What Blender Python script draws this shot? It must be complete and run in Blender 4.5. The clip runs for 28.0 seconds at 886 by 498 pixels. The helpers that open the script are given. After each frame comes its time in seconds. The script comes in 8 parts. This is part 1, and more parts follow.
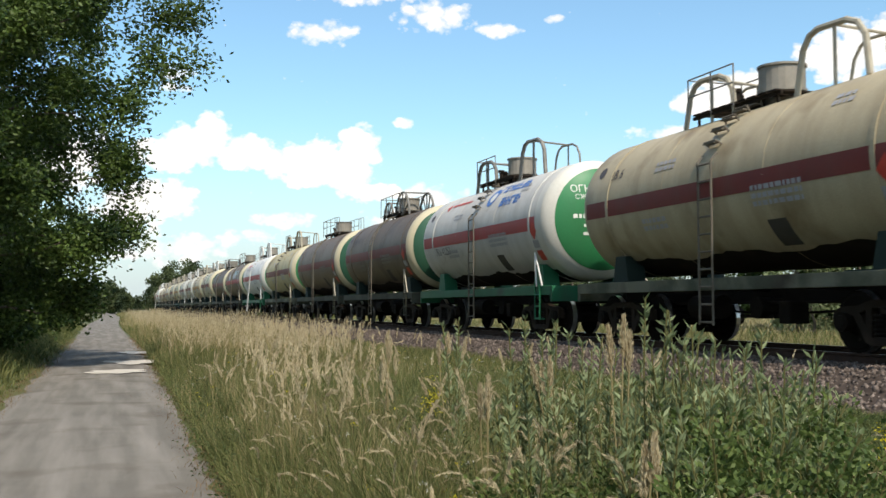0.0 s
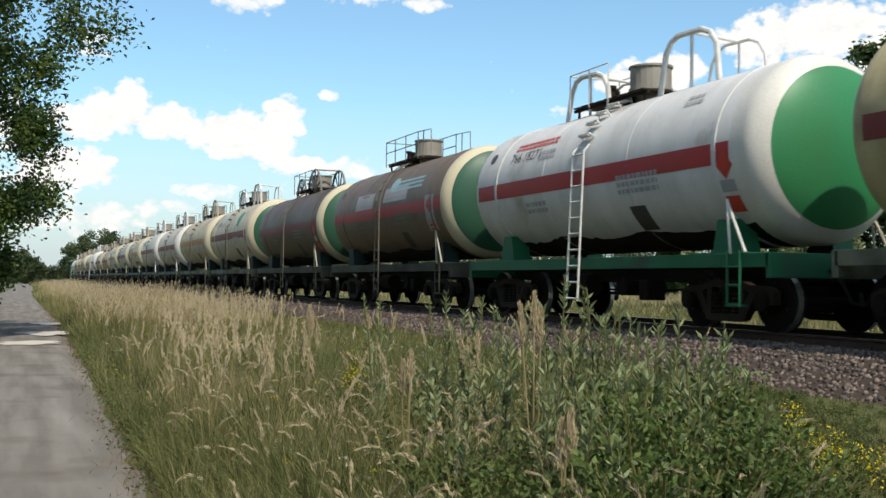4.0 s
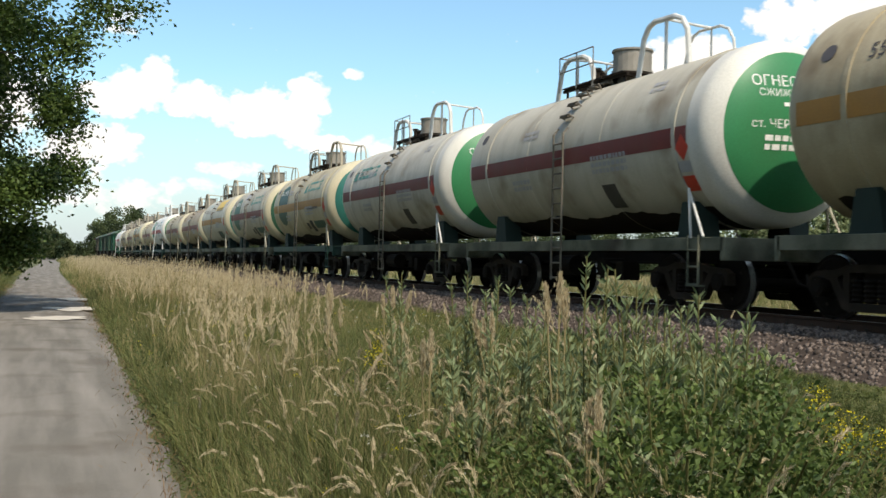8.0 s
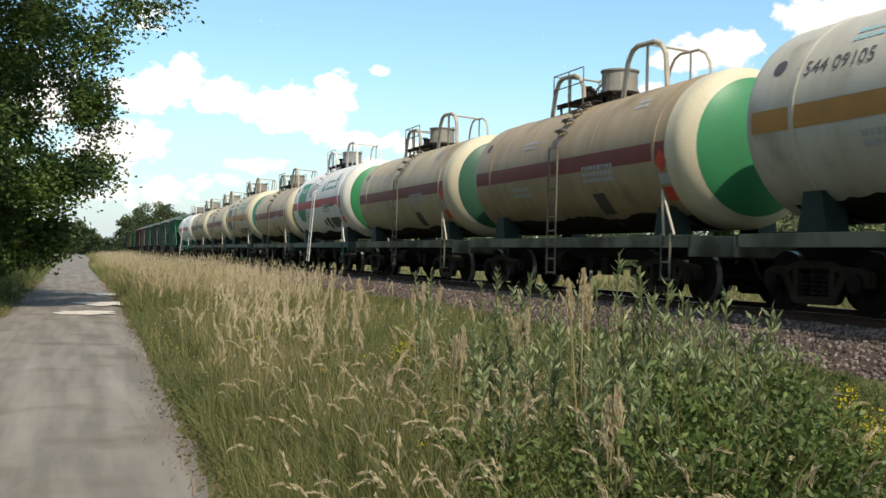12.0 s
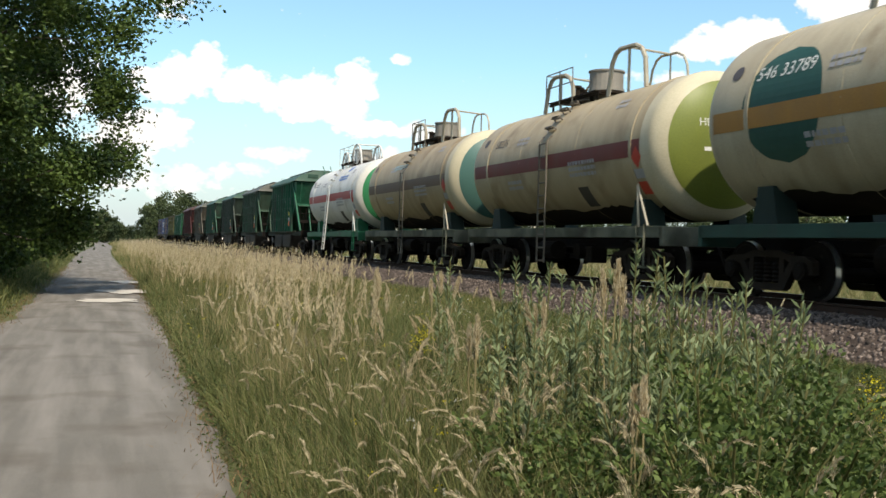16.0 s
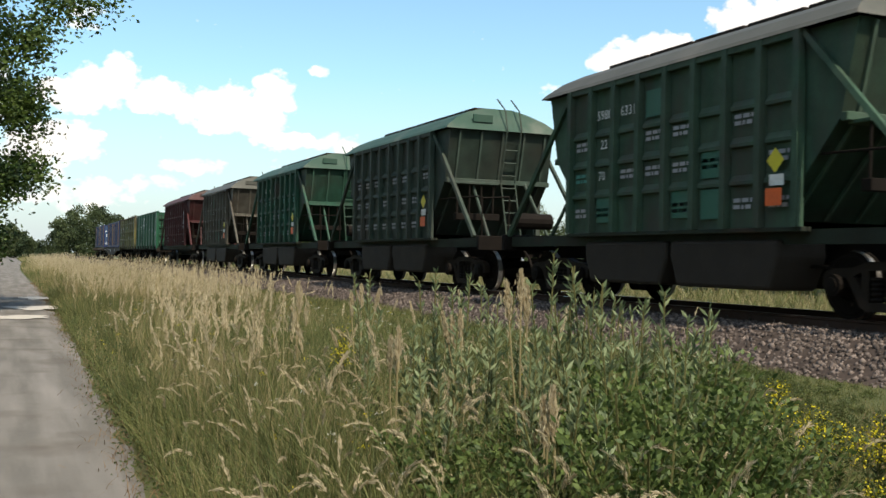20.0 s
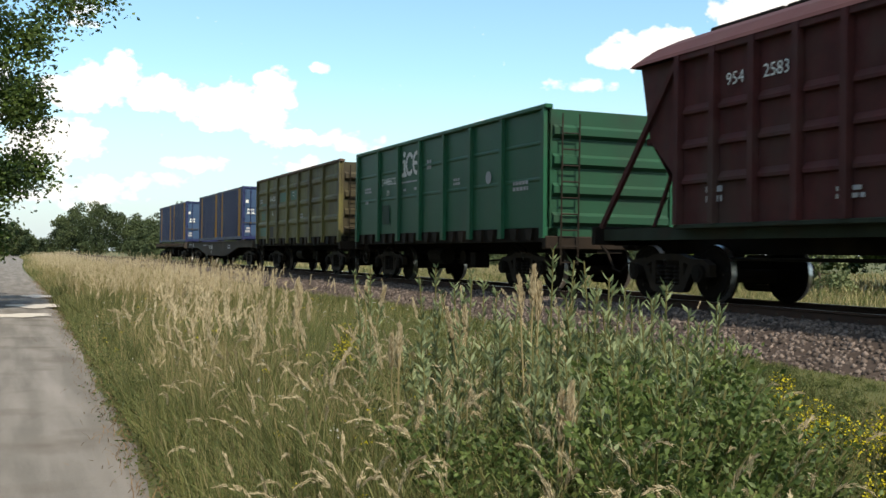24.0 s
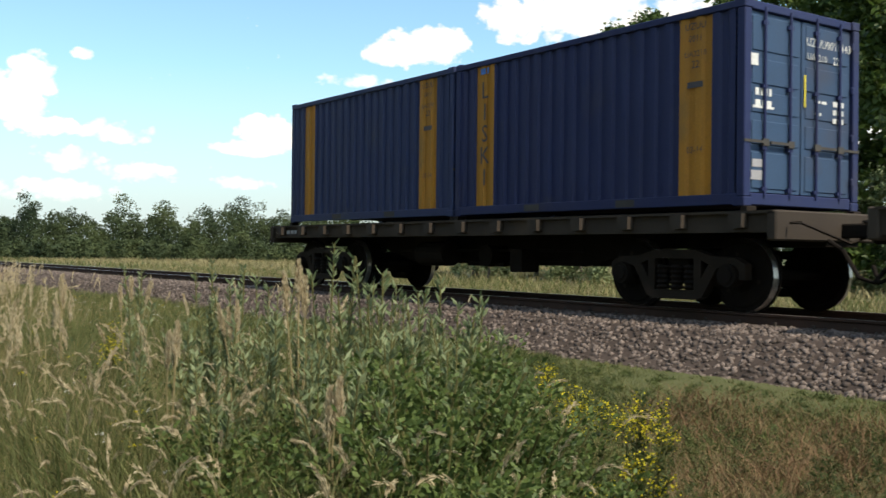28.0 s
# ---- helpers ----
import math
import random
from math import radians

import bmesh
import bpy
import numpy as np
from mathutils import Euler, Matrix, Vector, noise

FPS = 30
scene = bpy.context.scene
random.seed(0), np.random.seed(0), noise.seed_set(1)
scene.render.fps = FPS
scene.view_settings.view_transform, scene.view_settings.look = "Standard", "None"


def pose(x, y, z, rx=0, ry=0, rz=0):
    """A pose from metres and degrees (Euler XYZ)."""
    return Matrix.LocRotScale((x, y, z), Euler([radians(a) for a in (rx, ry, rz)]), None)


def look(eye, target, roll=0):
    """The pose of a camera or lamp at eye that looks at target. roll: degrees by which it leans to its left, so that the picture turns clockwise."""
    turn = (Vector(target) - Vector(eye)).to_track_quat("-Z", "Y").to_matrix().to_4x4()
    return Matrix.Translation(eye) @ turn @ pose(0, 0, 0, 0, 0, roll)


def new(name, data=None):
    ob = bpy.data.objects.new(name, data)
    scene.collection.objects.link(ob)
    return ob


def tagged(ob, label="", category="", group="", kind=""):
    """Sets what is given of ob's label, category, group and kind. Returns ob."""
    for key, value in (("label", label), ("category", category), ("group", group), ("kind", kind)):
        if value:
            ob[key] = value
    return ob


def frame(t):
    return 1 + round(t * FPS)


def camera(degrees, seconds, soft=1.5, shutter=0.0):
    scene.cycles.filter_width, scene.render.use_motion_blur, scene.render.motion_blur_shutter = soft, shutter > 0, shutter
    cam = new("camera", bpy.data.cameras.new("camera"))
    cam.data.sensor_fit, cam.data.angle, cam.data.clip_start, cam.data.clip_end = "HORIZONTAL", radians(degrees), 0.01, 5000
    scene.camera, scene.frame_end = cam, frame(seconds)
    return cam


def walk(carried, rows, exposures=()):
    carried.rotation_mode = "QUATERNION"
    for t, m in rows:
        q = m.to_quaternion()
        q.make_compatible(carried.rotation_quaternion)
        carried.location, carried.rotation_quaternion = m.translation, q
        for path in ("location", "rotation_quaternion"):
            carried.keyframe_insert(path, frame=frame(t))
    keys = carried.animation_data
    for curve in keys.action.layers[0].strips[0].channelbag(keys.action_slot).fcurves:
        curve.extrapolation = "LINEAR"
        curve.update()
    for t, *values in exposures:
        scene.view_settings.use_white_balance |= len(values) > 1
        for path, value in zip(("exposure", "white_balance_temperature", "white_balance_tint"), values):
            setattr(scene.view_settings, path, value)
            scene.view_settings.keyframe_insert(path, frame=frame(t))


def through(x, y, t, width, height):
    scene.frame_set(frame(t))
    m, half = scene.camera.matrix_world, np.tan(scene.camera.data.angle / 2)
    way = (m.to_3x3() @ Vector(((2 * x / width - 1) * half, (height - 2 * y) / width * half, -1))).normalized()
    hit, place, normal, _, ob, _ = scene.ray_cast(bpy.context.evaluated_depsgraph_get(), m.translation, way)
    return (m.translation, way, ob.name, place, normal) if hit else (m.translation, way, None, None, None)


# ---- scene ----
PATH = [(0, -18.18, 93.19, 0.14), (0.5, -19.02, 92.75, 0.19), (1, -20.10, 92.74, 0.56), (1.5, -20.83, 92.48, 0.57), (2, -21.76, 92.15, -0.03), (2.5, -22.57, 91.72, -0.09), (4.5,
        -22.67, 91.87, -0.95), (5, -23.10, 92.19, -1.09), (5.5, -21.88, 92.10, -0.90), (6, -21.38, 91.82, -1.15), (6.5, -20.46, 91.46, -0.92), (7, -19.89, 91.24, -1.12), (7.5,
        -20.86, 90.98, -1.31), (8, -21.19, 90.67, -1.25), (8.5, -20.83, 90.48, -0.84), (9, -20.02, 90.48, -0.90), (9.5, -19.99, 90.53, -1.31), (10, -19.29, 90.53, -1.53), (10.5,
        -18.88, 90.48, -1.43), (11, -19.11, 90.36, -1.34), (11.5, -19.67, 90.47, -1.47), (13.5, -19.71, 90.14, -1.33), (14, -19.64, 90.07, -1.28), (14.5, -19.38, 90.06, -1.36),
        (15, -18.99, 89.95, -1.51), (15.5, -18.68, 89.77, -1.64), (16, -18.60, 89.80, -1.61), (16.5, -18.74, 89.89, -1.60), (17, -19.42, 90.03, -1.31), (17.5, -20.12, 90.13,
        -1.43), (18, -20.80, 90.32, -1.32), (18.5, -21.49, 90.51, -1.26), (19, -22.11, 90.62, -1.31), (19.5, -22.60, 90.54, -1.23), (20, -23.08, 90.57, -1.12), (20.5, -23.36,
        90.55, -1.02), (22.5, -23.42, 90.27, -0.99), (23, -23.23, 90.31, -1.03), (23.5, -23.01, 90.40, -1.05), (24, -22.97, 90.33, -0.77), (24.5, -22.88, 90.16, -0.75), (25,
        -22.91, 90.21, -0.91), (25.5, -23.27, 90.28, -0.91), (26, -24.00, 90.25, -1.19), (26.2, -24.23, 90.24, -1.23), (26.5, -24.85, 90.33, -1.16), (26.8, -25.56, 90.26, -1.01),
        (27, -26.10, 90.35, -0.88), (27.4, -27.48, 90.17, -0.78), (27.5, -27.92, 90.34, -0.75), (27.8, -31.53, 90.14, -0.75), (28, -35.49, 90.20, -0.64)]
cam = camera(46.77, 28.0, soft=1.5, shutter=0.1)
walk(cam, [(t, pose(0, 0, 1.6, tilt, roll, yaw)) for t, yaw, tilt, roll in PATH], exposures=[(0, 0.37, 7100, 10), (0.6, 0.12, 6900, 10), (1, 0.0, 6750, 10), (2, 0.08, 6850, 10), (5, 0.27, 7050, 10), (7, 0.26, 7100, 10), (8.5, 0.4, 7300, 10), (20.5, 0.42, 7300, 10), (23, 0.5, 7300, 10), (25, 0.49, 7300, 10), (28, 0.43, 7250, 10)])

XC, ZR, SPEED, START = 11.585, 0.876, 14.6, 15.69   # track centre, rail head height, metres a second, first tank wagon's place

# ---- light ----
SUN = Vector((0.04, -0.60, 0.80)).normalized()
sun = new("sun", bpy.data.lights.new("sun", "SUN"))
sun.data.energy, sun.data.angle, sun.data.color = 4.0, radians(0.6), (1.0, 0.95, 0.87)
sun.matrix_world = look(SUN * 50, (0, 0, 0))


def make_world():
    w = bpy.data.worlds.new("sky")
    scene.world = w
    w.use_nodes = True
    n, l = w.node_tree.nodes, w.node_tree.links
    n.clear()
    out, bg = n.new("ShaderNodeOutputWorld"), n.new("ShaderNodeBackground")
    sky = n.new("ShaderNodeTexSky")
    sky.sky_type, sky.sun_disc = "NISHITA", False
    sky.sun_elevation, sky.sun_rotation = math.asin(SUN.z), math.atan2(SUN.x, SUN.y)
    sky.altitude, sky.air_density, sky.dust_density, sky.ozone_density = 150, 1.0, 1.3, 1.6
    co = n.new("ShaderNodeTexCoord")
    sep = n.new("ShaderNodeSeparateXYZ")
    l.new(co.outputs["Generated"], sep.inputs[0])

    def m(op, a, b=None, c=None, clamp=False):
        q = n.new("ShaderNodeMath")
        q.operation, q.use_clamp = op, clamp
        for i, v in enumerate((a, b, c)):
            if v is None:
                continue
            if isinstance(v, (int, float)):
                q.inputs[i].default_value = v
            else:
                l.new(v, q.inputs[i])
        return q.outputs[0]
    az = m("MULTIPLY", m("ARCTAN2", sep.outputs[0], sep.outputs[1]), 57.2958)
    el = m("MULTIPLY", m("ARCSINE", sep.outputs[2]), 57.2958)
    comb = n.new("ShaderNodeCombineXYZ")
    l.new(az, comb.inputs[0]), l.new(m("MULTIPLY", el, 1.35), comb.inputs[1])

    def nz(scale, detail, rough=0.6):
        q = n.new("ShaderNodeTexNoise")
        q.inputs["Scale"].default_value, q.inputs["Detail"].default_value, q.inputs["Roughness"].default_value = scale, detail, rough
        l.new(comb.outputs[0], q.inputs["Vector"])
        return q.outputs[0]
    lumps, fluff = nz(0.75, 10, 0.62), nz(0.16, 5)
    puffs = n.new("ShaderNodeTexVoronoi")
    puffs.feature = "SMOOTH_F1"
    puffs.inputs["Scale"].default_value, puffs.inputs["Detail"].default_value, puffs.inputs["Smoothness"].default_value = 1.1, 2.0, 0.35
    l.new(comb.outputs[0], puffs.inputs["Vector"])
    billow = m("ADD", m("MULTIPLY", m("SUBTRACT", 0.42, puffs.outputs[0]), 1.1), m("MULTIPLY", m("SUBTRACT", lumps, 0.5), 1.5))

    def heap(rows):
        """Overlapping round heads: azimuth, elevation, half width, half height in degrees."""
        total = None
        for a, e, rx, ry in rows:
            d = m("ADD", m("POWER", m("ABSOLUTE", m("DIVIDE", m("SUBTRACT", az, a), rx)), 2), m("POWER", m("ABSOLUTE", m("DIVIDE", m("SUBTRACT", el, e), ry)), 2))
            b = m("SUBTRACT", 1.0, d)
            total = b if total is None else m("MAXIMUM", total, b)
        return m("MAXIMUM", total, -1.2)
    sharp, soft_ones = heap(MAIN_CLOUD + RIGHT_CLOUDS), heap(LOW_CLOUDS + HIGH_CLOUDS)
    # the rest of the sky is as cloudy
    free = m("GREATER_THAN", m("ABSOLUTE", m("SUBTRACT", az, 22)), 34)
    rest = m("MULTIPLY", m("SUBTRACT", fluff, 0.56), 9)
    sharp = m("ADD", m("MULTIPLY", sharp, m("SUBTRACT", 1, free)), m("MULTIPLY", rest, free))
    mask = m("MULTIPLY", m("ADD", m("ADD", sharp, m("MULTIPLY", billow, 1.1)), 0.88), 1.7, clamp=True)
    veil = m("MULTIPLY", m("MULTIPLY", m("ADD", m("ADD", soft_ones, m("MULTIPLY", billow, 1.6)), 0.95), 1.0, clamp=True), m("SUBTRACT", 0.85, m("MULTIPLY", free, 0.85)))
    mask = m("MAXIMUM", mask, veil)
    mask = m("MULTIPLY", mask, m("MULTIPLY_ADD", el, 0.35, 0.15, clamp=True))
    haze = m("MULTIPLY_ADD", el, -0.085, 0.85, clamp=True)
    tint = n.new("ShaderNodeMix")
    tint.data_type, tint.blend_type = "RGBA", "MULTIPLY"
    tint.inputs[0].default_value, tint.inputs[7].default_value = 1.0, (0.84, 1.10, 1.16, 1)
    l.new(sky.outputs[0], tint.inputs[6])
    mix0 = n.new("ShaderNodeMix")
    mix0.data_type = "RGBA"
    l.new(haze, mix0.inputs[0]), l.new(tint.outputs[2], mix0.inputs[6])
    mix0.inputs[7].default_value = (3.5, 4.1, 4.7, 1)
    shade = n.new("ShaderNodeMix")
    shade.data_type = "RGBA"
    l.new(m("MULTIPLY_ADD", lumps, 2.6, -0.72, clamp=True), shade.inputs[0])
    shade.inputs[6].default_value, shade.inputs[7].default_value = (4.9, 5.2, 5.6, 1), (6.3, 6.3, 6.3, 1)
    mix = n.new("ShaderNodeMix")
    mix.data_type = "RGBA"
    l.new(mask, mix.inputs[0]), l.new(mix0.outputs[2], mix.inputs[6]), l.new(shade.outputs[2], mix.inputs[7])
    l.new(mix.outputs[2], bg.inputs[0])
    bg.inputs[1].default_value = 0.15
    l.new(bg.outputs[0], out.inputs[0])


MAIN_CLOUD = [(5.4, 9.3, 1.1, 1.25), (4.3, 8.7, 1.6, 1.1), (3.0, 8.1, 1.9, 0.9), (7.4, 8.4, 1.9, 0.95), (9.6, 8.0, 1.6, 0.85), (11.4, 8.3, 1.1, 1.0), (13.5, 8.8, 1.2, 1.25),
              (12.9, 7.5, 1.4, 1.0), (10.9, 7.3, 2.1, 0.75), (14.2, 6.3, 1.8, 0.5), (2.5, 5.7, 2.0, 1.2), (1.0, 5.2, 1.6, 1.0), (-4, 8, 4, 2)]
LOW_CLOUDS = [(9.4, 4.7, 1.8, 0.45), (7.1, 3.8, 2.0, 0.5), (3.0, 3.1, 3.4, 1.0), (17.5, 6.2, 2.1, 0.6), (15.4, 4.7, 1.9, 0.65), (18.4, 4.1, 2.3, 0.5), (24.2, 3.7, 1.6, 0.35), (14.5, 3.0, 3.2, 0.6), (30.4, 9.4, 2.0, 0.35)]
RIGHT_CLOUDS = [(25.5, 6.5, 1.3, 0.9), (24.8, 5.6, 1.9, 0.45), (26.9, 6.3, 1.1, 0.7), (32.2, 11.1, 1.2, 0.8), (33.6, 11.3, 1.5, 0.95), (35.2, 11.5, 1.5, 1.0), (40.0, 13.0, 2.4, 1.3), (43, 13.4, 3, 1.5), (48, 12, 4.5, 1.6)]
HIGH_CLOUDS = [(11.4, 15.0, 2.0, 0.7), (17.8, 15.9, 2.0, 0.85), (21.3, 15.2, 1.1, 0.4), (3.4, 12.7, 1.1, 0.45), (3.4, 11.8, 0.9, 0.3), (24.5, 15.7, 0.6, 0.25), (13.9, 17.2, 4.0, 0.6), (16.1, 10.2, 0.6, 0.3), (30, 17.8, 4, 0.9)]
make_world()


# ---- materials ----
MATS = {}


def mat(name, a, b=None, rough=0.6, metal=0.0, scale=6.0, fine=60.0, bump=0.15, streak=0.0, dirt=(0.10, 0.085, 0.065), amount=0.0, random_tint=0.0, contrast=1.0, seed=0.0, shine=0.28):
    """A worn paint or mineral surface: two colours mixed by coarse and fine noise, optional dirt in streaks down the side, and fine relief."""
    if name in MATS:
        return MATS[name]
    b = b or tuple(c * 0.82 for c in a)
    k = bpy.data.materials.new(name)
    k.use_nodes = True
    n, l = k.node_tree.nodes, k.node_tree.links
    p = n["Principled BSDF"]
    co = n.new("ShaderNodeTexCoord")
    where = n.new("ShaderNodeMapping")
    where.inputs["Location"].default_value = (seed, seed * 1.7, seed * 0.6)
    l.new(co.outputs["Object"], where.inputs["Vector"])

    def noise_at(s, detail, sc=None):
        q = n.new("ShaderNodeTexNoise")
        q.inputs["Scale"].default_value, q.inputs["Detail"].default_value = s, detail
        src = where.outputs[0]
        if sc:
            mp = n.new("ShaderNodeMapping")
            mp.inputs["Scale"].default_value = sc
            l.new(src, mp.inputs["Vector"])
            src = mp.outputs[0]
        l.new(src, q.inputs["Vector"])
        return q.outputs[0]

    def ramp(src, lo, hi):
        r = n.new("ShaderNodeMapRange")
        r.inputs[1].default_value, r.inputs[2].default_value = lo, hi
        l.new(src, r.inputs[0])
        return r.outputs[0]

    def blend(f, c1, c2, kind="MIX"):
        q = n.new("ShaderNodeMix")
        q.data_type, q.blend_type = "RGBA", kind
        for i, c in ((0, f), (6, c1), (7, c2)):
            if isinstance(c, (int, float)):
                q.inputs[i].default_value = c
            elif isinstance(c, tuple):
                q.inputs[i].default_value = (*c, 1)
            else:
                l.new(c, q.inputs[i])
        return q.outputs[2]
    w = 0.22 / contrast
    col = blend(ramp(noise_at(scale, 5), 0.5 - w, 0.5 + w), a, b)
    f = noise_at(fine, 3)
    col = blend(0.35, col, blend(ramp(f, 0.3, 0.7), tuple(c * 0.7 for c in a), tuple(min(1, c * 1.25) for c in a)), "MIX")
    if streak:
        s = ramp(noise_at(1.0, 8, (0.9, 2.6, 0.30)), 0.42, 0.80)
        fq = n.new("ShaderNodeMath")
        fq.operation = "MULTIPLY"
        l.new(s, fq.inputs[0])
        fq.inputs[1].default_value = streak
        col = blend(fq.outputs[0], col, dirt)
    if amount:
        s = ramp(noise_at(0.8, 6), 0.62 - amount * 0.3, 0.78 - amount * 0.15)
        col = blend(s, col, dirt)
    if random_tint:
        oi = n.new("ShaderNodeObjectInfo")
        geo = n.new("ShaderNodeNewGeometry")
        ad = n.new("ShaderNodeMath")
        ad.operation = "FRACT"
        ad2 = n.new("ShaderNodeMath")
        l.new(oi.outputs["Random"], ad2.inputs[0]), l.new(geo.outputs["Random Per Island"], ad2.inputs[1])
        l.new(ad2.outputs[0], ad.inputs[0])
        rr = n.new("ShaderNodeMapRange")
        rr.inputs[3].default_value, rr.inputs[4].default_value = 1 - random_tint, 1 + random_tint
        l.new(ad.outputs[0], rr.inputs[0])
        hsv = n.new("ShaderNodeHueSaturation")
        l.new(col, hsv.inputs["Color"]), l.new(rr.outputs[0], hsv.inputs["Value"])
        col = hsv.outputs[0]
    l.new(col, p.inputs["Base Color"])
    p.inputs["Metallic"].default_value, p.inputs["Specular IOR Level"].default_value = metal, shine
    rm = n.new("ShaderNodeMapRange")
    rm.inputs[3].default_value, rm.inputs[4].default_value = max(0.05, rough - 0.12), min(1, rough + 0.12)
    l.new(f, rm.inputs[0]), l.new(rm.outputs[0], p.inputs["Roughness"])
    if bump:
        bp = n.new("ShaderNodeBump")
        bp.inputs["Strength"].default_value, bp.inputs["Distance"].default_value = bump, 0.01
        l.new(f, bp.inputs["Height"]), l.new(bp.outputs[0], p.inputs["Normal"])
    MATS[name] = k
    return k


def leaf_mat(name, a, b, gloss=0.45, through=0.35, patch=0.9, own=0.75):
    """Foliage: each blade or leaf takes its own tone, and lets some light through."""
    if name in MATS:
        return MATS[name]
    k = bpy.data.materials.new(name)
    k.use_nodes = True
    n, l = k.node_tree.nodes, k.node_tree.links
    p, out = n["Principled BSDF"], n["Material Output"]
    geo, co = n.new("ShaderNodeNewGeometry"), n.new("ShaderNodeTexCoord")
    nz = n.new("ShaderNodeTexNoise")
    nz.inputs["Scale"].default_value, nz.inputs["Detail"].default_value = patch, 3
    l.new(co.outputs["Object"], nz.inputs["Vector"])
    ad = n.new("ShaderNodeMath")
    ad.operation = "MULTIPLY_ADD"
    l.new(geo.outputs["Random Per Island"], ad.inputs[0])
    ad.inputs[1].default_value = own
    sc = n.new("ShaderNodeMath")
    sc.operation = "MULTIPLY_ADD"
    l.new(nz.outputs[0], sc.inputs[0])
    sc.inputs[1].default_value, sc.inputs[2].default_value = 1.2 + 2.0 * (0.75 - own), -0.5 - 0.6 * (0.75 - own)
    l.new(sc.outputs[0], ad.inputs[2])
    mx = n.new("ShaderNodeMix")
    mx.data_type, mx.clamp_factor = "RGBA", True
    l.new(ad.outputs[0], mx.inputs[0])
    mx.inputs[6].default_value, mx.inputs[7].default_value = (*a, 1), (*b, 1)
    l.new(mx.outputs[2], p.inputs["Base Color"])
    p.inputs["Roughness"].default_value, p.inputs["Specular IOR Level"].default_value = gloss + 0.15, 0.3
    tr = n.new("ShaderNodeBsdfTranslucent")
    l.new(mx.outputs[2], tr.inputs[0])
    ms = n.new("ShaderNodeMixShader")
    ms.inputs[0].default_value = through
    l.new(p.outputs[0], ms.inputs[1]), l.new(tr.outputs[0], ms.inputs[2]), l.new(ms.outputs[0], out.inputs[0])
    MATS[name] = k
    return k


def plain(name, c, rough=0.6, metal=0.0):
    return mat(name, c, tuple(v * 0.86 for v in c), rough, metal, 9, 70, 0.05)


M_BLACK = mat("grimy_black_steel", (0.0105, 0.0082, 0.0068), (0.017, 0.0132, 0.0102), 0.75, 0.1, 5, 50, 0.3, amount=0.2, dirt=(0.035, 0.026, 0.018), shine=0.08)
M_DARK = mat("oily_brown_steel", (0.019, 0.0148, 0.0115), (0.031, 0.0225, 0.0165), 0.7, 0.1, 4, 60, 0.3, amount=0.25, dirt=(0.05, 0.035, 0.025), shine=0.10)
M_WHEEL = mat("sooty_wheel_steel", (0.009, 0.0072, 0.006), (0.014, 0.0105, 0.008), 0.85, 0.0, 5, 50, 0.3, shine=0.06)
M_TREAD = mat("polished_wheel_steel", (0.55, 0.53, 0.5), (0.4, 0.38, 0.35), 0.3, 0.9, 8, 80, 0.05)
M_RAILTOP = mat("polished_rail_steel", (0.5, 0.5, 0.5), (0.38, 0.37, 0.36), 0.32, 0.9, 2, 60, 0.05)
M_RUST = mat("rusty_rail_steel", (0.07, 0.04, 0.028), (0.045, 0.03, 0.024), 0.85, 0.2, 5, 70, 0.3)
M_CREAMTUBE = mat("weathered_cream_tube", (0.42, 0.38, 0.30), (0.3, 0.26, 0.2), 0.6, 0, 5, 60, 0.1, streak=0.3)
M_LADDER = mat("grimy_ladder_steel", (0.17, 0.148, 0.118), (0.085, 0.072, 0.058), 0.7, 0.0, 3, 50, 0.15, amount=0.3, dirt=(0.05, 0.038, 0.03), shine=0.15)
M_FAINT = mat("worn_grey_lettering", (0.20, 0.18, 0.155), (0.15, 0.13, 0.11), 0.7, 0, 3, 30, 0.02, amount=0.3, dirt=(0.12, 0.10, 0.085))
M_GREYTUBE = mat("weathered_grey_tube", (0.22, 0.21, 0.19), (0.14, 0.13, 0.12), 0.6, 0.2, 5, 60, 0.1)
M_WHITETUBE = mat("white_tube", (0.62, 0.61, 0.58), (0.45, 0.44, 0.42), 0.55, 0, 5, 60, 0.1)
M_WHITE = mat("white_lettering", (0.72, 0.72, 0.68), (0.5, 0.5, 0.47), 0.6, 0, 5, 30, 0.02, amount=0.2, dirt=(0.3, 0.3, 0.27))
M_INK = mat("dark_lettering", (0.06, 0.055, 0.06), (0.1, 0.09, 0.09), 0.6, 0, 5, 30, 0.02)
M_REDMARK = mat("red_placard_paint", (0.55, 0.05, 0.03), (0.4, 0.05, 0.03), 0.5, 0, 5, 40, 0.02)
M_ORANGE = mat("orange_placard_paint", (0.75, 0.13, 0.03), (0.6, 0.12, 0.04), 0.5, 0, 5, 40, 0.02)
M_YELLOW = mat("yellow_placard_paint", (0.62, 0.52, 0.04), (0.5, 0.42, 0.05), 0.5, 0, 5, 40, 0.02)
M_BLUEMARK = mat("blue_logo_paint", (0.05, 0.15, 0.45), (0.08, 0.2, 0.45), 0.5, 0, 5, 40, 0.02)
M_TEALMARK = mat("teal_logo_paint", (0.045, 0.21, 0.17), (0.075, 0.25, 0.20), 0.5, 0, 5, 40, 0.02)
M_PALEBLUE = mat("pale_blue_logo_paint", (0.25, 0.42, 0.46), (0.3, 0.42, 0.44), 0.5, 0, 5, 40, 0.02)
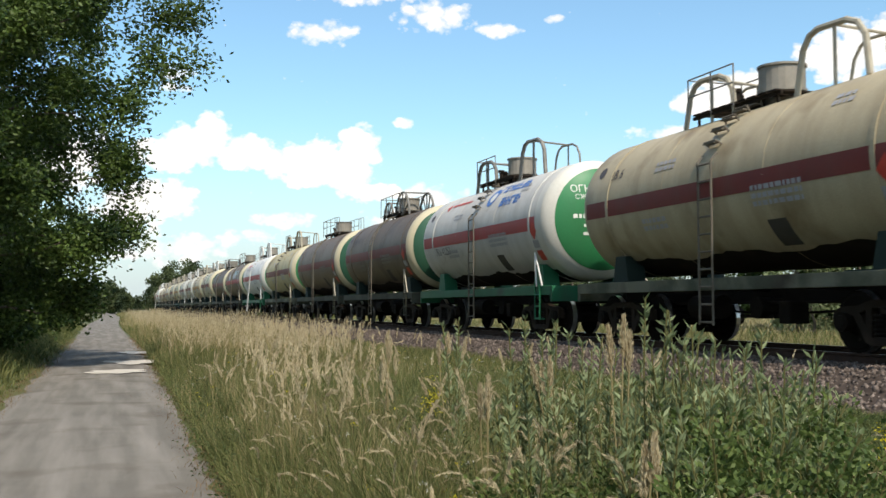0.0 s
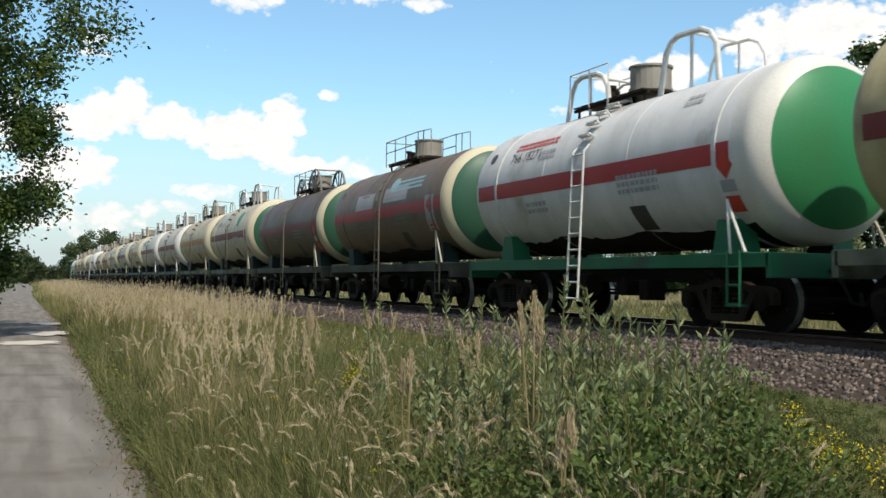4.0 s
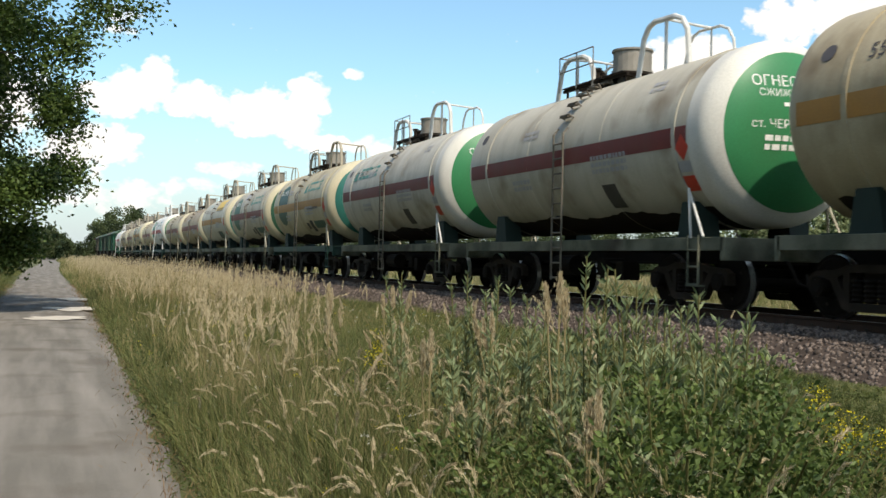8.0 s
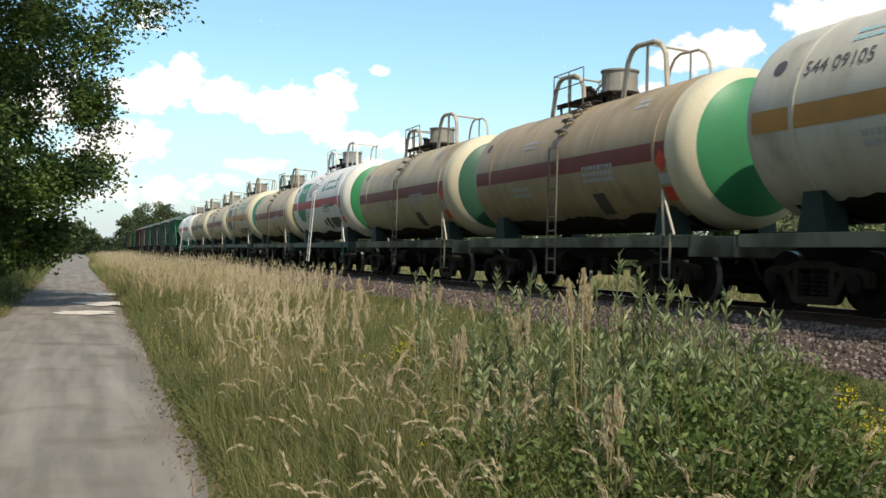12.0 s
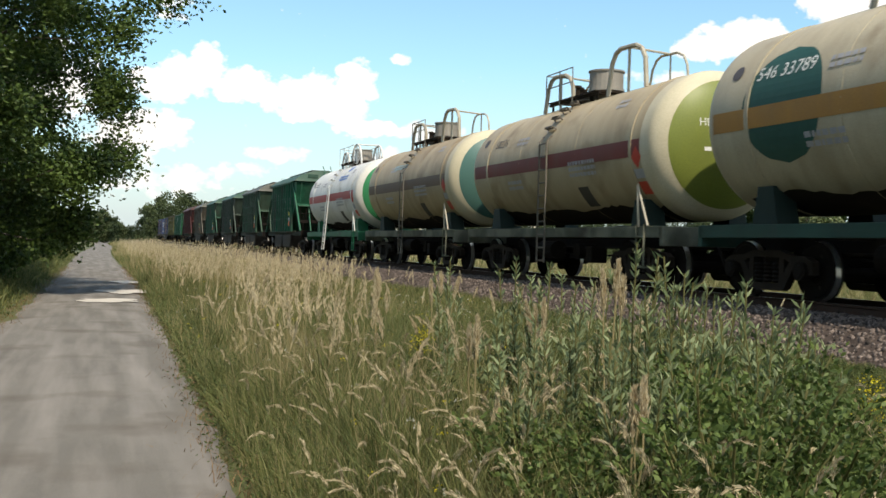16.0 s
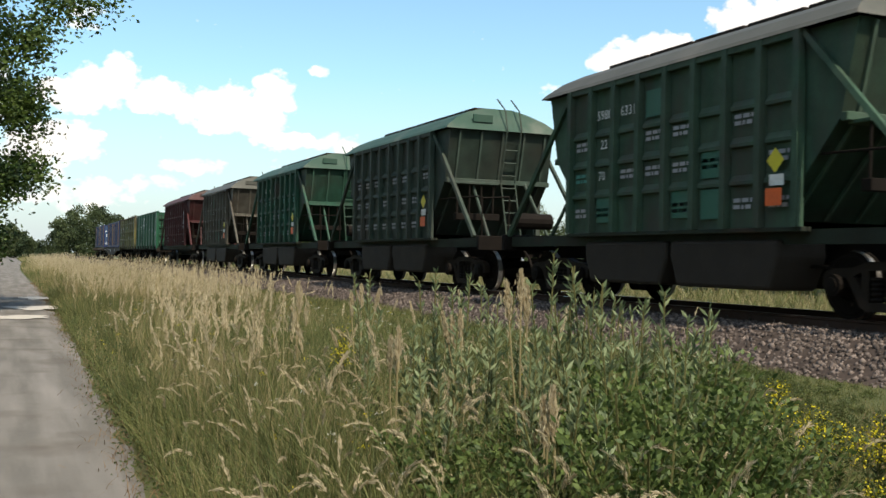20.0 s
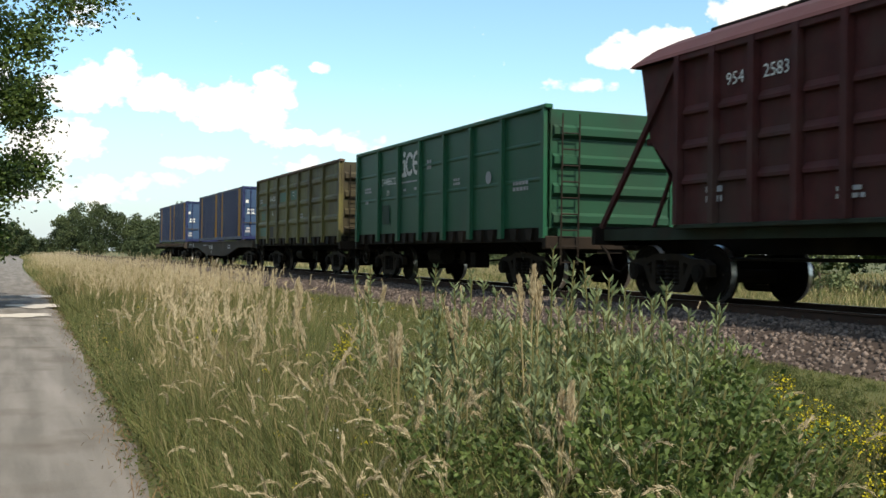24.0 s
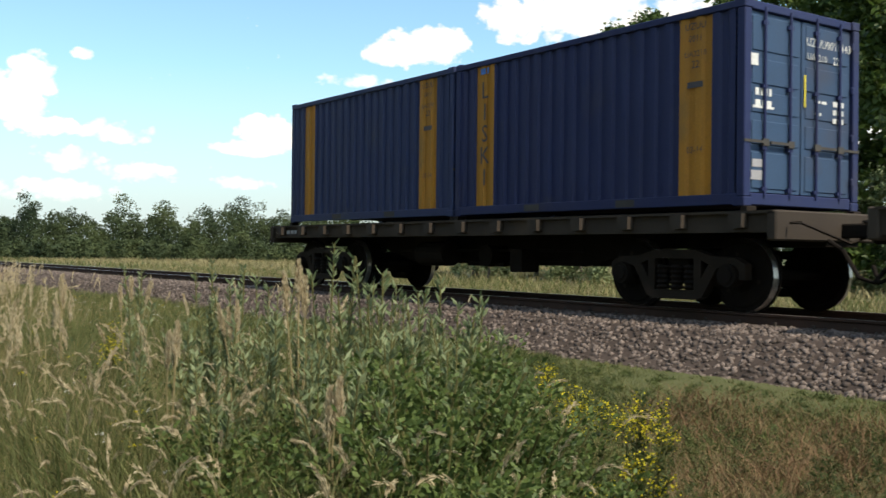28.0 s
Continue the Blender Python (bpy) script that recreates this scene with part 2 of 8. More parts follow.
M_GREENMARK = mat("green_patch_paint", (0.022, 0.175, 0.095), (0.035, 0.20, 0.12), 0.5, 0, 5, 40, 0.02)
M_MUTEDGREEN = mat("faded_green_patch_paint", (0.035, 0.125, 0.085), (0.05, 0.14, 0.10), 0.55, 0, 3, 40, 0.02, streak=0.3)
M_DARKGREENMARK = mat("dark_green_patch_paint", (0.016, 0.068, 0.056), (0.024, 0.085, 0.068), 0.5, 0, 5, 40, 0.02)
M_GOLD = mat("yellow_panel_paint", (0.62, 0.42, 0.06), (0.55, 0.36, 0.07), 0.5, 0, 3, 40, 0.02)
M_GREYMARK = mat("grey_patch_paint", (0.30, 0.30, 0.31), (0.38, 0.37, 0.38), 0.6, 0, 3, 40, 0.02)
M_DUSTMARK = mat("black_patch_paint", (0.05, 0.045, 0.04), (0.08, 0.07, 0.06), 0.7, 0, 3, 40, 0.02)


# ---- mesh helpers ----
def part(name, bm, material, parent, label="", smooth=False):
    me = bpy.data.meshes.new(name)
    bm.to_mesh(me)
    bm.free()
    for k in material if isinstance(material, (list, tuple)) else [material]:
        me.materials.append(k)
    if smooth:
        me.polygons.foreach_set("use_smooth", [True] * len(me.polygons))
    ob = new(name, me)
    ob.parent = parent
    if label:
        ob["label"] = label
    return ob


def thing(name, label, category, group="", kind=""):
    return tagged(new(name), label, category, group, kind)


def shared(name, like, parent, m):
    ob = new(name, like.data)
    ob.parent = parent
    ob.matrix_basis = m
    return ob


def box(bm, x0, x1, y0, y1, z0, z1, bevel=0.0, mi=0):
    v = [bm.verts.new((x, y, z)) for z in (z0, z1) for y in (y0, y1) for x in (x0, x1)]
    fs = [bm.faces.new([v[i] for i in q]) for q in ((0, 2, 3, 1), (4, 5, 7, 6), (0, 1, 5, 4), (1, 3, 7, 5), (3, 2, 6, 7), (2, 0, 4, 6))]
    for f in fs:
        f.material_index = mi
    if bevel:
        es = {e for f in fs for e in f.edges}
        bmesh.ops.bevel(bm, geom=list(es), offset=bevel, segments=1, affect="EDGES", profile=0.5)
    return bm


def tube(bm, pts, r, seg=6, caps=True):
    """A round bar along a polyline."""
    pts = [Vector(p) for p in pts]
    rings, up = [], None
    for i, p in enumerate(pts):
        d = (pts[min(i + 1, len(pts) - 1)] - pts[max(i - 1, 0)]).normalized()
        if up is None:
            up = d.orthogonal().normalized()
        up = (up - d * up.dot(d)).normalized()
        side = d.cross(up)
        rings.append([bm.verts.new(p + (up * math.cos(a) + side * math.sin(a)) * r) for a in (2 * math.pi * k / seg for k in range(seg))])
    for a, b in zip(rings, rings[1:]):
        for k in range(seg):
            bm.faces.new((a[k], a[(k + 1) % seg], b[(k + 1) % seg], b[k]))
    if caps:
        bm.faces.new(rings[0][::-1]), bm.faces.new(rings[-1])
    return bm


def lathe(bm, profile, seg=48, zc=0.0, closed=False, mi=0):
    """Turns (y, radius) pairs round the wagon's long axis at height zc."""
    rings = []
    for y, r in profile:
        if r < 1e-4:
            rings.append([bm.verts.new((0, y, zc))])
        else:
            rings.append([bm.verts.new((r * math.sin(2 * math.pi * k / seg), y, zc + r * math.cos(2 * math.pi * k / seg))) for k in range(seg)])
    pairs = list(zip(rings, rings[1:])) + ([(rings[-1], rings[0])] if closed else [])
    for a, b in pairs:
        for k in range(seg):
            q = [a[k % len(a)], a[(k + 1) % len(a)], b[(k + 1) % len(b)], b[k % len(b)]]
            q = list(dict.fromkeys(q))
            if len(q) > 2:
                bm.faces.new(q).material_index = mi
    return bm


def prism(bm, outline, x0, x1, holes=False):
    """An outline in (y, z) pushed from x0 to x1."""
    a = [bm.verts.new((x0, y, z)) for y, z in outline]
    b = [bm.verts.new((x1, y, z)) for y, z in outline]
    n = len(outline)
    bm.faces.new(a), bm.faces.new(b[::-1])
    for i in range(n):
        bm.faces.new((a[i], b[i], b[(i + 1) % n], a[(i + 1) % n]))
    return bm


def axle(bm, x0, x1, y, z, r, seg=16):
    """A round solid lying across the wagon."""
    tube(bm, [(x0, y, z), (x1, y, z)], r, seg)
    return bm


LETTERS = {}


def letters(text, size):
    """Corner points and faces of a word in the built-in font, centred."""
    if text not in LETTERS:
        cu = bpy.data.curves.new("word", "FONT")
        cu.body, cu.size, cu.align_x, cu.align_y, cu.resolution_u = text, 1.0, "CENTER", "CENTER", 2
        ob = new("word", cu)
        me = bpy.data.meshes.new_from_object(ob.evaluated_get(bpy.context.evaluated_depsgraph_get()))
        bm = bmesh.new()
        bm.from_mesh(me)
        bmesh.ops.triangulate(bm, faces=bm.faces)
        LETTERS[text] = ([tuple(v.co)[:2] for v in bm.verts], [[v.index for v in f.verts] for f in bm.faces])
        bm.free()
        bpy.data.objects.remove(ob), bpy.data.curves.remove(cu), bpy.data.meshes.remove(me)
    v, f = LETTERS[text]
    return [(a * size, b * size) for a, b in v], f


def sheet(shape, w, h):
    """Points and faces of a flat mark: word, bar, rhombus, disc or group of bars; w is the size of a word's letters."""
    if shape.startswith("="):
        return letters(shape[1:], w)
    if shape == "rhombus":
        p, f = [], []
        for j in range(9):
            b = -1 + j / 4
            p += [(-w / 2 * (1 - abs(b)), h / 2 * b), (w / 2 * (1 - abs(b)), h / 2 * b)]
        return p, [[2 * j, 2 * j + 1, 2 * j + 3, 2 * j + 2] for j in range(8)]
    if shape == "triangle":
        p = []
        for j in range(7):
            b = j / 6
            p += [(-w / 2 * (1 - b) - 0.01, h * (b - 0.5)), (w / 2 * (1 - b) + 0.01, h * (b - 0.5))]
        return p, [[2 * j, 2 * j + 1, 2 * j + 3, 2 * j + 2] for j in range(6)]
    if shape == "blocks":
        # heavy unreadable letters: uprights and bars of varied build
        p, f, rng = [], [], random.Random(int(w * 100 + h * 1000))
        n = max(4, round(w / (h * 0.95)))
        for k in range(n):
            x0, cw = -w / 2 + w * k / n, w / n * 0.84
            rects = [(0, 0.3, 0, 1)] + [q for q in ((0.7, 1, 0, 1), (0.3, 1, 0.76, 1), (0.3, 1, 0, 0.24), (0.3, 0.85, 0.4, 0.62)) if rng.random() < 0.62]
            for a0, a1, b0, b1 in rects:
                i = len(p)
                p += [(x0 + cw * a0, h * (b0 - 0.5)), (x0 + cw * a1, h * (b0 - 0.5)), (x0 + cw * a1, h * (b1 - 0.5)), (x0 + cw * a0, h * (b1 - 0.5))]
                f.append([i, i + 1, i + 2, i + 3])
        return p, f
    if shape in ("disc", "shield"):
        p, f, n = [], [], 18
        for j in range(n + 1):
            b = -1 + 2 * j / n
            half = math.sqrt(max(0.0, 1 - b * b)) if shape == "disc" or b < 0 else 1.0
            p += [(w / 2 * half * q, h / 2 * b) for q in (-1, 0, 1)]
        for j in range(n):
            for i in range(2):
                f.append([3 * j + i, 3 * j + i + 1, 3 * j + i + 4, 3 * j + i + 3])
        return p, f
    if shape == "lines":
        p, f, rng = [], [], random.Random(int(w * 1000 + h * 77))
        rows = max(1, round(h / 0.13))
        for r in range(rows):
            x = -w / 2
            top = h / 2 - r * h / rows
            while x < w / 2 - 0.04:
                q = min(rng.uniform(0.05, 0.16), w / 2 - x)
                i = len(p)
                p += [(x, top - h / rows * 0.62), (x + q, top - h / rows * 0.62), (x + q, top), (x, top)]
                f.append([i, i + 1, i + 2, i + 3])
                x += q + 0.035
        return p, f
    nx, ny = max(1, int(w / 0.4)), max(1, int(h / 0.12))
    p = [(-w / 2 + w * i / nx, -h / 2 + h * j / ny) for j in range(ny + 1) for i in range(nx + 1)]
    f = [[j * (nx + 1) + i, j * (nx + 1) + i + 1, (j + 1) * (nx + 1) + i + 1, (j + 1) * (nx + 1) + i] for j in range(ny) for i in range(nx)]
    return p, f


def mark(name, shape, w, h, where, material, parent, label=""):
    """Lays a flat mark with the function where(a, b) that gives its place in the thing's space."""
    p, f = sheet(shape, w, h)
    me = bpy.data.meshes.new(name)
    me.from_pydata([where(a, b) for a, b in p], [], f)
    me.materials.append(material)
    ob = new(name, me)
    ob.parent = parent
    if label:
        ob["label"] = label
    return ob


def on_side(x, y, z):
    return lambda a, b: (x, y - a, z + b)


def on_front(x, y, z):
    return lambda a, b: (x + a, y, z + b)


def on_tank(r, zc, y, ang):
    return lambda a, b: (-r * math.cos(ang + b / r), y - a, zc + r * math.sin(ang + b / r))


# ---- running gear shared by all wagons ----
def wheelset_mesh():
    bm = bmesh.new()
    for s in (-1, 1):
        prof = [(0.0, 0.0), (0.03, 0.10), (0.03, 0.19), (0.0, 0.22), (0.0, 0.40), (0.02, 0.425), (0.02, 0.475), (0.125, 0.482), (0.128, 0.505), (0.155, 0.505), (0.155, 0.43), (0.125, 0.40), (0.11, 0.2), (0.12, 0.1), (0.14, 0.0)]
        seg, rings = 22, []
        for dx, r in prof:
            x = s * (0.86 - dx)
            rings.append([bm.verts.new((x, 0, 0))] if r == 0 else [bm.verts.new((x, r * math.cos(2 * math.pi * k / seg), r * math.sin(2 * math.pi * k / seg))) for k in range(seg)])
        for i, (a, b) in enumerate(zip(rings, rings[1:])):
            for k in range(seg):
                q = list(dict.fromkeys([a[k % len(a)], a[(k + 1) % len(a)], b[(k + 1) % len(b)], b[k % len(b)]]))
                f = bm.faces.new(q)
                f.material_index = 1 if i == 6 else 0
    axle(bm, -1.08, 1.08, 0, 0, 0.075, 12)
    # chalk and oil marks that turn with the wheel
    for s in (-1, 1):
        for k in range(3):
            a = 2.1 * k + 0.3
            box(bm, s * 0.862 - 0.003, s * 0.862 + 0.003, 0.28 * math.cos(a) - 0.02, 0.28 * math.cos(a) + 0.03, 0.28 * math.sin(a) - 0.02, 0.28 * math.sin(a) + 0.03, mi=2)
    bmesh.ops.recalc_face_normals(bm, faces=bm.faces)
    return bm


def bogie(parent, y):
    """Two-axle freight bogie: cast side frames, bolster, springs, axle boxes and two wheelsets."""
    if "bogie" in STORE:
        kids = STORE["bogie"]
        top = shared("bogie", kids[0], parent, pose(0, y, 0))
        for name, like, m in kids[1]:
            ob = shared(name, like, top, m)
            if name == "wheelset":
                WHEELS.append((ob, m))
        return top
    bm = bmesh.new()
    box(bm, -1.0, 1.0, -0.2, 0.2, 0.42, 0.72, 0.03)
    box(bm, -0.35, 0.35, -0.3, 0.3, 0.72, 0.82, 0.03)
    for s in (-0.6, 0.6):
        box(bm, -0.95, 0.95, s - 0.05, s + 0.05, 0.32, 0.44, 0.01)
    top = part("bogie", bm, M_BLACK, parent)
    top.matrix_basis = pose(0, y, 0)
    kids = []

    def sub(name, bm, material, m=Matrix()):
        ob = part(name, bm, material, top)
        ob.matrix_basis = m
        kids.append((name, ob, m))
        return ob
    for s in (-1, 1):
        bm = bmesh.new()
        x0, x1 = s * 0.96, s * 1.10
        prism(bm, [(-1.16, 0.42), (-1.16, 0.62), (-1.0, 0.70), (-0.62, 0.72), (-0.35, 0.80), (0.35, 0.80), (0.62, 0.72), (1.0, 0.70), (1.16, 0.62), (1.16, 0.42), (1.02, 0.42), (1.0, 0.58), (0.85, 0.60), (0.70, 0.56), (0.42, 0.68), (-0.42, 0.68), (-0.70, 0.56), (-0.85, 0.60), (-1.0, 0.58), (-1.02, 0.42)], x0, x1)
        prism(bm, [(-0.72, 0.56), (-0.58, 0.60), (-0.36, 0.26), (0.36, 0.26), (0.58, 0.60), (0.72, 0.56), (0.48, 0.18), (0.38, 0.14), (-0.38, 0.14), (-0.48, 0.18)], x0, x1)
        for q in (-0.40, 0.40):
            box(bm, min(x0, x1), max(x0, x1), q - 0.06, q + 0.06, 0.26, 0.70)
        bmesh.ops.recalc_face_normals(bm, faces=bm.faces)
        sub("side_frame", bm, M_DARK)
        for q in (-0.24, 0.0, 0.24):
            bm = bmesh.new()
            rings = []
            for j in range(11):
                rr, z = (0.105 if j % 2 else 0.075), 0.265 + j * 0.033
                rings.append([bm.verts.new((s * 1.03 + rr * math.cos(2 * math.pi * k / 10), q + rr * math.sin(2 * math.pi * k / 10), z)) for k in range(10)])
            for a, c in zip(rings, rings[1:]):
                for k in range(10):
                    bm.faces.new((a[k], a[(k + 1) % 10], c[(k + 1) % 10], c[k]))
            sub("spring", bm, M_BLACK)
        for q in (-0.925, 0.925):
            bm = bmesh.new()
            axle(bm, s * 0.98, s * 1.17, q, 0.475, 0.15, 14)
            axle(bm, s * 1.17, s * 1.19, q, 0.475, 0.10, 10)
            sub("axle_box", bm, M_BLACK)
    first = None
    for q in (-0.925, 0.925):
        m = pose(0, q, 0.475)
        if first is None:
            first = sub("wheelset", wheelset_mesh(), [M_WHEEL, M_TREAD, M_DARK], m)
            WHEELS.append((first, m))
        else:
            ob = shared("wheelset", first, top, m)
            kids.append(("wheelset", first, m))
            WHEELS.append((ob, m))
    STORE["bogie"] = (top, kids)
    return top


STORE, WHEELS, TRAIN = {}, [], []


def coupler(parent, y, s):
    """Automatic knuckle coupler with its hose; s is -1 at the front end."""
    key = "coupler%d" % s
    if key not in STORE:
        bm = bmesh.new()
        box(bm, -0.09, 0.09, *sorted((0.0, s * 0.55)), 0.96, 1.14, 0.02)
        box(bm, -0.2, 0.12, *sorted((s * 0.50, s * 0.68)), 0.88, 1.22, 0.05)
        box(bm, 0.06, 0.22, *sorted((s * 0.56, s * 0.80)), 0.92, 1.18, 0.05)
        ob = part("coupler", bm, M_BLACK, parent)
        bm = bmesh.new()
        tube(bm, [(-0.35, 0, 0.95), (-0.36, s * 0.25, 0.80), (-0.34, s * 0.45, 0.48), (-0.28, s * 0.62, 0.42), (-0.2, s * 0.75, 0.62)], 0.03, 7)
        hose = part("air_hose", bm, M_BLACK, ob)
        STORE[key] = (ob, hose)
    else:
        a, b = STORE[key]
        ob = shared("coupler", a, parent, Matrix())
        shared("air_hose", b, ob, Matrix())
    ob.matrix_basis = pose(0, y, 0)


def rung_ladder(name, parent, x, y, z0, z1, width, material, step=0.3, r=0.022, top=None, out=0.0):
    bm = bmesh.new()
    for s in (-1, 1):
        pts = [(x + math.copysign(out, x), y - out + s * width / 2, z0), (x, y + s * width / 2, z1)]
        if top:
            pts.append((top[0], y + s * width / 2, top[1]))
        tube(bm, pts, r, 6)
    k = z0 + 0.05
    while k < z1:
        d = out * (z1 - k) / (z1 - z0)
        tube(bm, [(x + math.copysign(d, x), y - d - width / 2, k), (x + math.copysign(d, x), y - d + width / 2, k)], r * 0.9, 6)
        k += step
    return part(name, bm, material, parent)


def underframe(w, half, colour, deck=1.21):
    """Centre sill, side sills, cross beams and end beams of a tank wagon."""
    bm = bmesh.new()
    box(bm, -0.28, 0.28, -half, half, 0.78, 1.16, 0.01)
    part("centre_sill", bm, M_BLACK, w)
    for s in (-1, 1):
        bm = bmesh.new()
        box(bm, *sorted((s * 1.38, s * 1.45)), -half, half, deck - 0.22, deck, 0.008)
        box(bm, *sorted((s * 1.30, s * 1.38)), -half, half, deck - 0.035, deck - 0.004)
        part("side_sill", bm, colour, w)
    for y in (-half, half):
        bm = bmesh.new()
        box(bm, -1.45, 1.45, y - 0.06, y + 0.06, deck - 0.38, deck - 0.003, 0.01)
        part("end_beam", bm, colour, w)
    for y in (-2.4, 0.0, 2.4):
        bm = bmesh.new()
        box(bm, -1.38, 1.38, y - 0.08, y + 0.08, deck - 0.24, deck - 0.05)
        part("cross_beam", bm, M_BLACK, w)


def brakes(w):
    """Brake cylinder, air reservoir, levers and pipe under the floor."""
    if "brakes" in STORE:
        for name, ob in STORE["brakes"]:
            shared(name, ob, w, Matrix())
        return
    made = []
    bm = bmesh.new()
    axle(bm, -0.75, -0.15, -0.3, 0.68, 0.19, 14)
    made.append(("brake_cylinder", part("brake_cylinder", bm, M_BLACK, w)))
    bm = bmesh.new()
    tube(bm, [(-0.75, 0.7, 0.70), (-0.75, 0.78, 0.70), (-0.75, 1.5, 0.70), (-0.75, 1.58, 0.70)], 0.22, 14)
    made.append(("air_reservoir", part("air_reservoir", bm, M_BLACK, w)))
    bm = bmesh.new()
    tube(bm, [(-0.6, -2.6, 0.78), (-0.6, 2.6, 0.76)], 0.025)
    tube(bm, [(-0.3, -2.6, 0.66), (-0.4, -0.8, 0.58), (-0.4, 0.6, 0.60), (-0.3, 2.6, 0.68)], 0.022)
    box(bm, -0.95, -0.55, -1.5, -1.2, 0.42, 0.8, 0.02)
    box(bm, -0.6, -0.5, -0.6, 0.4, 0.5, 0.56)
    made.append(("brake_rigging", part("brake_rigging", bm, M_BLACK, w)))
    STORE["brakes"] = made


def dome_profile(r, y0, depth, n=9):
    return [(y0 - depth * math.sin(math.pi / 2 * k / n), r * math.cos(math.pi / 2 * k / n) if k < n else 0.0) for k in range(n + 1)]


def arch(bm, y0, y1, z0, z1, x, r=0.05, lean=0.25):
    """A tall tube hoop that stands on the tank's top."""
    s = 1 if y1 > y0 else -1
    pts = [(x, y0, z0), (x, y0 + s * lean * 0.7, z1 - 0.28), (x, y0 + s * (lean + 0.1), z1 - 0.07), (x, y0 + s * (lean + 0.32), z1)]
    pts += [(x, y1 - s * 0.5, z1 - 0.03), (x, y1 - s * 0.24, z1 - 0.14), (x, y1 - s * 0.08, z1 - 0.36), (x, y1, z0)]
    tube(bm, pts, r, 7)


def tank_fittings(w, style, zt, r, tubes):
    """Hatch dome, walkway, rails and hoops on the top, in one of four builds."""
    bm = bmesh.new()
    for i, (z0, z1, rr) in enumerate(((zt - 0.12, zt + 0.20, 0.30), (zt + 0.20, zt + 0.25, 0.44), (zt + 0.25, zt + 0.66, 0.41), (zt + 0.66, zt + 0.70, 0.44))):
        tube(bm, [(0, -0.15, z0), (0, -0.15, z1)], rr, 22)
    part("hatch_dome", bm, mat("dusty_hatch_steel", (0.30, 0.275, 0.235), (0.20, 0.18, 0.155), 0.65, 0.1, 4, 50, 0.15, streak=0.4), w)
    for k in range(9):
        bm = bmesh.new()
        y = -0.8 + 0.3 * k
        box(bm, -0.62, 0.62, y, y + 0.24, zt + 0.10, zt + 0.13)
        part("walkway_plank", bm, M_DARK, w)
    bm = bmesh.new()
    for s in (-0.55, 0.5):
        box(bm, s, s + 0.05, -0.85, 1.95, zt + 0.04, zt + 0.10)
    for y in (-0.7, 0.5, 1.8):
        for s in (-0.5, 0.5):
            tube(bm, [(s, y, zt - 0.12), (s, y, zt + 0.08)], 0.03, 6)
    part("walkway_frame", bm, M_DARK, w)
    for k in range(3):
        bm = bmesh.new()
        tube(bm, [(-0.25 + 0.2 * k, 0.9 + 0.25 * k, zt), (-0.25 + 0.2 * k, 0.9 + 0.25 * k, zt + 0.42)], 0.06, 8)
        tube(bm, [(-0.25 + 0.2 * k, 0.9 + 0.25 * k, zt + 0.42), (-0.25 + 0.2 * k, 0.9 + 0.25 * k, zt + 0.48)], 0.10, 8)
        part("valve", bm, M_DARK, w)
    thin = 0.016
    ys = (-0.85, 0.2, 1.15, 2.0) if style in ("box", "wheel") else (0.45, 1.2, 2.0)
    rail = tubes if style != "arc" else M_GREYTUBE

    def bar(name, pts):
        bm = bmesh.new()
        tube(bm, pts, thin, 5)
        part(name, bm, rail, w)
    for s in (-0.62, 0.62):
        bar("handrail", [(s, y, zt + 0.85) for y in (ys[0], ys[-1])])
        if style in ("box", "arc"):
            bar("handrail", [(s, y, zt + 0.5) for y in (ys[0], ys[-1])])
        for y in ys:
            bar("rail_post", [(s, y, zt + 0.05), (s, y, zt + 0.85)])
        if style == "box":
            bar("handrail", [(s, -0.85, zt + 0.85), (s, -1.9, zt + 0.80), (s, -1.95, zt - 0.02)])
            bar("rail_post", [(s, -1.3, zt + 0.03), (s, -1.3, zt + 0.83)])
    bar("handrail", [(-0.62, ys[-1], zt + 0.85), (0.62, ys[-1], zt + 0.85)])
    if style in ("arc", "white"):
        for y0, y1, h in ((2.25, 0.55, 0.78), (-1.25, -3.0, 0.92)):
            ym = y0 + (y1 - y0) * 0.55
            for s in (-0.52, 0.52):
                bm = bmesh.new()
                arch(bm, y0, y1, zt - 0.1, zt + h - (0.0 if s < 0 else 0.08), s, 0.056 if s < 0 else 0.030)
                part("hoop_rail", bm, tubes, w)
                bm = bmesh.new()
                tube(bm, [(s, ym, zt - 0.1), (s, ym, zt + h - (0.02 if s < 0 else 0.10))], 0.034 if s < 0 else 0.022, 6)
                part("hoop_post", bm, tubes, w)
            bm = bmesh.new()
            tube(bm, [(-0.52, ym, zt + h - 0.03), (0.52, ym, zt + h - 0.10)], 0.026, 6)
            part("hoop_tie", bm, tubes, w)
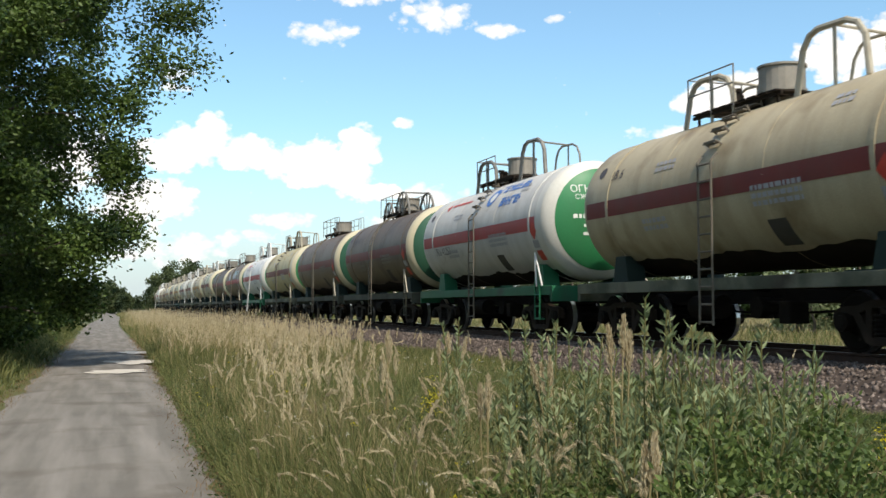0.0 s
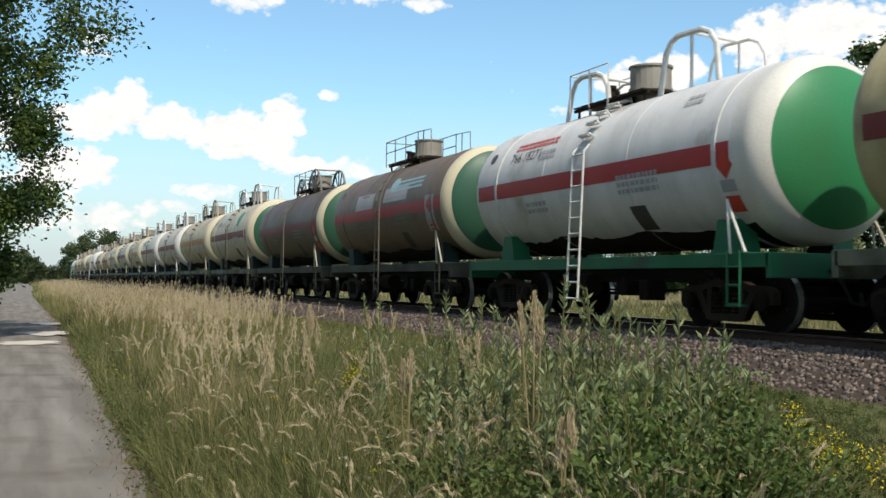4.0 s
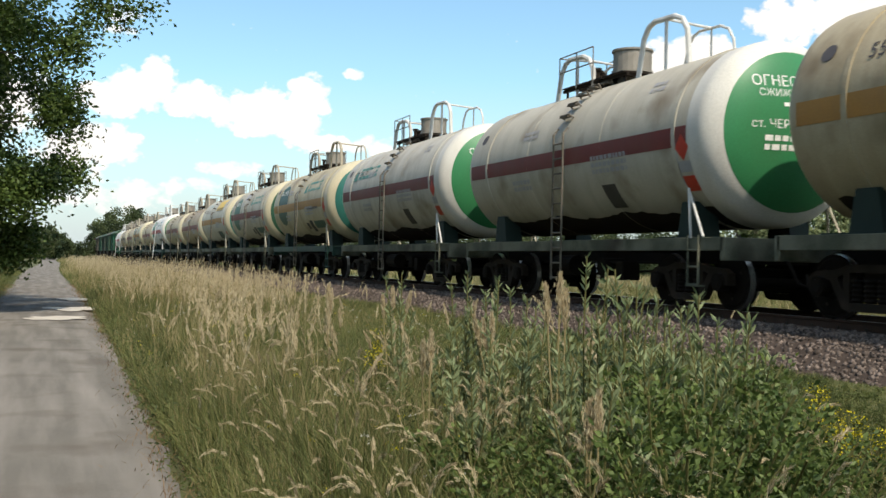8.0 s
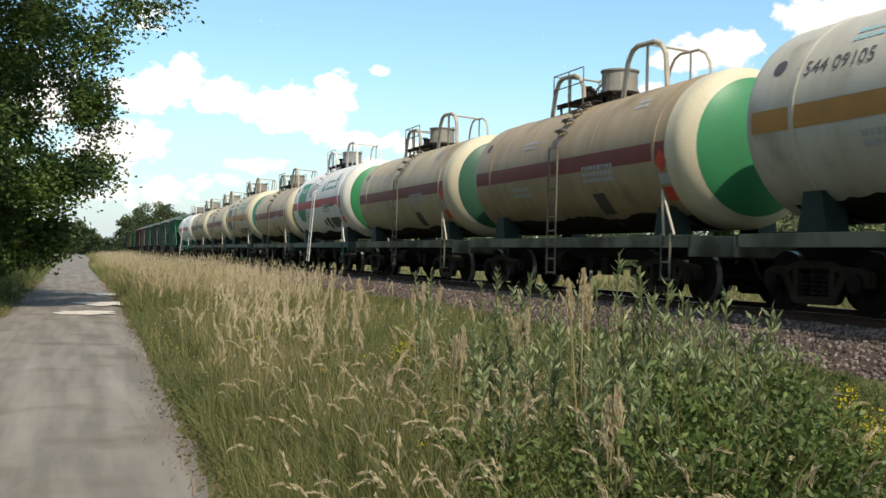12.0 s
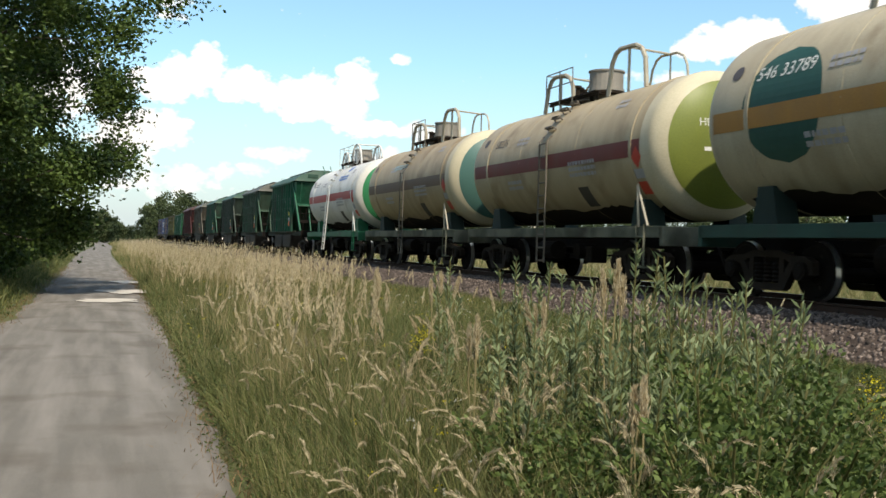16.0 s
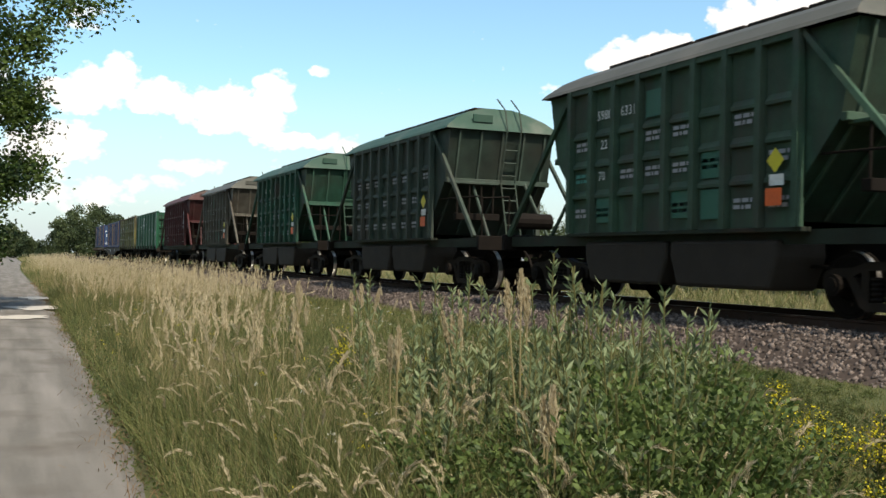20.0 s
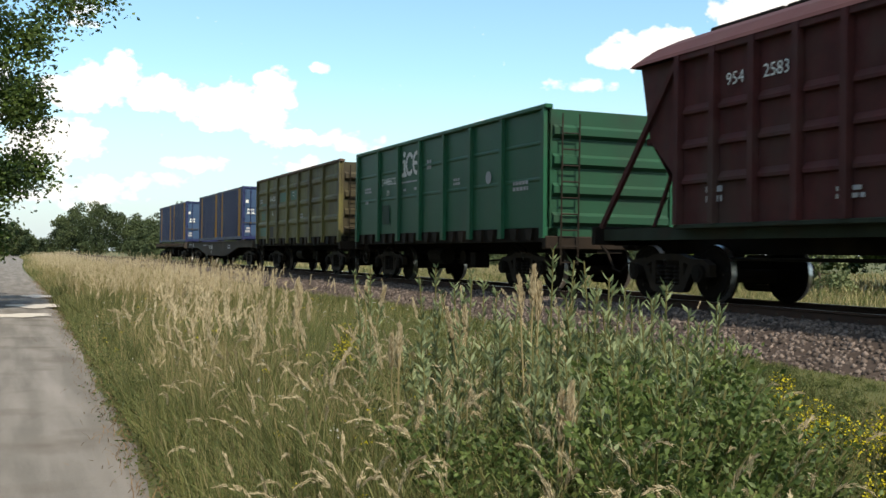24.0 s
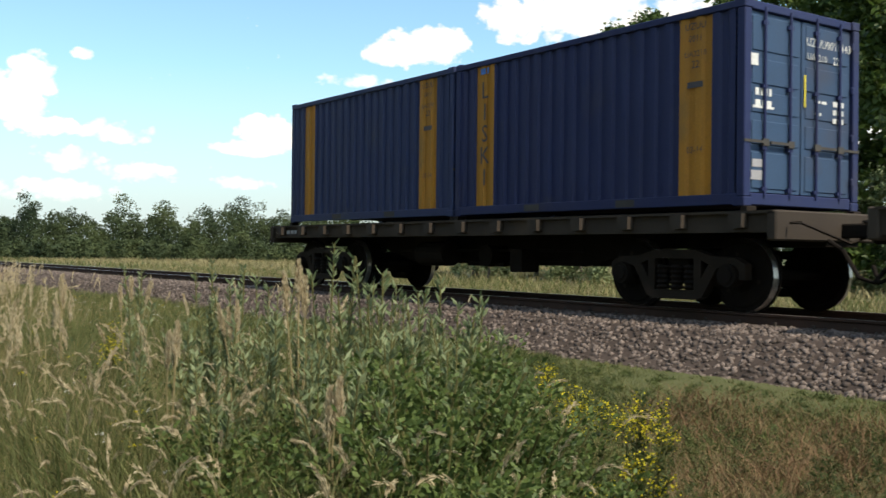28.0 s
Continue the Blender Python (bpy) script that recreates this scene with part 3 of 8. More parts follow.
    if style == "wheel":
        for yc, rr in ((1.2, 0.72), (-0.9, 0.95)):
            for s in (-0.5, 0.5):
                bm = bmesh.new()
                tube(bm, [(s, yc + rr * math.cos(a), zt - 0.08 + rr * math.sin(a)) for a in (math.pi * k / 14 for k in range(15))], 0.045, 7)
                part("hoop_rail", bm, tubes, w)
                for k in range(1, 6):
                    a = math.pi * k / 6
                    bm = bmesh.new()
                    tube(bm, [(s, yc + 0.1 * math.cos(a), zt - 0.06 + 0.1 * math.sin(a)), (s, yc + rr * math.cos(a), zt - 0.08 + rr * math.sin(a))], 0.026, 6)
                    part("hoop_spoke", bm, tubes, w)
            bm = bmesh.new()
            tube(bm, [(-0.5, yc, zt + rr - 0.08), (0.5, yc, zt + rr - 0.08)], 0.03, 6)
            part("hoop_tie", bm, tubes, w)


CYL, DOME = 4.85, 0.62   # half length of the barrel and depth of its ends


def tank_wagon(label, body, stripe, head, dome, frame_mat, style, big, marks, tubes, saddle=None, front_text=()):
    """Four-axle tank wagon for liquefied gas; the front end faces -y."""
    w = thing("tank_wagon", label, "tank wagon", "wagons of the goods train")
    r, zc = (1.6, 3.0) if big else (1.5, 2.85)
    zt = zc + r
    long_end = label.split()[0] not in ("brown", "dark", "dirty")
    front = dome_profile(r, -CYL, DOME)
    rear = [(-y, q) for y, q in front][::-1]
    bm = bmesh.new()
    lathe(bm, front[::-1] + [(-4.0, r), (0, r), (4.0, r)] + rear[::-1], 64, zc)
    bmesh.ops.remove_doubles(bm, verts=bm.verts, dist=1e-4)
    bmesh.ops.recalc_face_normals(bm, faces=bm.faces)
    part("barrel", bm, body, w, smooth=True)
    # painted front end: pale shell with a coloured disc
    if dome:
        bm = bmesh.new()
        lathe(bm, [(y - 0.004, q + 0.004) for y, q in front[:6]][::-1] + [(-CYL + 0.05, r + 0.004), (-4.52 if long_end else -4.79, r + 0.004)], 64, zc)
        bmesh.ops.recalc_face_normals(bm, faces=bm.faces)
        part("end_band", bm, dome, w, smooth=True)
    if head:
        bm = bmesh.new()
        cap = [(y - 0.009, q) for y, q in dome_profile(r, -CYL, DOME, 36) if q < r * (0.865 if long_end else 0.90)]
        lathe(bm, cap, 48, zc)
        bmesh.ops.recalc_face_normals(bm, faces=bm.faces)
        part("end_disc", bm, head, w, smooth=True)
    if stripe:
        for s in (-1, 1):
            bm = bmesh.new()
            rows = []
            for k in range(6):
                a = (-0.24 + 0.34 * k / 5) / r
                rows.append([bm.verts.new((s * (r + 0.006) * math.cos(a), y, zc + (r + 0.006) * math.sin(a))) for y in (-4.50 if long_end else -4.77, 0, 4.8)])
            for a, b in zip(rows, rows[1:]):
                for k in range(2):
                    bm.faces.new((a[k], a[k + 1], b[k + 1], b[k]))
            part("stripe", bm, stripe, w, smooth=True)
    for y in (-4.12, 3.86):
        bm = bmesh.new()
        lathe(bm, [(y - 0.05, r - 0.01), (y - 0.05, r + 0.016), (y + 0.05, r + 0.016), (y + 0.05, r - 0.01)], 56, zc, closed=True)
        bmesh.ops.recalc_face_normals(bm, faces=bm.faces)
        part("tank_strap", bm, body, w)
    for y in (-1.6, 1.6):
        bm = bmesh.new()
        lathe(bm, [(y - 0.012, r - 0.01), (y - 0.008, r + 0.006), (y + 0.008, r + 0.006), (y + 0.012, r - 0.01)], 56, zc, closed=True)
        part("weld_seam", bm, body, w)
    # dark belly layer with a ragged upper edge
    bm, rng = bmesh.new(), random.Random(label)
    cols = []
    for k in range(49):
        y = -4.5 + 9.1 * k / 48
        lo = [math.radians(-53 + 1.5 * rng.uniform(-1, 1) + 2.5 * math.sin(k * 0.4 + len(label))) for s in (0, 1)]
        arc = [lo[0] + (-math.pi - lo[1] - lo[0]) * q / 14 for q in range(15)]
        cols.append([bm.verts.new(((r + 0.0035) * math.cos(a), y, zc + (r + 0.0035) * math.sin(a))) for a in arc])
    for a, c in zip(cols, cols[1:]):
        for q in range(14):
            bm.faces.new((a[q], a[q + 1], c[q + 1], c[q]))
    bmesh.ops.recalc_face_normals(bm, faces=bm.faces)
    part("belly_paint", bm, M_DARK, w, "dark brown layer over the underside", smooth=True)
    underframe(w, 5.35, frame_mat)
    for y in (-4.02, 3.86):
        for s in (-1, 1):
            bm = bmesh.new()
            prism(bm, [(y - 0.34, 1.18), (y - 0.20, zc - r * 0.72), (y + 0.20, zc - r * 0.72), (y + 0.34, 1.18)], s * 0.75, s * 1.18)
            prism(bm, [(y - 0.62, 1.17), (y - 0.62, 1.23), (y + 0.62, 1.23), (y + 0.62, 1.17)], s * 0.6, s * 1.42)
            bmesh.ops.recalc_face_normals(bm, faces=bm.faces)
            part("saddle", bm, saddle or frame_mat, w)
    for s in (-1, 1):
        bright = "white" in label.split()[:2]
        steel = M_WHITETUBE if bright else M_LADDER
        if long_end:
            rung_ladder("side_ladder", w, s * (r + 0.06), 0.0, 0.38, zc + 0.42, 0.42, steel, 0.31, 0.022, top=(s * (r - 0.06), zc + 0.56), out=0.28 if bright else 0.0)
            for k in range(5):
                bm = bmesh.new()
                a = 0.50 + 0.19 * k
                x, z = math.cos(a), math.sin(a)
                pts = [(s * (r + d) * x, yy, zc + (r + d) * z) for d, yy in ((0.0, -0.19), (0.13, -0.19), (0.13, 0.19), (0.0, 0.19))]
                tube(bm, pts, 0.02, 5)
                box(bm, *sorted((s * (r + 0.02) * x, s * ((r + 0.02) * x + 0.13))), -0.18, 0.18, zc + (r + 0.06) * z - 0.012, zc + (r + 0.06) * z + 0.012)
                part("foot_rung", bm, steel, w)
        else:
            bm = bmesh.new()
            way = [(s * (r + 0.10), 0.38), (s * (r + 0.10), zc - 0.2)] + [(s * (r + 0.10) * math.cos(a), zc + (r + 0.10) * math.sin(a)) for a in (0.0, 0.2, 0.4, 0.6, 0.8, 1.0, 1.15)] + [(s * r * math.cos(1.2), zc + r * math.sin(1.2))]
            for q in (-0.2, 0.2):
                tube(bm, [(x, q, z) for x, z in way], 0.022, 6)
            for k in range(14):
                z = 0.45 + 0.30 * k
                x = s * (r + 0.10) if z < zc else s * math.sqrt(max(0.01, (r + 0.10) ** 2 - (z - zc) ** 2))
                if z < zc + (r + 0.1) * math.sin(1.15):
                    tube(bm, [(x, -0.2, z), (x, 0.2, z)], 0.018, 6)
            part("side_ladder", bm, M_LADDER, w)
        bm = bmesh.new()
        for q in (-4.75, -4.45):
            tube(bm, [(s * 1.48, q, 0.40), (s * 1.48, q, 1.25)], 0.022, 5)
        for z in (0.42, 0.72, 1.0):
            tube(bm, [(s * 1.48, -4.75, z), (s * 1.48, -4.45, z)], 0.022, 5)
        box(bm, *sorted((s * 1.36, s * 1.50)), -4.78, -4.42, 0.39, 0.42)
        part("corner_step", bm, frame_mat, w)
        bm = bmesh.new()
        tube(bm, [(s * 1.46, -4.5, 1.2), (s * 1.46, -4.42, 2.05), (s * 1.44, -4.38, 2.05), (s * 1.46, -4.85, 1.22)], 0.024, 6)
        part("grab_rail", bm, M_WHITETUBE if s < 0 and "white" in label else M_CREAMTUBE, w)
    tank_fittings(w, style, zt, r, tubes)
    for y, s in ((-5.4, -1), (5.4, 1)):
        coupler(w, y, s)
    brakes(w)
    for y in (-3.9, 3.9):
        bogie(w, y)
    brown = "brown" in label.split()[:2]
    for shape, sw, sh, y, z, m in marks:
        m = M_FAINT if brown and m is M_GREYMARK and shape == "lines" else M_INK if brown and m is M_DUSTMARK and shape[0] == "=" else m
        a = math.asin(max(-0.98, min(0.98, z / r)))
        mark("lettering" if shape[0] in "=l" or shape == "blocks" else "painted_patch", shape, sw, sh, on_tank(r + (0.010 if shape[0] in "=l" or shape == "blocks" else 0.0105 if m is M_WHITE and shape == "disc" else 0.003 if shape in ("disc", "shield") and sw > 1.5 else 0.008), zc, y, a), m, w)
    for shape, sw, sh, x, z in front_text:
        def where(a, b, x=x, z=z):
            q = math.hypot(x + a, z + b)
            return (x + a, -CYL - DOME * math.sqrt(max(0, 1 - (q / r) ** 2)) - 0.016, zc + z + b)
        mark("lettering", shape, sw, sh, where, M_GREYMARK if brown else M_WHITE, w)
    return w


def place(w, u, half=7.0):
    """Notes where a wagon, or what lies on one, stands in the train."""
    TRAIN.append((w, u))
    w.matrix_basis = track_pose(START + u)


def track_pose(s):
    """The straight track bends gently to the right far away."""
    bend, radius = 262.0, 1500.0
    if s <= bend:
        return pose(XC, s, ZR)
    a = (s - bend) / radius
    return pose(XC + radius * (1 - math.cos(a)), bend + radius * math.sin(a), ZR, 0, 0, -math.degrees(a))


# ---- the train: tank wagons ----
def paint(name, c, streak=0.45, dirt=(0.16, 0.12, 0.085), amount=0.15, seed=0.0):
    return mat(name, c, tuple(v * 0.80 for v in c), 0.5, 0.0, 1.6, 45, 0.04, streak, dirt, amount, seed=seed)


MAROON = mat("maroon_stripe_paint", (0.19, 0.035, 0.03), (0.14, 0.03, 0.028), 0.55, 0, 2, 40, 0.03, streak=0.35, dirt=(0.12, 0.08, 0.06))
RED = mat("red_stripe_paint", (0.42, 0.04, 0.04), (0.33, 0.04, 0.04), 0.5, 0, 2, 40, 0.03, streak=0.2, dirt=(0.15, 0.09, 0.07))
OCHRE = mat("ochre_stripe_paint", (0.40, 0.20, 0.05), (0.32, 0.16, 0.05), 0.55, 0, 2, 40, 0.03, streak=0.3, dirt=(0.2, 0.13, 0.08))
UMBER = mat("brown_stripe_paint", (0.16, 0.10, 0.07), (0.12, 0.08, 0.06), 0.6, 0, 2, 40, 0.03, streak=0.3)
HEADS = {k: mat(k + "_end_paint", c, tuple(v * 0.85 for v in c), 0.45, 0, 1.5, 40, 0.03, streak=0.25, dirt=(0.08, 0.09, 0.06)) for k, c in (
    ("green", (0.02, 0.19, 0.07)), ("deep_green", (0.018, 0.082, 0.050)), ("teal", (0.015, 0.13, 0.11)), ("olive", (0.075, 0.09, 0.032)), ("lime", (0.16, 0.19, 0.03)), ("blue_green", (0.05, 0.13, 0.115)), ("bright_green", (0.02, 0.19, 0.075)), ("faded", (0.10, 0.125, 0.085)))}
CREAM = mat("cream_end_paint", (0.52, 0.465, 0.335), (0.43, 0.38, 0.265), 0.5, 0, 1.6, 40, 0.03, streak=0.3, dirt=(0.28, 0.22, 0.13))
WHITE_END = mat("white_end_paint", (0.60, 0.58, 0.53), (0.50, 0.475, 0.43), 0.45, 0, 1.6, 40, 0.03, streak=0.25, dirt=(0.34, 0.31, 0.26))
SILL_GREY = mat("patched_grey_green_sill", (0.150, 0.150, 0.112), (0.030, 0.040, 0.026), 0.75, 0, 1.3, 40, 0.1, amount=0.3, dirt=(0.045, 0.036, 0.028), contrast=2.5, shine=0.12)
SILL_GREEN = mat("bright_green_sill", (0.012, 0.12, 0.055), (0.01, 0.08, 0.04), 0.55, 0, 1.5, 40, 0.05, amount=0.2, dirt=(0.03, 0.05, 0.035))
SILL_TEAL = mat("teal_sill", (0.020, 0.060, 0.045), (0.013, 0.028, 0.021), 0.6, 0, 1.5, 40, 0.05, amount=0.3, dirt=(0.04, 0.045, 0.04))
SILL_DIRTY = mat("grimy_brown_green_sill", (0.070, 0.074, 0.055), (0.028, 0.028, 0.021), 0.7, 0, 1.4, 40, 0.1, amount=0.35, dirt=(0.035, 0.028, 0.022), shine=0.15)
SADDLE_DARK = mat("dark_green_saddle", (0.013, 0.028, 0.022), (0.01, 0.018, 0.015), 0.7, 0, 1.5, 40, 0.05, amount=0.3, dirt=(0.03, 0.027, 0.022))

NOTICE = [("=ОГНЕОПАСНО", 0.25, 0, 0.0, 0.72), ("=СЖИЖЕННЫЙ ГАЗ", 0.17, 0, 0.0, 0.52), ("lines", 1.0, 0.12, 0.0, 0.30), ("lines", 1.5, 0.16, -0.1, 0.02), ("lines", 1.2, 0.12, 0.0, -0.2), ("lines", 1.2, 0.12, 0.0, -0.4)]
STATION = [("=ОГНЕОПАСНО", 0.25, 0, 0.0, 0.80), ("=СЖИЖЕННЫЙ ГАЗ", 0.17, 0, 0.0, 0.60), ("lines", 0.9, 0.1, 0.1, 0.40), ("=ст. ЧЕРНИКОВКА", 0.2, 0, -0.1, 0.08), ("lines", 1.4, 0.3, 0.0, -0.25)]
PLAIN_NOTICE = [("=С ГОРКИ", 0.2, 0, 0.0, 0.62), ("=НЕ СПУСКАТЬ", 0.2, 0, 0.0, 0.38), ("lines", 0.9, 0.12, 0.0, 0.10), ("lines", 1.2, 0.12, 0.0, -0.15)]


def usual(num=None, ink=M_INK, patch=None, y=3.4, nz=0.62, logo=None, logo_y=-2.2, placard=True):
    """The marks most tanks carry: number, small print, placards, a dark service patch; an entry is shape, width, height, y, height over the axis, paint."""
    m = []
    if patch:
        m.append((("shield" if num.startswith("577") else "disc"), 1.95, 1.95, 3.0, 0.10, patch))
    if num:
        m.append(("=" + num, 0.34, 0, y if not patch else 3.0, nz, ink))
    m += [("lines", 0.9, 0.3, 2.0, -0.55, M_GREYMARK), ("lines", 1.3, 0.4, -1.9, -0.35, M_GREYMARK), ("lines", 0.5, 0.3, -3.2, 0.95, M_GREYMARK), ("lines", 0.7, 0.25, 1.6, 0.55, M_GREYMARK)]
    m.append(("bar", 0.5, 0.55, -1.7, -0.95, M_DUSTMARK))
    m.append(("disc", 0.28, 0.28, 4.35, 0.75, M_INK))
    if placard:
        m += [("rhombus", 0.40, 0.46, -4.36, -0.26, M_REDMARK), ("bar", 0.36, 0.20, -4.36, -0.58, M_GREYMARK), ("bar", 0.34, 0.30, -4.36, -0.86, M_REDMARK)]
    if logo:
        m += [("blocks", 2.1, 0.42, logo_y - 0.35, 0.66, logo), ("triangle", 0.46, 0.46, logo_y + 1.05, 0.64, logo)]
        if logo_y < 0:
            m += [("lines", 1.7, 0.15, -2.5, -0.27, M_INK), ("bar", 0.42, 0.30, -1.05, -0.93, M_DUSTMARK), ("bar", 1.7, 0.34, -3.0, -0.90, M_DARKGREENMARK)]
    return m


def build_tanks():
    beige, tan, grey, white, brown = (0.46, 0.40, 0.29), (0.35, 0.28, 0.19), (0.47, 0.44, 0.39), (0.64, 0.63, 0.61), (0.155, 0.118, 0.09)
    arcs = M_CREAMTUBE
    rows = [
        # label, body, stripe, end disc, end shell, sill, fittings, large, marks, tubes
        ("cream tank wagon with a maroon stripe and a red placard", (beige, 1), MAROON, HEADS["green"], CREAM, SILL_GREY, "arc", 0, usual("28.6", placard=True, y=3.6), arcs),
        ("grey-white tank wagon with a red stripe, blue lettering and green end", ((0.58, 0.56, 0.53), 2), RED, HEADS["green"], WHITE_END, SILL_GREEN, "arc", 0, usual("766 43253", y=2.9, nz=-0.42) + [("blocks", 2.1, 0.32, -2.2, 1.12, M_BLUEMARK), ("blocks", 1.5, 0.28, -2.5, 0.72, M_BLUEMARK), ("disc", 0.62, 0.66, -0.85, 0.95, M_BLUEMARK), ("disc", 0.36, 0.36, -0.9, 0.93, M_WHITE), ("lines", 1.7, 0.15, 2.0, 1.0, M_REDMARK), ("rhombus", 0.34, 0.34, 3.15, 1.0, M_REDMARK)], M_GREYTUBE, NOTICE),
        ("dirty brown tank wagon with spoked hoops and a green end", (brown, 3), MAROON, HEADS["deep_green"], CREAM, SILL_DIRTY, "wheel", 0, usual("508 42451", ink=M_DUSTMARK, y=3.2), M_GREYTUBE, PLAIN_NOTICE),
        ("dirty brown tank wagon with a railed walkway and a green end", (tuple(c * 1.15 for c in brown), 4), MAROON, HEADS["deep_green"], CREAM, SILL_DIRTY, "box", 0, usual(), M_GREYTUBE, PLAIN_NOTICE),
        ("yellowed cream tank wagon with a maroon stripe and green end", ((0.48, 0.42, 0.25), 5), MAROON, HEADS["green"], CREAM, SILL_GREY, "arc", 0, usual(), arcs),
        ("white tank wagon with a red stripe on a bright green frame", (white, 6), RED, HEADS["green"], WHITE_END, SILL_GREEN, "white", 0, usual("766 18271", y=2.6) + [("lines", 1.9, 0.22, 2.3, 0.85, M_REDMARK)], M_WHITETUBE),
        ("brown tank wagon with grey patches, pale blue lettering and green end", (tuple(c * 1.25 for c in brown), 7), RED, HEADS["deep_green"], CREAM, SILL_DIRTY, "box", 0, usual(placard=False) + [("bar", 1.7, 0.5, 1.6, 0.35, M_GREYMARK), ("bar", 2.0, 0.45, -1.2, 0.42, M_GREYMARK), ("lines", 2.3, 0.4, -2.1, 0.62, M_PALEBLUE), ("disc", 0.6, 0.5, -0.9, 0.7, M_PALEBLUE), ("bar", 0.62, 1.0, -4.0, -0.30, M_GREYMARK), ("rhombus", 0.46, 0.46, -4.0, -0.08, M_REDMARK), ("bar", 0.42, 0.26, -4.0, -0.62, M_REDMARK)], M_GREYTUBE, PLAIN_NOTICE),
        ("dark brown tank wagon with spoked hoops and a green end", (tuple(c * 0.8 for c in brown), 8), MAROON, HEADS["deep_green"], CREAM, SILL_DIRTY, "wheel", 0, usual("", ink=M_GREYMARK), M_GREYTUBE, PLAIN_NOTICE),
        ("pale cream tank wagon with a round green emblem and olive end", ((0.48, 0.45, 0.36), 9), MAROON, HEADS["deep_green"], CREAM, SILL_GREY, "arc", 1, usual("557 77916", y=2.9) + [("disc", 0.9, 0.9, -2.3, 0.75, M_GREENMARK), ("lines", 1.2, 0.35, 1.8, 0.9, M_PALEBLUE)], M_WHITETUBE),
        ("cream tank wagon with an orange stripe and faded green end", (beige, 10), OCHRE, HEADS["faded"], CREAM, SILL_GREY, "arc", 1, usual("5582", y=3.2), arcs),
        ("grey-white tank wagon with a maroon stripe and lettered green end", ((0.50, 0.48, 0.43), 11), MAROON, HEADS["green"], WHITE_END, SILL_GREY, "arc", 1, usual(), M_WHITETUBE, STATION),
        ("grey-white tank wagon with a maroon stripe and green lettering", ((0.52, 0.51, 0.48), 12), MAROON, HEADS["green"], WHITE_END, SILL_GREY, "arc", 1, usual("577 73613", y=3.0, logo=M_TEALMARK, logo_y=2.4), M_WHITETUBE, NOTICE),
        ("cream tank wagon with a dark green number patch and teal end", ((0.50, 0.45, 0.33), 13), OCHRE, HEADS["teal"], CREAM, SILL_TEAL, "arc", 1, usual("546 33805", ink=M_WHITE, patch=M_DARKGREENMARK, logo=M_TEALMARK), arcs, NOTICE),
        ("grey-cream tank wagon with a green number patch and maroon stripe", ((0.46, 0.43, 0.36), 14), MAROON, HEADS["deep_green"], CREAM, SILL_GREY, "arc", 1, usual("54006606", ink=M_WHITE, patch=M_MUTEDGREEN, logo=M_TEALMARK) + [("bar", 1.0, 0.5, 1.2, 1.0, M_GREYMARK)], arcs),
        ("grey tank wagon with a yellow panel, ochre stripe and teal end", ((0.50, 0.49, 0.44), 15), OCHRE, HEADS["teal"], CREAM, SILL_GREY, "arc", 1, usual("544 09105", y=3.0) + [("bar", 2.6, 0.85, -2.0, 0.95, M_GOLD), ("lines", 2.4, 0.24, -2.1, 0.62, M_INK), ("lines", 1.4, 0.3, 2.2, 0.98, M_PALEBLUE), ("bar", 0.4, 0.5, -3.95, -0.0, M_WHITE), ("bar", 1.6, 0.55, -2.2, -0.95, M_DARKGREENMARK)], arcs, NOTICE),
        ("tan tank wagon with a maroon stripe and green end", (tan, 16), MAROON, HEADS["bright_green"], CREAM, SILL_GREY, "arc", 0, usual(), arcs),
        ("tan-grey tank wagon with faint lettering and green end", (tuple(c * 0.9 for c in beige), 17), MAROON, HEADS["deep_green"], CREAM, SILL_GREY, "arc", 0, usual("570 1116", ink=M_GREYMARK), arcs),
        ("clean white tank wagon with a dark red stripe and green emblem", ((0.66, 0.65, 0.63), 18), RED, HEADS["green"], WHITE_END, SILL_TEAL, "white", 1, usual("577 10571", ink=M_WHITE, patch=M_GREENMARK, logo=M_TEALMARK) + [("bar", 1.2, 0.6, 1.0, 0.55, M_GREYMARK), ("bar", 1.3, 0.5, -2.9, -0.95, M_DUSTMARK)], M_WHITETUBE),
        ("rust-spotted tan tank wagon with a maroon stripe and olive end", ((0.42, 0.35, 0.24), 19), MAROON, HEADS["olive"], CREAM, SILL_GREY, "arc", 0, usual(), arcs),
        ("cream tank wagon with a dark number patch and teal end", ((0.48, 0.43, 0.33), 20), OCHRE, HEADS["teal"], CREAM, SILL_TEAL, "arc", 1, usual("546 33789", ink=M_WHITE, patch=M_DARKGREENMARK, logo=M_TEALMARK), arcs, NOTICE),
        ("tan tank wagon with a maroon stripe and lime green end", ((0.44, 0.37, 0.26), 21), MAROON, HEADS["lime"], CREAM, SILL_GREY, "arc", 0, usual("58236", y=3.1), arcs, PLAIN_NOTICE),
        ("tan tank wagon with a brown stripe and blue-green end", ((0.41, 0.33, 0.22), 22), UMBER, HEADS["blue_green"], CREAM, SILL_GREY, "arc", 0, usual() + [("lines", 1.6, 0.2, 0.8, 0.6, M_PALEBLUE)], arcs),
        ("white tank wagon with a red stripe, blue lettering and green frame", ((0.66, 0.65, 0.62), 23), RED, HEADS["bright_green"], WHITE_END, SILL_GREEN, "wheel", 0, usual("76613942", y=3.6) + [("lines", 1.6, 0.3, -1.9, 0.72, M_BLUEMARK), ("disc", 0.55, 0.4, -2.0, 1.15, M_BLUEMARK)], M_WHITETUBE, PLAIN_NOTICE),
    ]
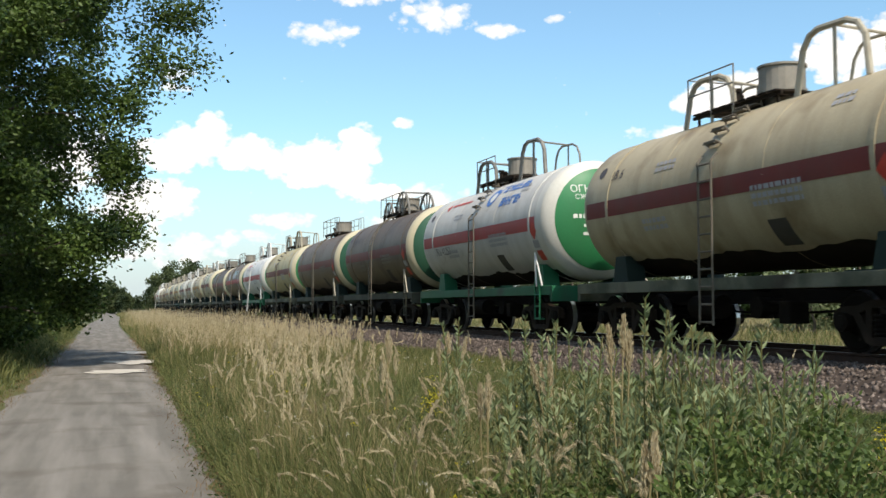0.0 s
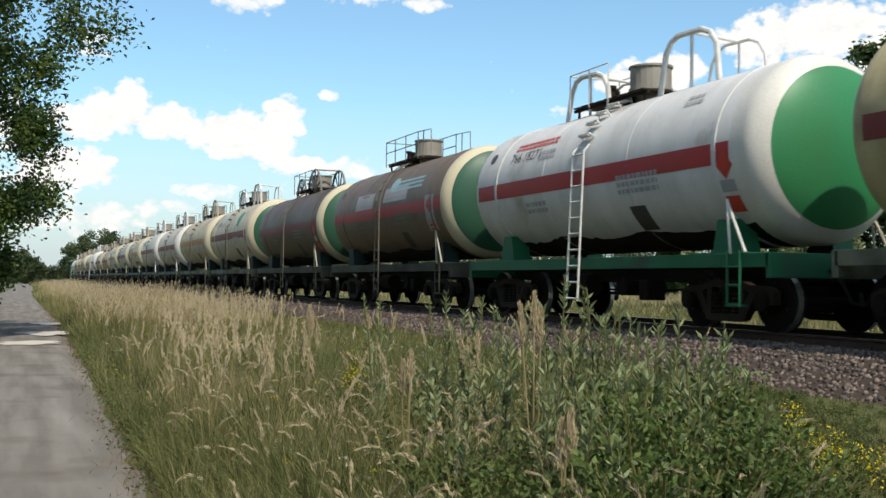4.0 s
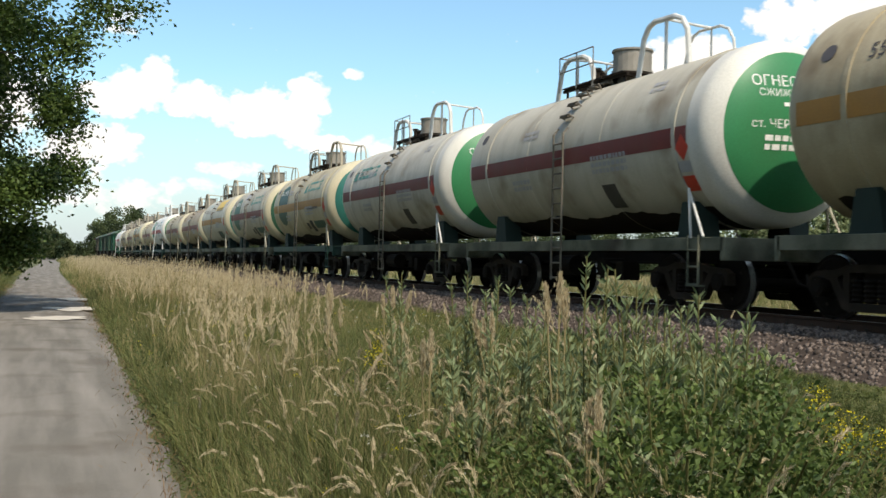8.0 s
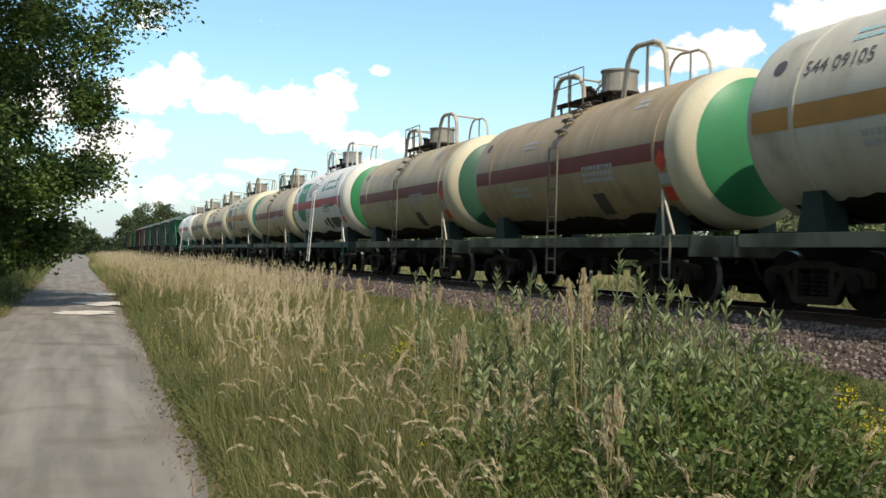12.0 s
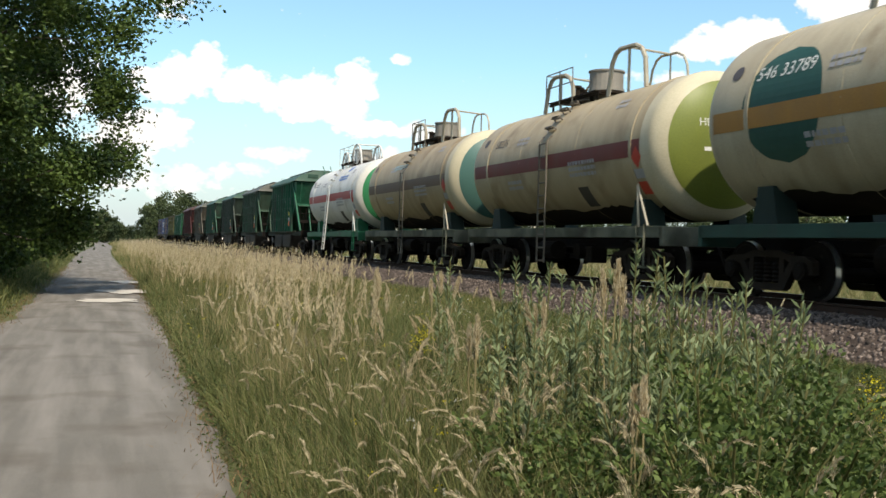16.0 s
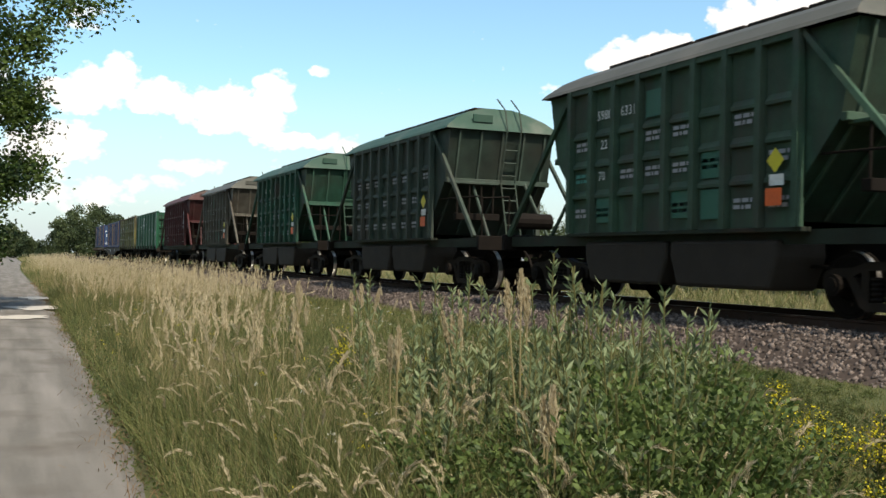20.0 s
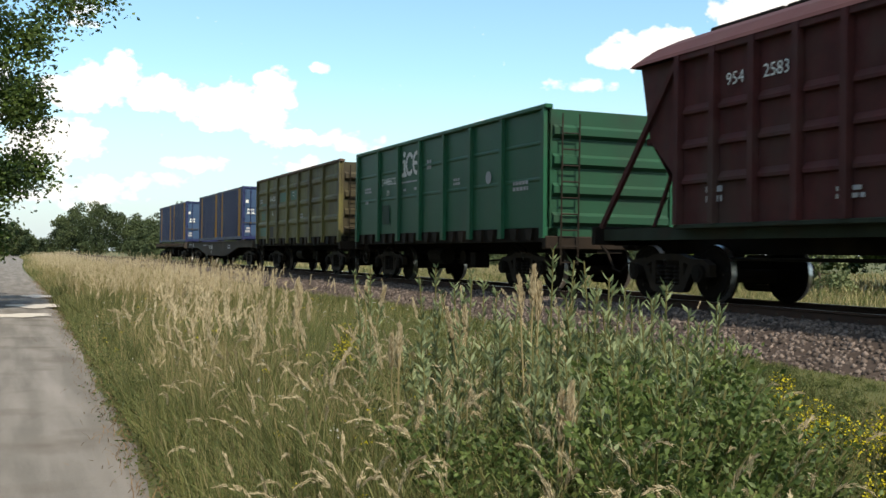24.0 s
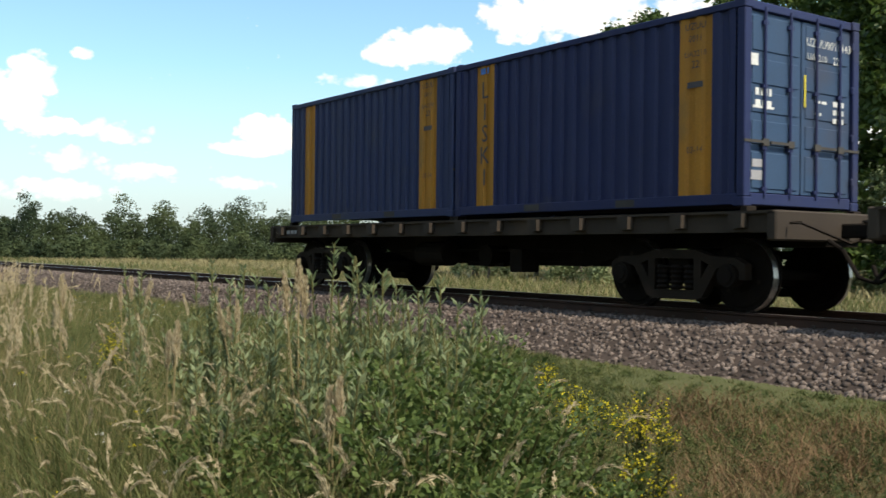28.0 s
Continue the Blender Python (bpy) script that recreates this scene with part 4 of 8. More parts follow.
    for i, row in enumerate(rows):
        label, (c, seed), stripe, head, dome, sill, style, big, marks, tubes = row[:10]
        white_like = min(c) > 0.52
        c = tuple(v * (0.97 if white_like else 0.90 if max(c) > 0.25 else 0.78) * k for v, k in zip(c, (1.0, 1.0, 1.0) if white_like else (1.04, 1.0, 0.92)))
        body = paint("tank_paint_%s" % "abcdefghijklmnopqrstuvwxyz"[i], c, 0.30 if white_like else 0.45, tuple(v * k for v, k in zip(c, (0.44, 0.38, 0.31))), 0.05 if white_like else 0.20, seed * 3.1)
        saddle = sill if sill is SILL_GREEN else SADDLE_DARK
        w = tank_wagon(label, body, stripe, head, dome, sill, style, big, marks, tubes, saddle, row[10] if len(row) > 10 else ())
        place(w, 12.02 * i + (0.2 if i == 1 else 0.0))


build_tanks()


# ---- the train: hopper wagons ----
def hopper_wagon(label, colour, roof_colour, half, roof_half, length, ribs, chutes, patches=(), height=4.62, ladder_front=True, ez=4.0, slope=0.5):
    """Covered hopper: ribbed side sheets, sloping ends with braces, arched roof with lids, chutes below."""
    w = thing("hopper_wagon", label, "hopper wagon", "wagons of the goods train")
    ex, floor = 1.52, 1.27
    end = length / 2 - 0.65
    for s in (-1, 1):
        bm = bmesh.new()
        box(bm, *sorted((s * (ex - 0.07), s * (ex - 0.05 + 0.02))), -half, half, floor - 0.02, ez)
        part("side_sheet", bm, colour, w)
        n = ribs
        for k in range(n + 1):
            y = -half + 2 * half * k / n
            bm = bmesh.new()
            prism(bm, [(y - 0.06, floor), (y - 0.06, ez), (y + 0.06, ez), (y + 0.06, floor)], s * (ex - 0.03), s * (ex + 0.10))
            bmesh.ops.recalc_face_normals(bm, faces=bm.faces)
            part("side_post", bm, colour, w)
        for k in range(n):
            ya, yb = -half + 2 * half * k / n + 0.11, -half + 2 * half * (k + 1) / n - 0.11
            for z in (floor + 0.68, floor + 1.25, floor + 1.80):
                bm = bmesh.new()
                v = [bm.verts.new((s * (ex - 0.03 + d), y, z + h)) for y in (ya, yb) for d, h in ((0.0, 0.12), (0.075, 0.02), (0.075, -0.03), (0.0, -0.05))]
                for q in ((0, 1, 5, 4), (1, 2, 6, 5), (2, 3, 7, 6), (0, 3, 2, 1), (4, 5, 6, 7)):
                    bm.faces.new([v[i] for i in q])
                bmesh.ops.recalc_face_normals(bm, faces=bm.faces)
                part("pressed_rib", bm, colour, w)
        bm = bmesh.new()
        box(bm, *sorted((s * (ex - 0.14), s * (ex + 0.05))), -half - 0.1, half + 0.1, floor - 0.07, floor, 0.01)
        box(bm, *sorted((s * (ex - 0.24), s * (ex - 0.16))), -end, end, floor - 0.24, floor - 0.03)
        part("side_sill", bm, mat("grimy_hopper_sill", (0.030, 0.040, 0.029), (0.018, 0.017, 0.013), 0.75, 0, 1.6, 40, 0.1, amount=0.35, dirt=(0.045, 0.033, 0.024), shine=0.12), w)
        bm = bmesh.new()
        box(bm, *sorted((s * (ex - 0.05), s * (ex + 0.08))), -half - 0.05, half + 0.05, ez - 0.1, ez + 0.02, 0.01)
        part("top_rail", bm, colour, w)
        for e in (-1, 1):
            bm = bmesh.new()
            tube(bm, [(s * ex, e * (half + 0.05), ez - 0.02), (s * ex, e * (end - 0.25), floor)], 0.058, 4)
            part("corner_brace", bm, colour, w)
            bm = bmesh.new()
            v = [bm.verts.new(q) for q in ((s * (ex - 0.06), e * half, ez), (s * (ex - 0.06), e * (roof_half - 0.12), ez), (s * (ex - 0.06), e * (roof_half - 0.42), 2.72), (s * (ex - 0.08), e * (half - 0.3), floor + 0.3), (s * (ex - 0.06), e * (half - 0.35), ez))]
            bm.faces.new(v)
            bmesh.ops.solidify(bm, geom=bm.faces, thickness=0.02)
            part("end_gusset", bm, colour, w)
    for e in (-1, 1):
        top, mid, low = e * (roof_half - 0.12), e * (roof_half - 0.42), e * (half - slope)
        zm, f = 2.72, 0.5
        ym = mid + e * 0.05
        for name, ya, za, yb, zb in (("end_sheet", top, ez, mid, zm), ("end_slope_sheet", mid, zm, low, floor + 0.1)):
            bm = bmesh.new()
            v = [bm.verts.new(q) for q in ((-ex + 0.06, ya, za), (ex - 0.06, ya, za), (ex - 0.06, yb, zb), (-ex + 0.06, yb, zb))]
            bm.faces.new(v)
            bmesh.ops.solidify(bm, geom=bm.faces, thickness=0.03)
            part(name, bm, colour, w)
            for k in range(5):
                x = -1.2 + 0.6 * k
                bm = bmesh.new()
                tube(bm, [(x, ya + e * 0.03, za - 0.03), (x, yb + e * 0.03, zb + 0.03)], 0.038, 4)
                part("end_rib", bm, colour, w)
        bm = bmesh.new()
        box(bm, -1.46, 1.46, ym - 0.06, ym + 0.06, zm - 0.06, zm + 0.06, 0.01)
        part("end_beam_upper", bm, colour, w)
        for x in (-0.75, 0.75):
            bm = bmesh.new()
            tube(bm, [(x, ym + e * 0.02, zm), (x * 1.1, e * (end - 0.9), floor)], 0.04, 5)
            part("end_strut", bm, colour, w)
        bm = bmesh.new()
        box(bm, -1.55, 1.55, e * end - 0.07, e * end + 0.07, floor - 0.32, floor + 0.02, 0.015)
        part("end_beam", bm, M_BLACK, w)
        bm = bmesh.new()
        for k in range(5):
            y0 = e * (end - 0.2 - 0.3 * k)
            box(bm, -1.3, 1.3, y0 - 0.12, y0 + 0.12, floor - 0.04, floor - 0.01)
        part("end_platform", bm, M_BLACK, w)
        coupler(w, e * (end + 0.05), e)
        bogie(w, e * (length / 2 - 2.35))
    # end fittings: ladder and rail at the front, air tank at the rear of each platform
    bm = bmesh.new()
    tube(bm, [(-0.2, -end + 0.75, floor + 0.42), (0.75, -end + 0.75, floor + 0.42)], 0.2, 12)
    part("air_tank", bm, M_BLACK, w)
    if ladder_front:
        bm = bmesh.new()
        for x in (0.05, 0.45):
            tube(bm, [(x, -roof_half - 0.25, floor - 0.5), (x, -roof_half + 0.30, 2.72), (x, -roof_half - 0.02, ez + 0.05), (x, -roof_half + 0.12, ez + 0.55), (x, -roof_half + 0.6, ez + 0.9)], 0.02, 5)
        for k in range(9):
            z = floor - 0.3 + 0.32 * k
            y = -roof_half - 0.25 + 0.55 * (z - floor + 0.5) / (3.22 - floor) if z < 2.72 else -roof_half + 0.30 - 0.32 * (z - 2.72) / (ez + 0.05 - 2.72)
            tube(bm, [(0.05, y, z), (0.45, y, z)], 0.018, 5)
        part("end_ladder", bm, colour, w)
        bm = bmesh.new()
        box(bm, -1.35, -0.15, -roof_half + 0.02, -roof_half + 0.42, 2.62, 2.68, 0.01)
        part("end_shelf", bm, colour, w)
        bm = bmesh.new()
        for k in range(4):
            tube(bm, [(-1.25 + 0.33 * k, -roof_half + 0.10, 2.62), (-1.25 + 0.33 * k, -roof_half + 0.12, floor + 0.5)], 0.026, 6)
        box(bm, -1.3, -0.1, -roof_half + 0.04, -roof_half + 0.22, floor + 0.45, floor + 0.62, 0.01)
        part("brake_gear", bm, M_BLACK, w)
        bm = bmesh.new()
        for x in (-1.4, -0.7):
            tube(bm, [(x, -end + 0.1, floor), (x, -end + 0.1, floor + 0.95)], 0.02, 5)
        tube(bm, [(-1.4, -half + 0.2, floor + 1.0), (-1.4, -end + 0.3, floor + 0.95), (-1.4, -end + 0.1, floor + 0.9), (-0.7, -end + 0.1, floor + 0.95)], 0.02, 5)
        part("platform_rail", bm, M_BLACK, w)
    # roof
    up = height - ez
    prof = [(-1.62, ez), (-1.56, ez + 0.12 * up), (-1.25, ez + 0.50 * up), (-0.85, ez + 0.80 * up), (-0.4, height), (0.4, height), (0.85, ez + 0.80 * up), (1.25, ez + 0.50 * up), (1.56, ez + 0.12 * up), (1.62, ez)]
    bm = bmesh.new()
    rings = []
    for e, inset in ((-1, 0.0), (1, 0.0)):
        rings.append([bm.verts.new((x, e * (roof_half - (z - ez) * 0.75), z)) for x, z in prof])
    for k in range(len(prof) - 1):
        bm.faces.new((rings[0][k], rings[0][k + 1], rings[1][k + 1], rings[1][k]))
    bm.faces.new(rings[0][::-1]), bm.faces.new(rings[1])
    bmesh.ops.recalc_face_normals(bm, faces=bm.faces)
    part("roof", bm, roof_colour, w)
    n = 5
    span = roof_half - 0.75
    for k in range(n):
        y0, y1 = -span + 2 * span * k / n, -span + 2 * span * (k + 1) / n
        bm = bmesh.new()
        box(bm, -0.52, 0.52, y0 + 0.04, y1 - 0.04, height - 0.02, height + 0.055, 0.02)
        part("roof_lid", bm, M_DARK, w)
    for e in (-1, 1):
        bm = bmesh.new()
        box(bm, -0.85, -0.3, e * (roof_half - 0.12) - 0.02, e * (roof_half - 0.12) + 0.02, ez + 0.20, ez + 0.40, 0.01)
        part("vent_box", bm, roof_colour, w)
    # chutes
    for y in chutes:
        for s in (-1, 1):
            bm = bmesh.new()
            prism(bm, [(y - 1.28, 1.10), (y - 1.30, 0.85), (y - 1.1, 0.36), (y + 1.1, 0.36), (y + 1.30, 0.85), (y + 1.28, 1.10)], s * 0.55, s * 1.48)
            bmesh.ops.recalc_face_normals(bm, faces=bm.faces)
            bmesh.ops.bevel(bm, geom=[e for e in bm.edges], offset=0.06, segments=2, affect="EDGES", profile=0.5)
            part("chute", bm, mat("dusty_brown_chute_steel", (0.040, 0.032, 0.026), (0.026, 0.021, 0.017), 0.75, 0, 3, 50, 0.15, shine=0.15), w)
    bm = bmesh.new()
    box(bm, -0.3, 0.3, -end, end, 0.8, 1.18)
    part("centre_sill", bm, M_BLACK, w)
    bm = bmesh.new()
    tube(bm, [(-0.5, -end + 0.6, 0.8), (-0.8, -half, 0.72), (-0.8, half, 0.72), (-0.5, end - 0.6, 0.8)], 0.03, 6)
    part("brake_pipe", bm, M_BLACK, w)
    for shape, sw, sh, y, z, m in patches:
        mark("lettering" if shape[0] in "=l" or shape == "blocks" else "placard", shape, sw, sh, on_side(-(ex + (0.082 if shape in ("rhombus", "bar") and m in (M_YELLOW, M_ORANGE, M_WHITE) else 0.012)), y, z), m, w)
    return w


def build_hoppers():
    def col(name, c, amount, seed, dirt=(0.06, 0.055, 0.045)):
        return mat(name, c, tuple(v * 0.52 for v in c), 0.65, 0, 2.4, 30, 0.08, 0.75, dirt, amount, seed=seed, contrast=1.6, shine=0.2)

    def sides(num, tint, seed, warn=True, patch=None):
        rng, i_bright = random.Random(seed), patch is M_GREENMARK
        m = [("=" + num[:-4], 0.25, 0, 1.94, 3.42, M_WHITE), ("=" + num[-4:], 0.25, 0, 1.16, 3.42, M_WHITE), ("=22", 0.24, 0, 1.94, 2.88, M_WHITE), ("=70", 0.24, 0, 2.0, 2.30, M_WHITE)] if num else []
        cols = [-2.71, -1.94, -1.16, -0.39, 0.39, 1.16, 1.94, 2.71]
        for y in cols:
            for z in (1.62, 2.28, 2.88):
                if rng.random() < 0.75 and not (num and y == 1.94 and z > 2):
                    m.append(("lines", 0.42, 0.2, y, z, rng.choice((M_GREYMARK, M_GREYMARK, M_WHITE, tint) if i_bright else (M_GREYMARK, M_GREYMARK, tint))))
        if patch:
            for y, z in ((0.39, 3.45), (1.94, 1.68), (-0.39, 1.70), (-1.16, 2.30), (-1.16, 1.66)):
                m.append(("bar", 0.44, 0.46, y, z, patch))
        if warn:
            m += [("rhombus", 0.36, 0.36, -2.71, 2.22, M_YELLOW), ("bar", 0.30, 0.16, -2.74, 1.94, M_WHITE), ("bar", 0.34, 0.25, -2.68, 1.70, M_ORANGE)]
        return m
    green, dark = (0.020, 0.120, 0.066), (0.050, 0.098, 0.062)
    light_roof = mat("dusty_pale_roof", (0.078, 0.077, 0.062), (0.050, 0.048, 0.038), 0.6, 0, 1.2, 40, 0.05, 0.3, (0.12, 0.11, 0.09), 0.2)
    green_roof = mat("dusty_green_roof", (0.020, 0.062, 0.040), (0.028, 0.058, 0.040), 0.6, 0, 1.2, 40, 0.05, 0.3, (0.12, 0.13, 0.1), 0.15)
    red_roof = mat("rusty_red_roof", (0.070, 0.022, 0.019), (0.048, 0.017, 0.015), 0.65, 0, 1.2, 40, 0.05, 0.3, (0.08, 0.05, 0.04), 0.2)
    rows = [("bright green hopper wagon with hazard placards and dark chutes", col("hopper_green_paint", green, 0.2, 1), green_roof, "58787692", M_TEALMARK, None),
            ("dark green hopper wagon with white numbers and placards", col("hopper_dark_green_paint", dark, 0.25, 3), light_roof, "59806331", M_TEALMARK, M_MUTEDGREEN),
            ("dark grimy green hopper wagon with a dull green roof", col("hopper_grimy_paint", (0.048, 0.072, 0.054), 0.35, 2), green_roof, "", M_GREYMARK, None),
            ("dark green hopper wagon with a green roof end", col("hopper_mid_green_paint", (0.03, 0.095, 0.06), 0.25, 4), green_roof, "5981639", M_TEALMARK, None),
            ("grey-green hopper wagon with bright green patches and placards", col("hopper_grey_paint", (0.118, 0.108, 0.085), 0.35, 5, (0.05, 0.036, 0.026)), light_roof, "5980879", M_TEALMARK, M_GREENMARK)]
    for i, (label, c, roof, num, tint, patch) in enumerate(rows):
        place(hopper_wagon(label, c, roof, 3.1, 4.22, 13.3, 8, (-1.35, 1.35), sides(num, tint, i, True, patch)), 277.2 + 13.32 * i)
    maroon = col("hopper_maroon_paint", (0.078, 0.021, 0.021), 0.3, 6, (0.06, 0.035, 0.03))
    marks = [("=2583", 0.28, 0, 1.82, 3.45, M_WHITE), ("=954", 0.28, 0, 2.73, 3.45, M_WHITE), ("rhombus", 0.5, 0.6, -3.4, 3.15, M_GREYMARK), ("bar", 0.45, 0.5, -3.4, 2.6, M_GREYMARK), ("lines", 0.6, 0.2, -1.2, 2.2, M_GREYMARK), ("lines", 0.6, 0.2, -2.0, 1.7, M_GREYMARK), ("lines", 0.5, 0.2, 0.4, 1.6, M_GREYMARK), ("lines", 0.8, 0.14, -3.2, 1.45, M_WHITE), ("lines", 0.4, 0.3, 3.2, 1.7, M_GREYMARK)]
    place(hopper_wagon("rusty maroon grain hopper wagon with an arched roof", maroon, red_roof, 4.1, 5.45, 14.72, 9, (), marks, 4.64, True, 4.02, 0.25), 344.5)


build_hoppers()


# ---- the train: open wagons ----
def gondola_wagon(label, colour, dark, ribbed, marks, top=3.66, end_paint=None):
    """High-sided open wagon with posts, pressed panels, bottom flaps and corrugated ends."""
    w = thing("gondola_wagon", label, "gondola wagon", "wagons of the goods train")
    half, ex, floor = 6.15, 1.5, 1.32
    ys = (-6.06, -4.12, -2.44, -0.82, 0.82, 2.44, 4.12, 6.06)
    for s in (-1, 1):
        bm = bmesh.new()
        box(bm, *sorted((s * (ex - 0.06), s * ex)), -half, half, floor, top)
        part("side_sheet", bm, colour, w)
        bm = bmesh.new()
        box(bm, *sorted((s * (ex - 0.1), s * (ex + 0.08))), -half - 0.03, half + 0.03, top, top + 0.1, 0.02)
        part("top_rail", bm, dark, w)
        for y in ys:
            bm = bmesh.new()
            prism(bm, [(y - 0.09, floor - 0.22), (y - 0.06, top), (y + 0.06, top), (y + 0.09, floor - 0.22)], s * (ex + 0.002), s * (ex + 0.09))
            bmesh.ops.recalc_face_normals(bm, faces=bm.faces)
            part("side_post", bm, colour, w)
        for ya, yb in zip(ys, ys[1:]):
            ya, yb = ya + 0.11, yb - 0.11
            for z in ((floor + 0.60, floor + 1.28, floor + 1.97) if ribbed else (floor + 1.0, floor + 1.75)):
                bm = bmesh.new()
                d, hh = (0.06, 0.13) if ribbed else (0.02, 0.05)
                inset = 0.12 if ribbed else 0.0
                v = [bm.verts.new((s * (ex + q), y, z + h)) for y, sh in ((ya + inset, 1), (yb - inset, -1)) for q, h in ((0.0, hh), (d, hh * 0.35), (d, -hh * 0.35), (0.0, -hh))]
                for q in ((0, 1, 5, 4), (1, 2, 6, 5), (2, 3, 7, 6), (0, 3, 2, 1), (4, 5, 6, 7)):
                    bm.faces.new([v[i] for i in q])
                bmesh.ops.recalc_face_normals(bm, faces=bm.faces)
                part("pressed_rib", bm, colour, w)
            for q in (0.3, 0.72):
                yy = ya + (yb - ya) * q
                bm = bmesh.new()
                prism(bm, [(yy - 0.16, floor - 0.02), (yy - 0.10, floor - 0.28), (yy + 0.10, floor - 0.24), (yy + 0.16, floor - 0.02)], s * (ex - 0.02), s * (ex + 0.05))
                bmesh.ops.recalc_face_normals(bm, faces=bm.faces)
                part("floor_hatch_latch", bm, M_DARK, w)
        bm = bmesh.new()
        box(bm, *sorted((s * (ex - 0.25), s * (ex - 0.02))), -half, half, floor - 0.30, floor - 0.02)
        part("floor_hatch", bm, M_BLACK, w)
    for e in (-1, 1):
        bm = bmesh.new()
        box(bm, -ex, ex, *sorted((e * (half - 0.06), e * half)), floor - 0.2, top)
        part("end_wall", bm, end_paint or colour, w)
        for z in (floor + 0.15, floor + 0.75, floor + 1.35, floor + 1.95):
            bm = bmesh.new()
            v = [bm.verts.new((x, e * (half + q), z + h)) for x in (-ex + 0.1, ex - 0.1) for q, h in ((0.0, 0.16), (0.10, 0.09), (0.10, -0.05), (0.0, -0.12))]
            for q in ((0, 1, 5, 4), (1, 2, 6, 5), (2, 3, 7, 6), (0, 3, 2, 1), (4, 5, 6, 7)):
                bm.faces.new([v[i] for i in q])
            bmesh.ops.recalc_face_normals(bm, faces=bm.faces)
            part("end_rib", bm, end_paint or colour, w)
        bm = bmesh.new()
        box(bm, -1.55, 1.55, e * half - 0.05, e * half + 0.12, floor - 0.45, floor - 0.18, 0.02)
        part("end_beam", bm, M_DARK, w)
        bm = bmesh.new()
        for x in (-1.25, -0.85):
            tube(bm, [(x, e * (half + 0.14), 0.55), (x, e * (half + 0.16), top - 0.1)], 0.018, 5)
        for k in range(9):
            tube(bm, [(-1.25, e * (half + 0.15), 0.6 + 0.33 * k), (-0.85, e * (half + 0.15), 0.6 + 0.33 * k)], 0.016, 5)
        part("end_ladder", bm, M_DARK, w)
        coupler(w, e * 6.4, e)
        bogie(w, e * 4.33)
    bm = bmesh.new()
    box(bm, -ex + 0.05, ex - 0.05, -half + 0.05, half - 0.05, floor - 0.02, floor + 0.02)
    part("floor", bm, M_DARK, w)
    bm = bmesh.new()
    box(bm, -0.3, 0.3, -half, half, 0.8, 1.28)
    part("centre_sill", bm, M_BLACK, w)
    bm = bmesh.new()
    tube(bm, [(-1.42, 5.5 + 0.30 * math.cos(a), 0.72 + 0.30 * math.sin(a)) for a in (2 * math.pi * k / 16 for k in range(17))], 0.022, 5, False)
    for k in range(4):
        a = math.pi * k / 4
        tube(bm, [(-1.42, 5.5 + 0.3 * math.cos(a), 0.72 + 0.3 * math.sin(a)), (-1.42, 5.5 - 0.3 * math.cos(a), 0.72 - 0.3 * math.sin(a))], 0.014, 5)
    part("brake_wheel", bm, M_DARK, w)
    brakes(w)
    for shape, sw, sh, y, z, m in marks:
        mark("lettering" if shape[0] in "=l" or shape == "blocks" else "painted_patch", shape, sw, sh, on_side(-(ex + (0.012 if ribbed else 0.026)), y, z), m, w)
    return w


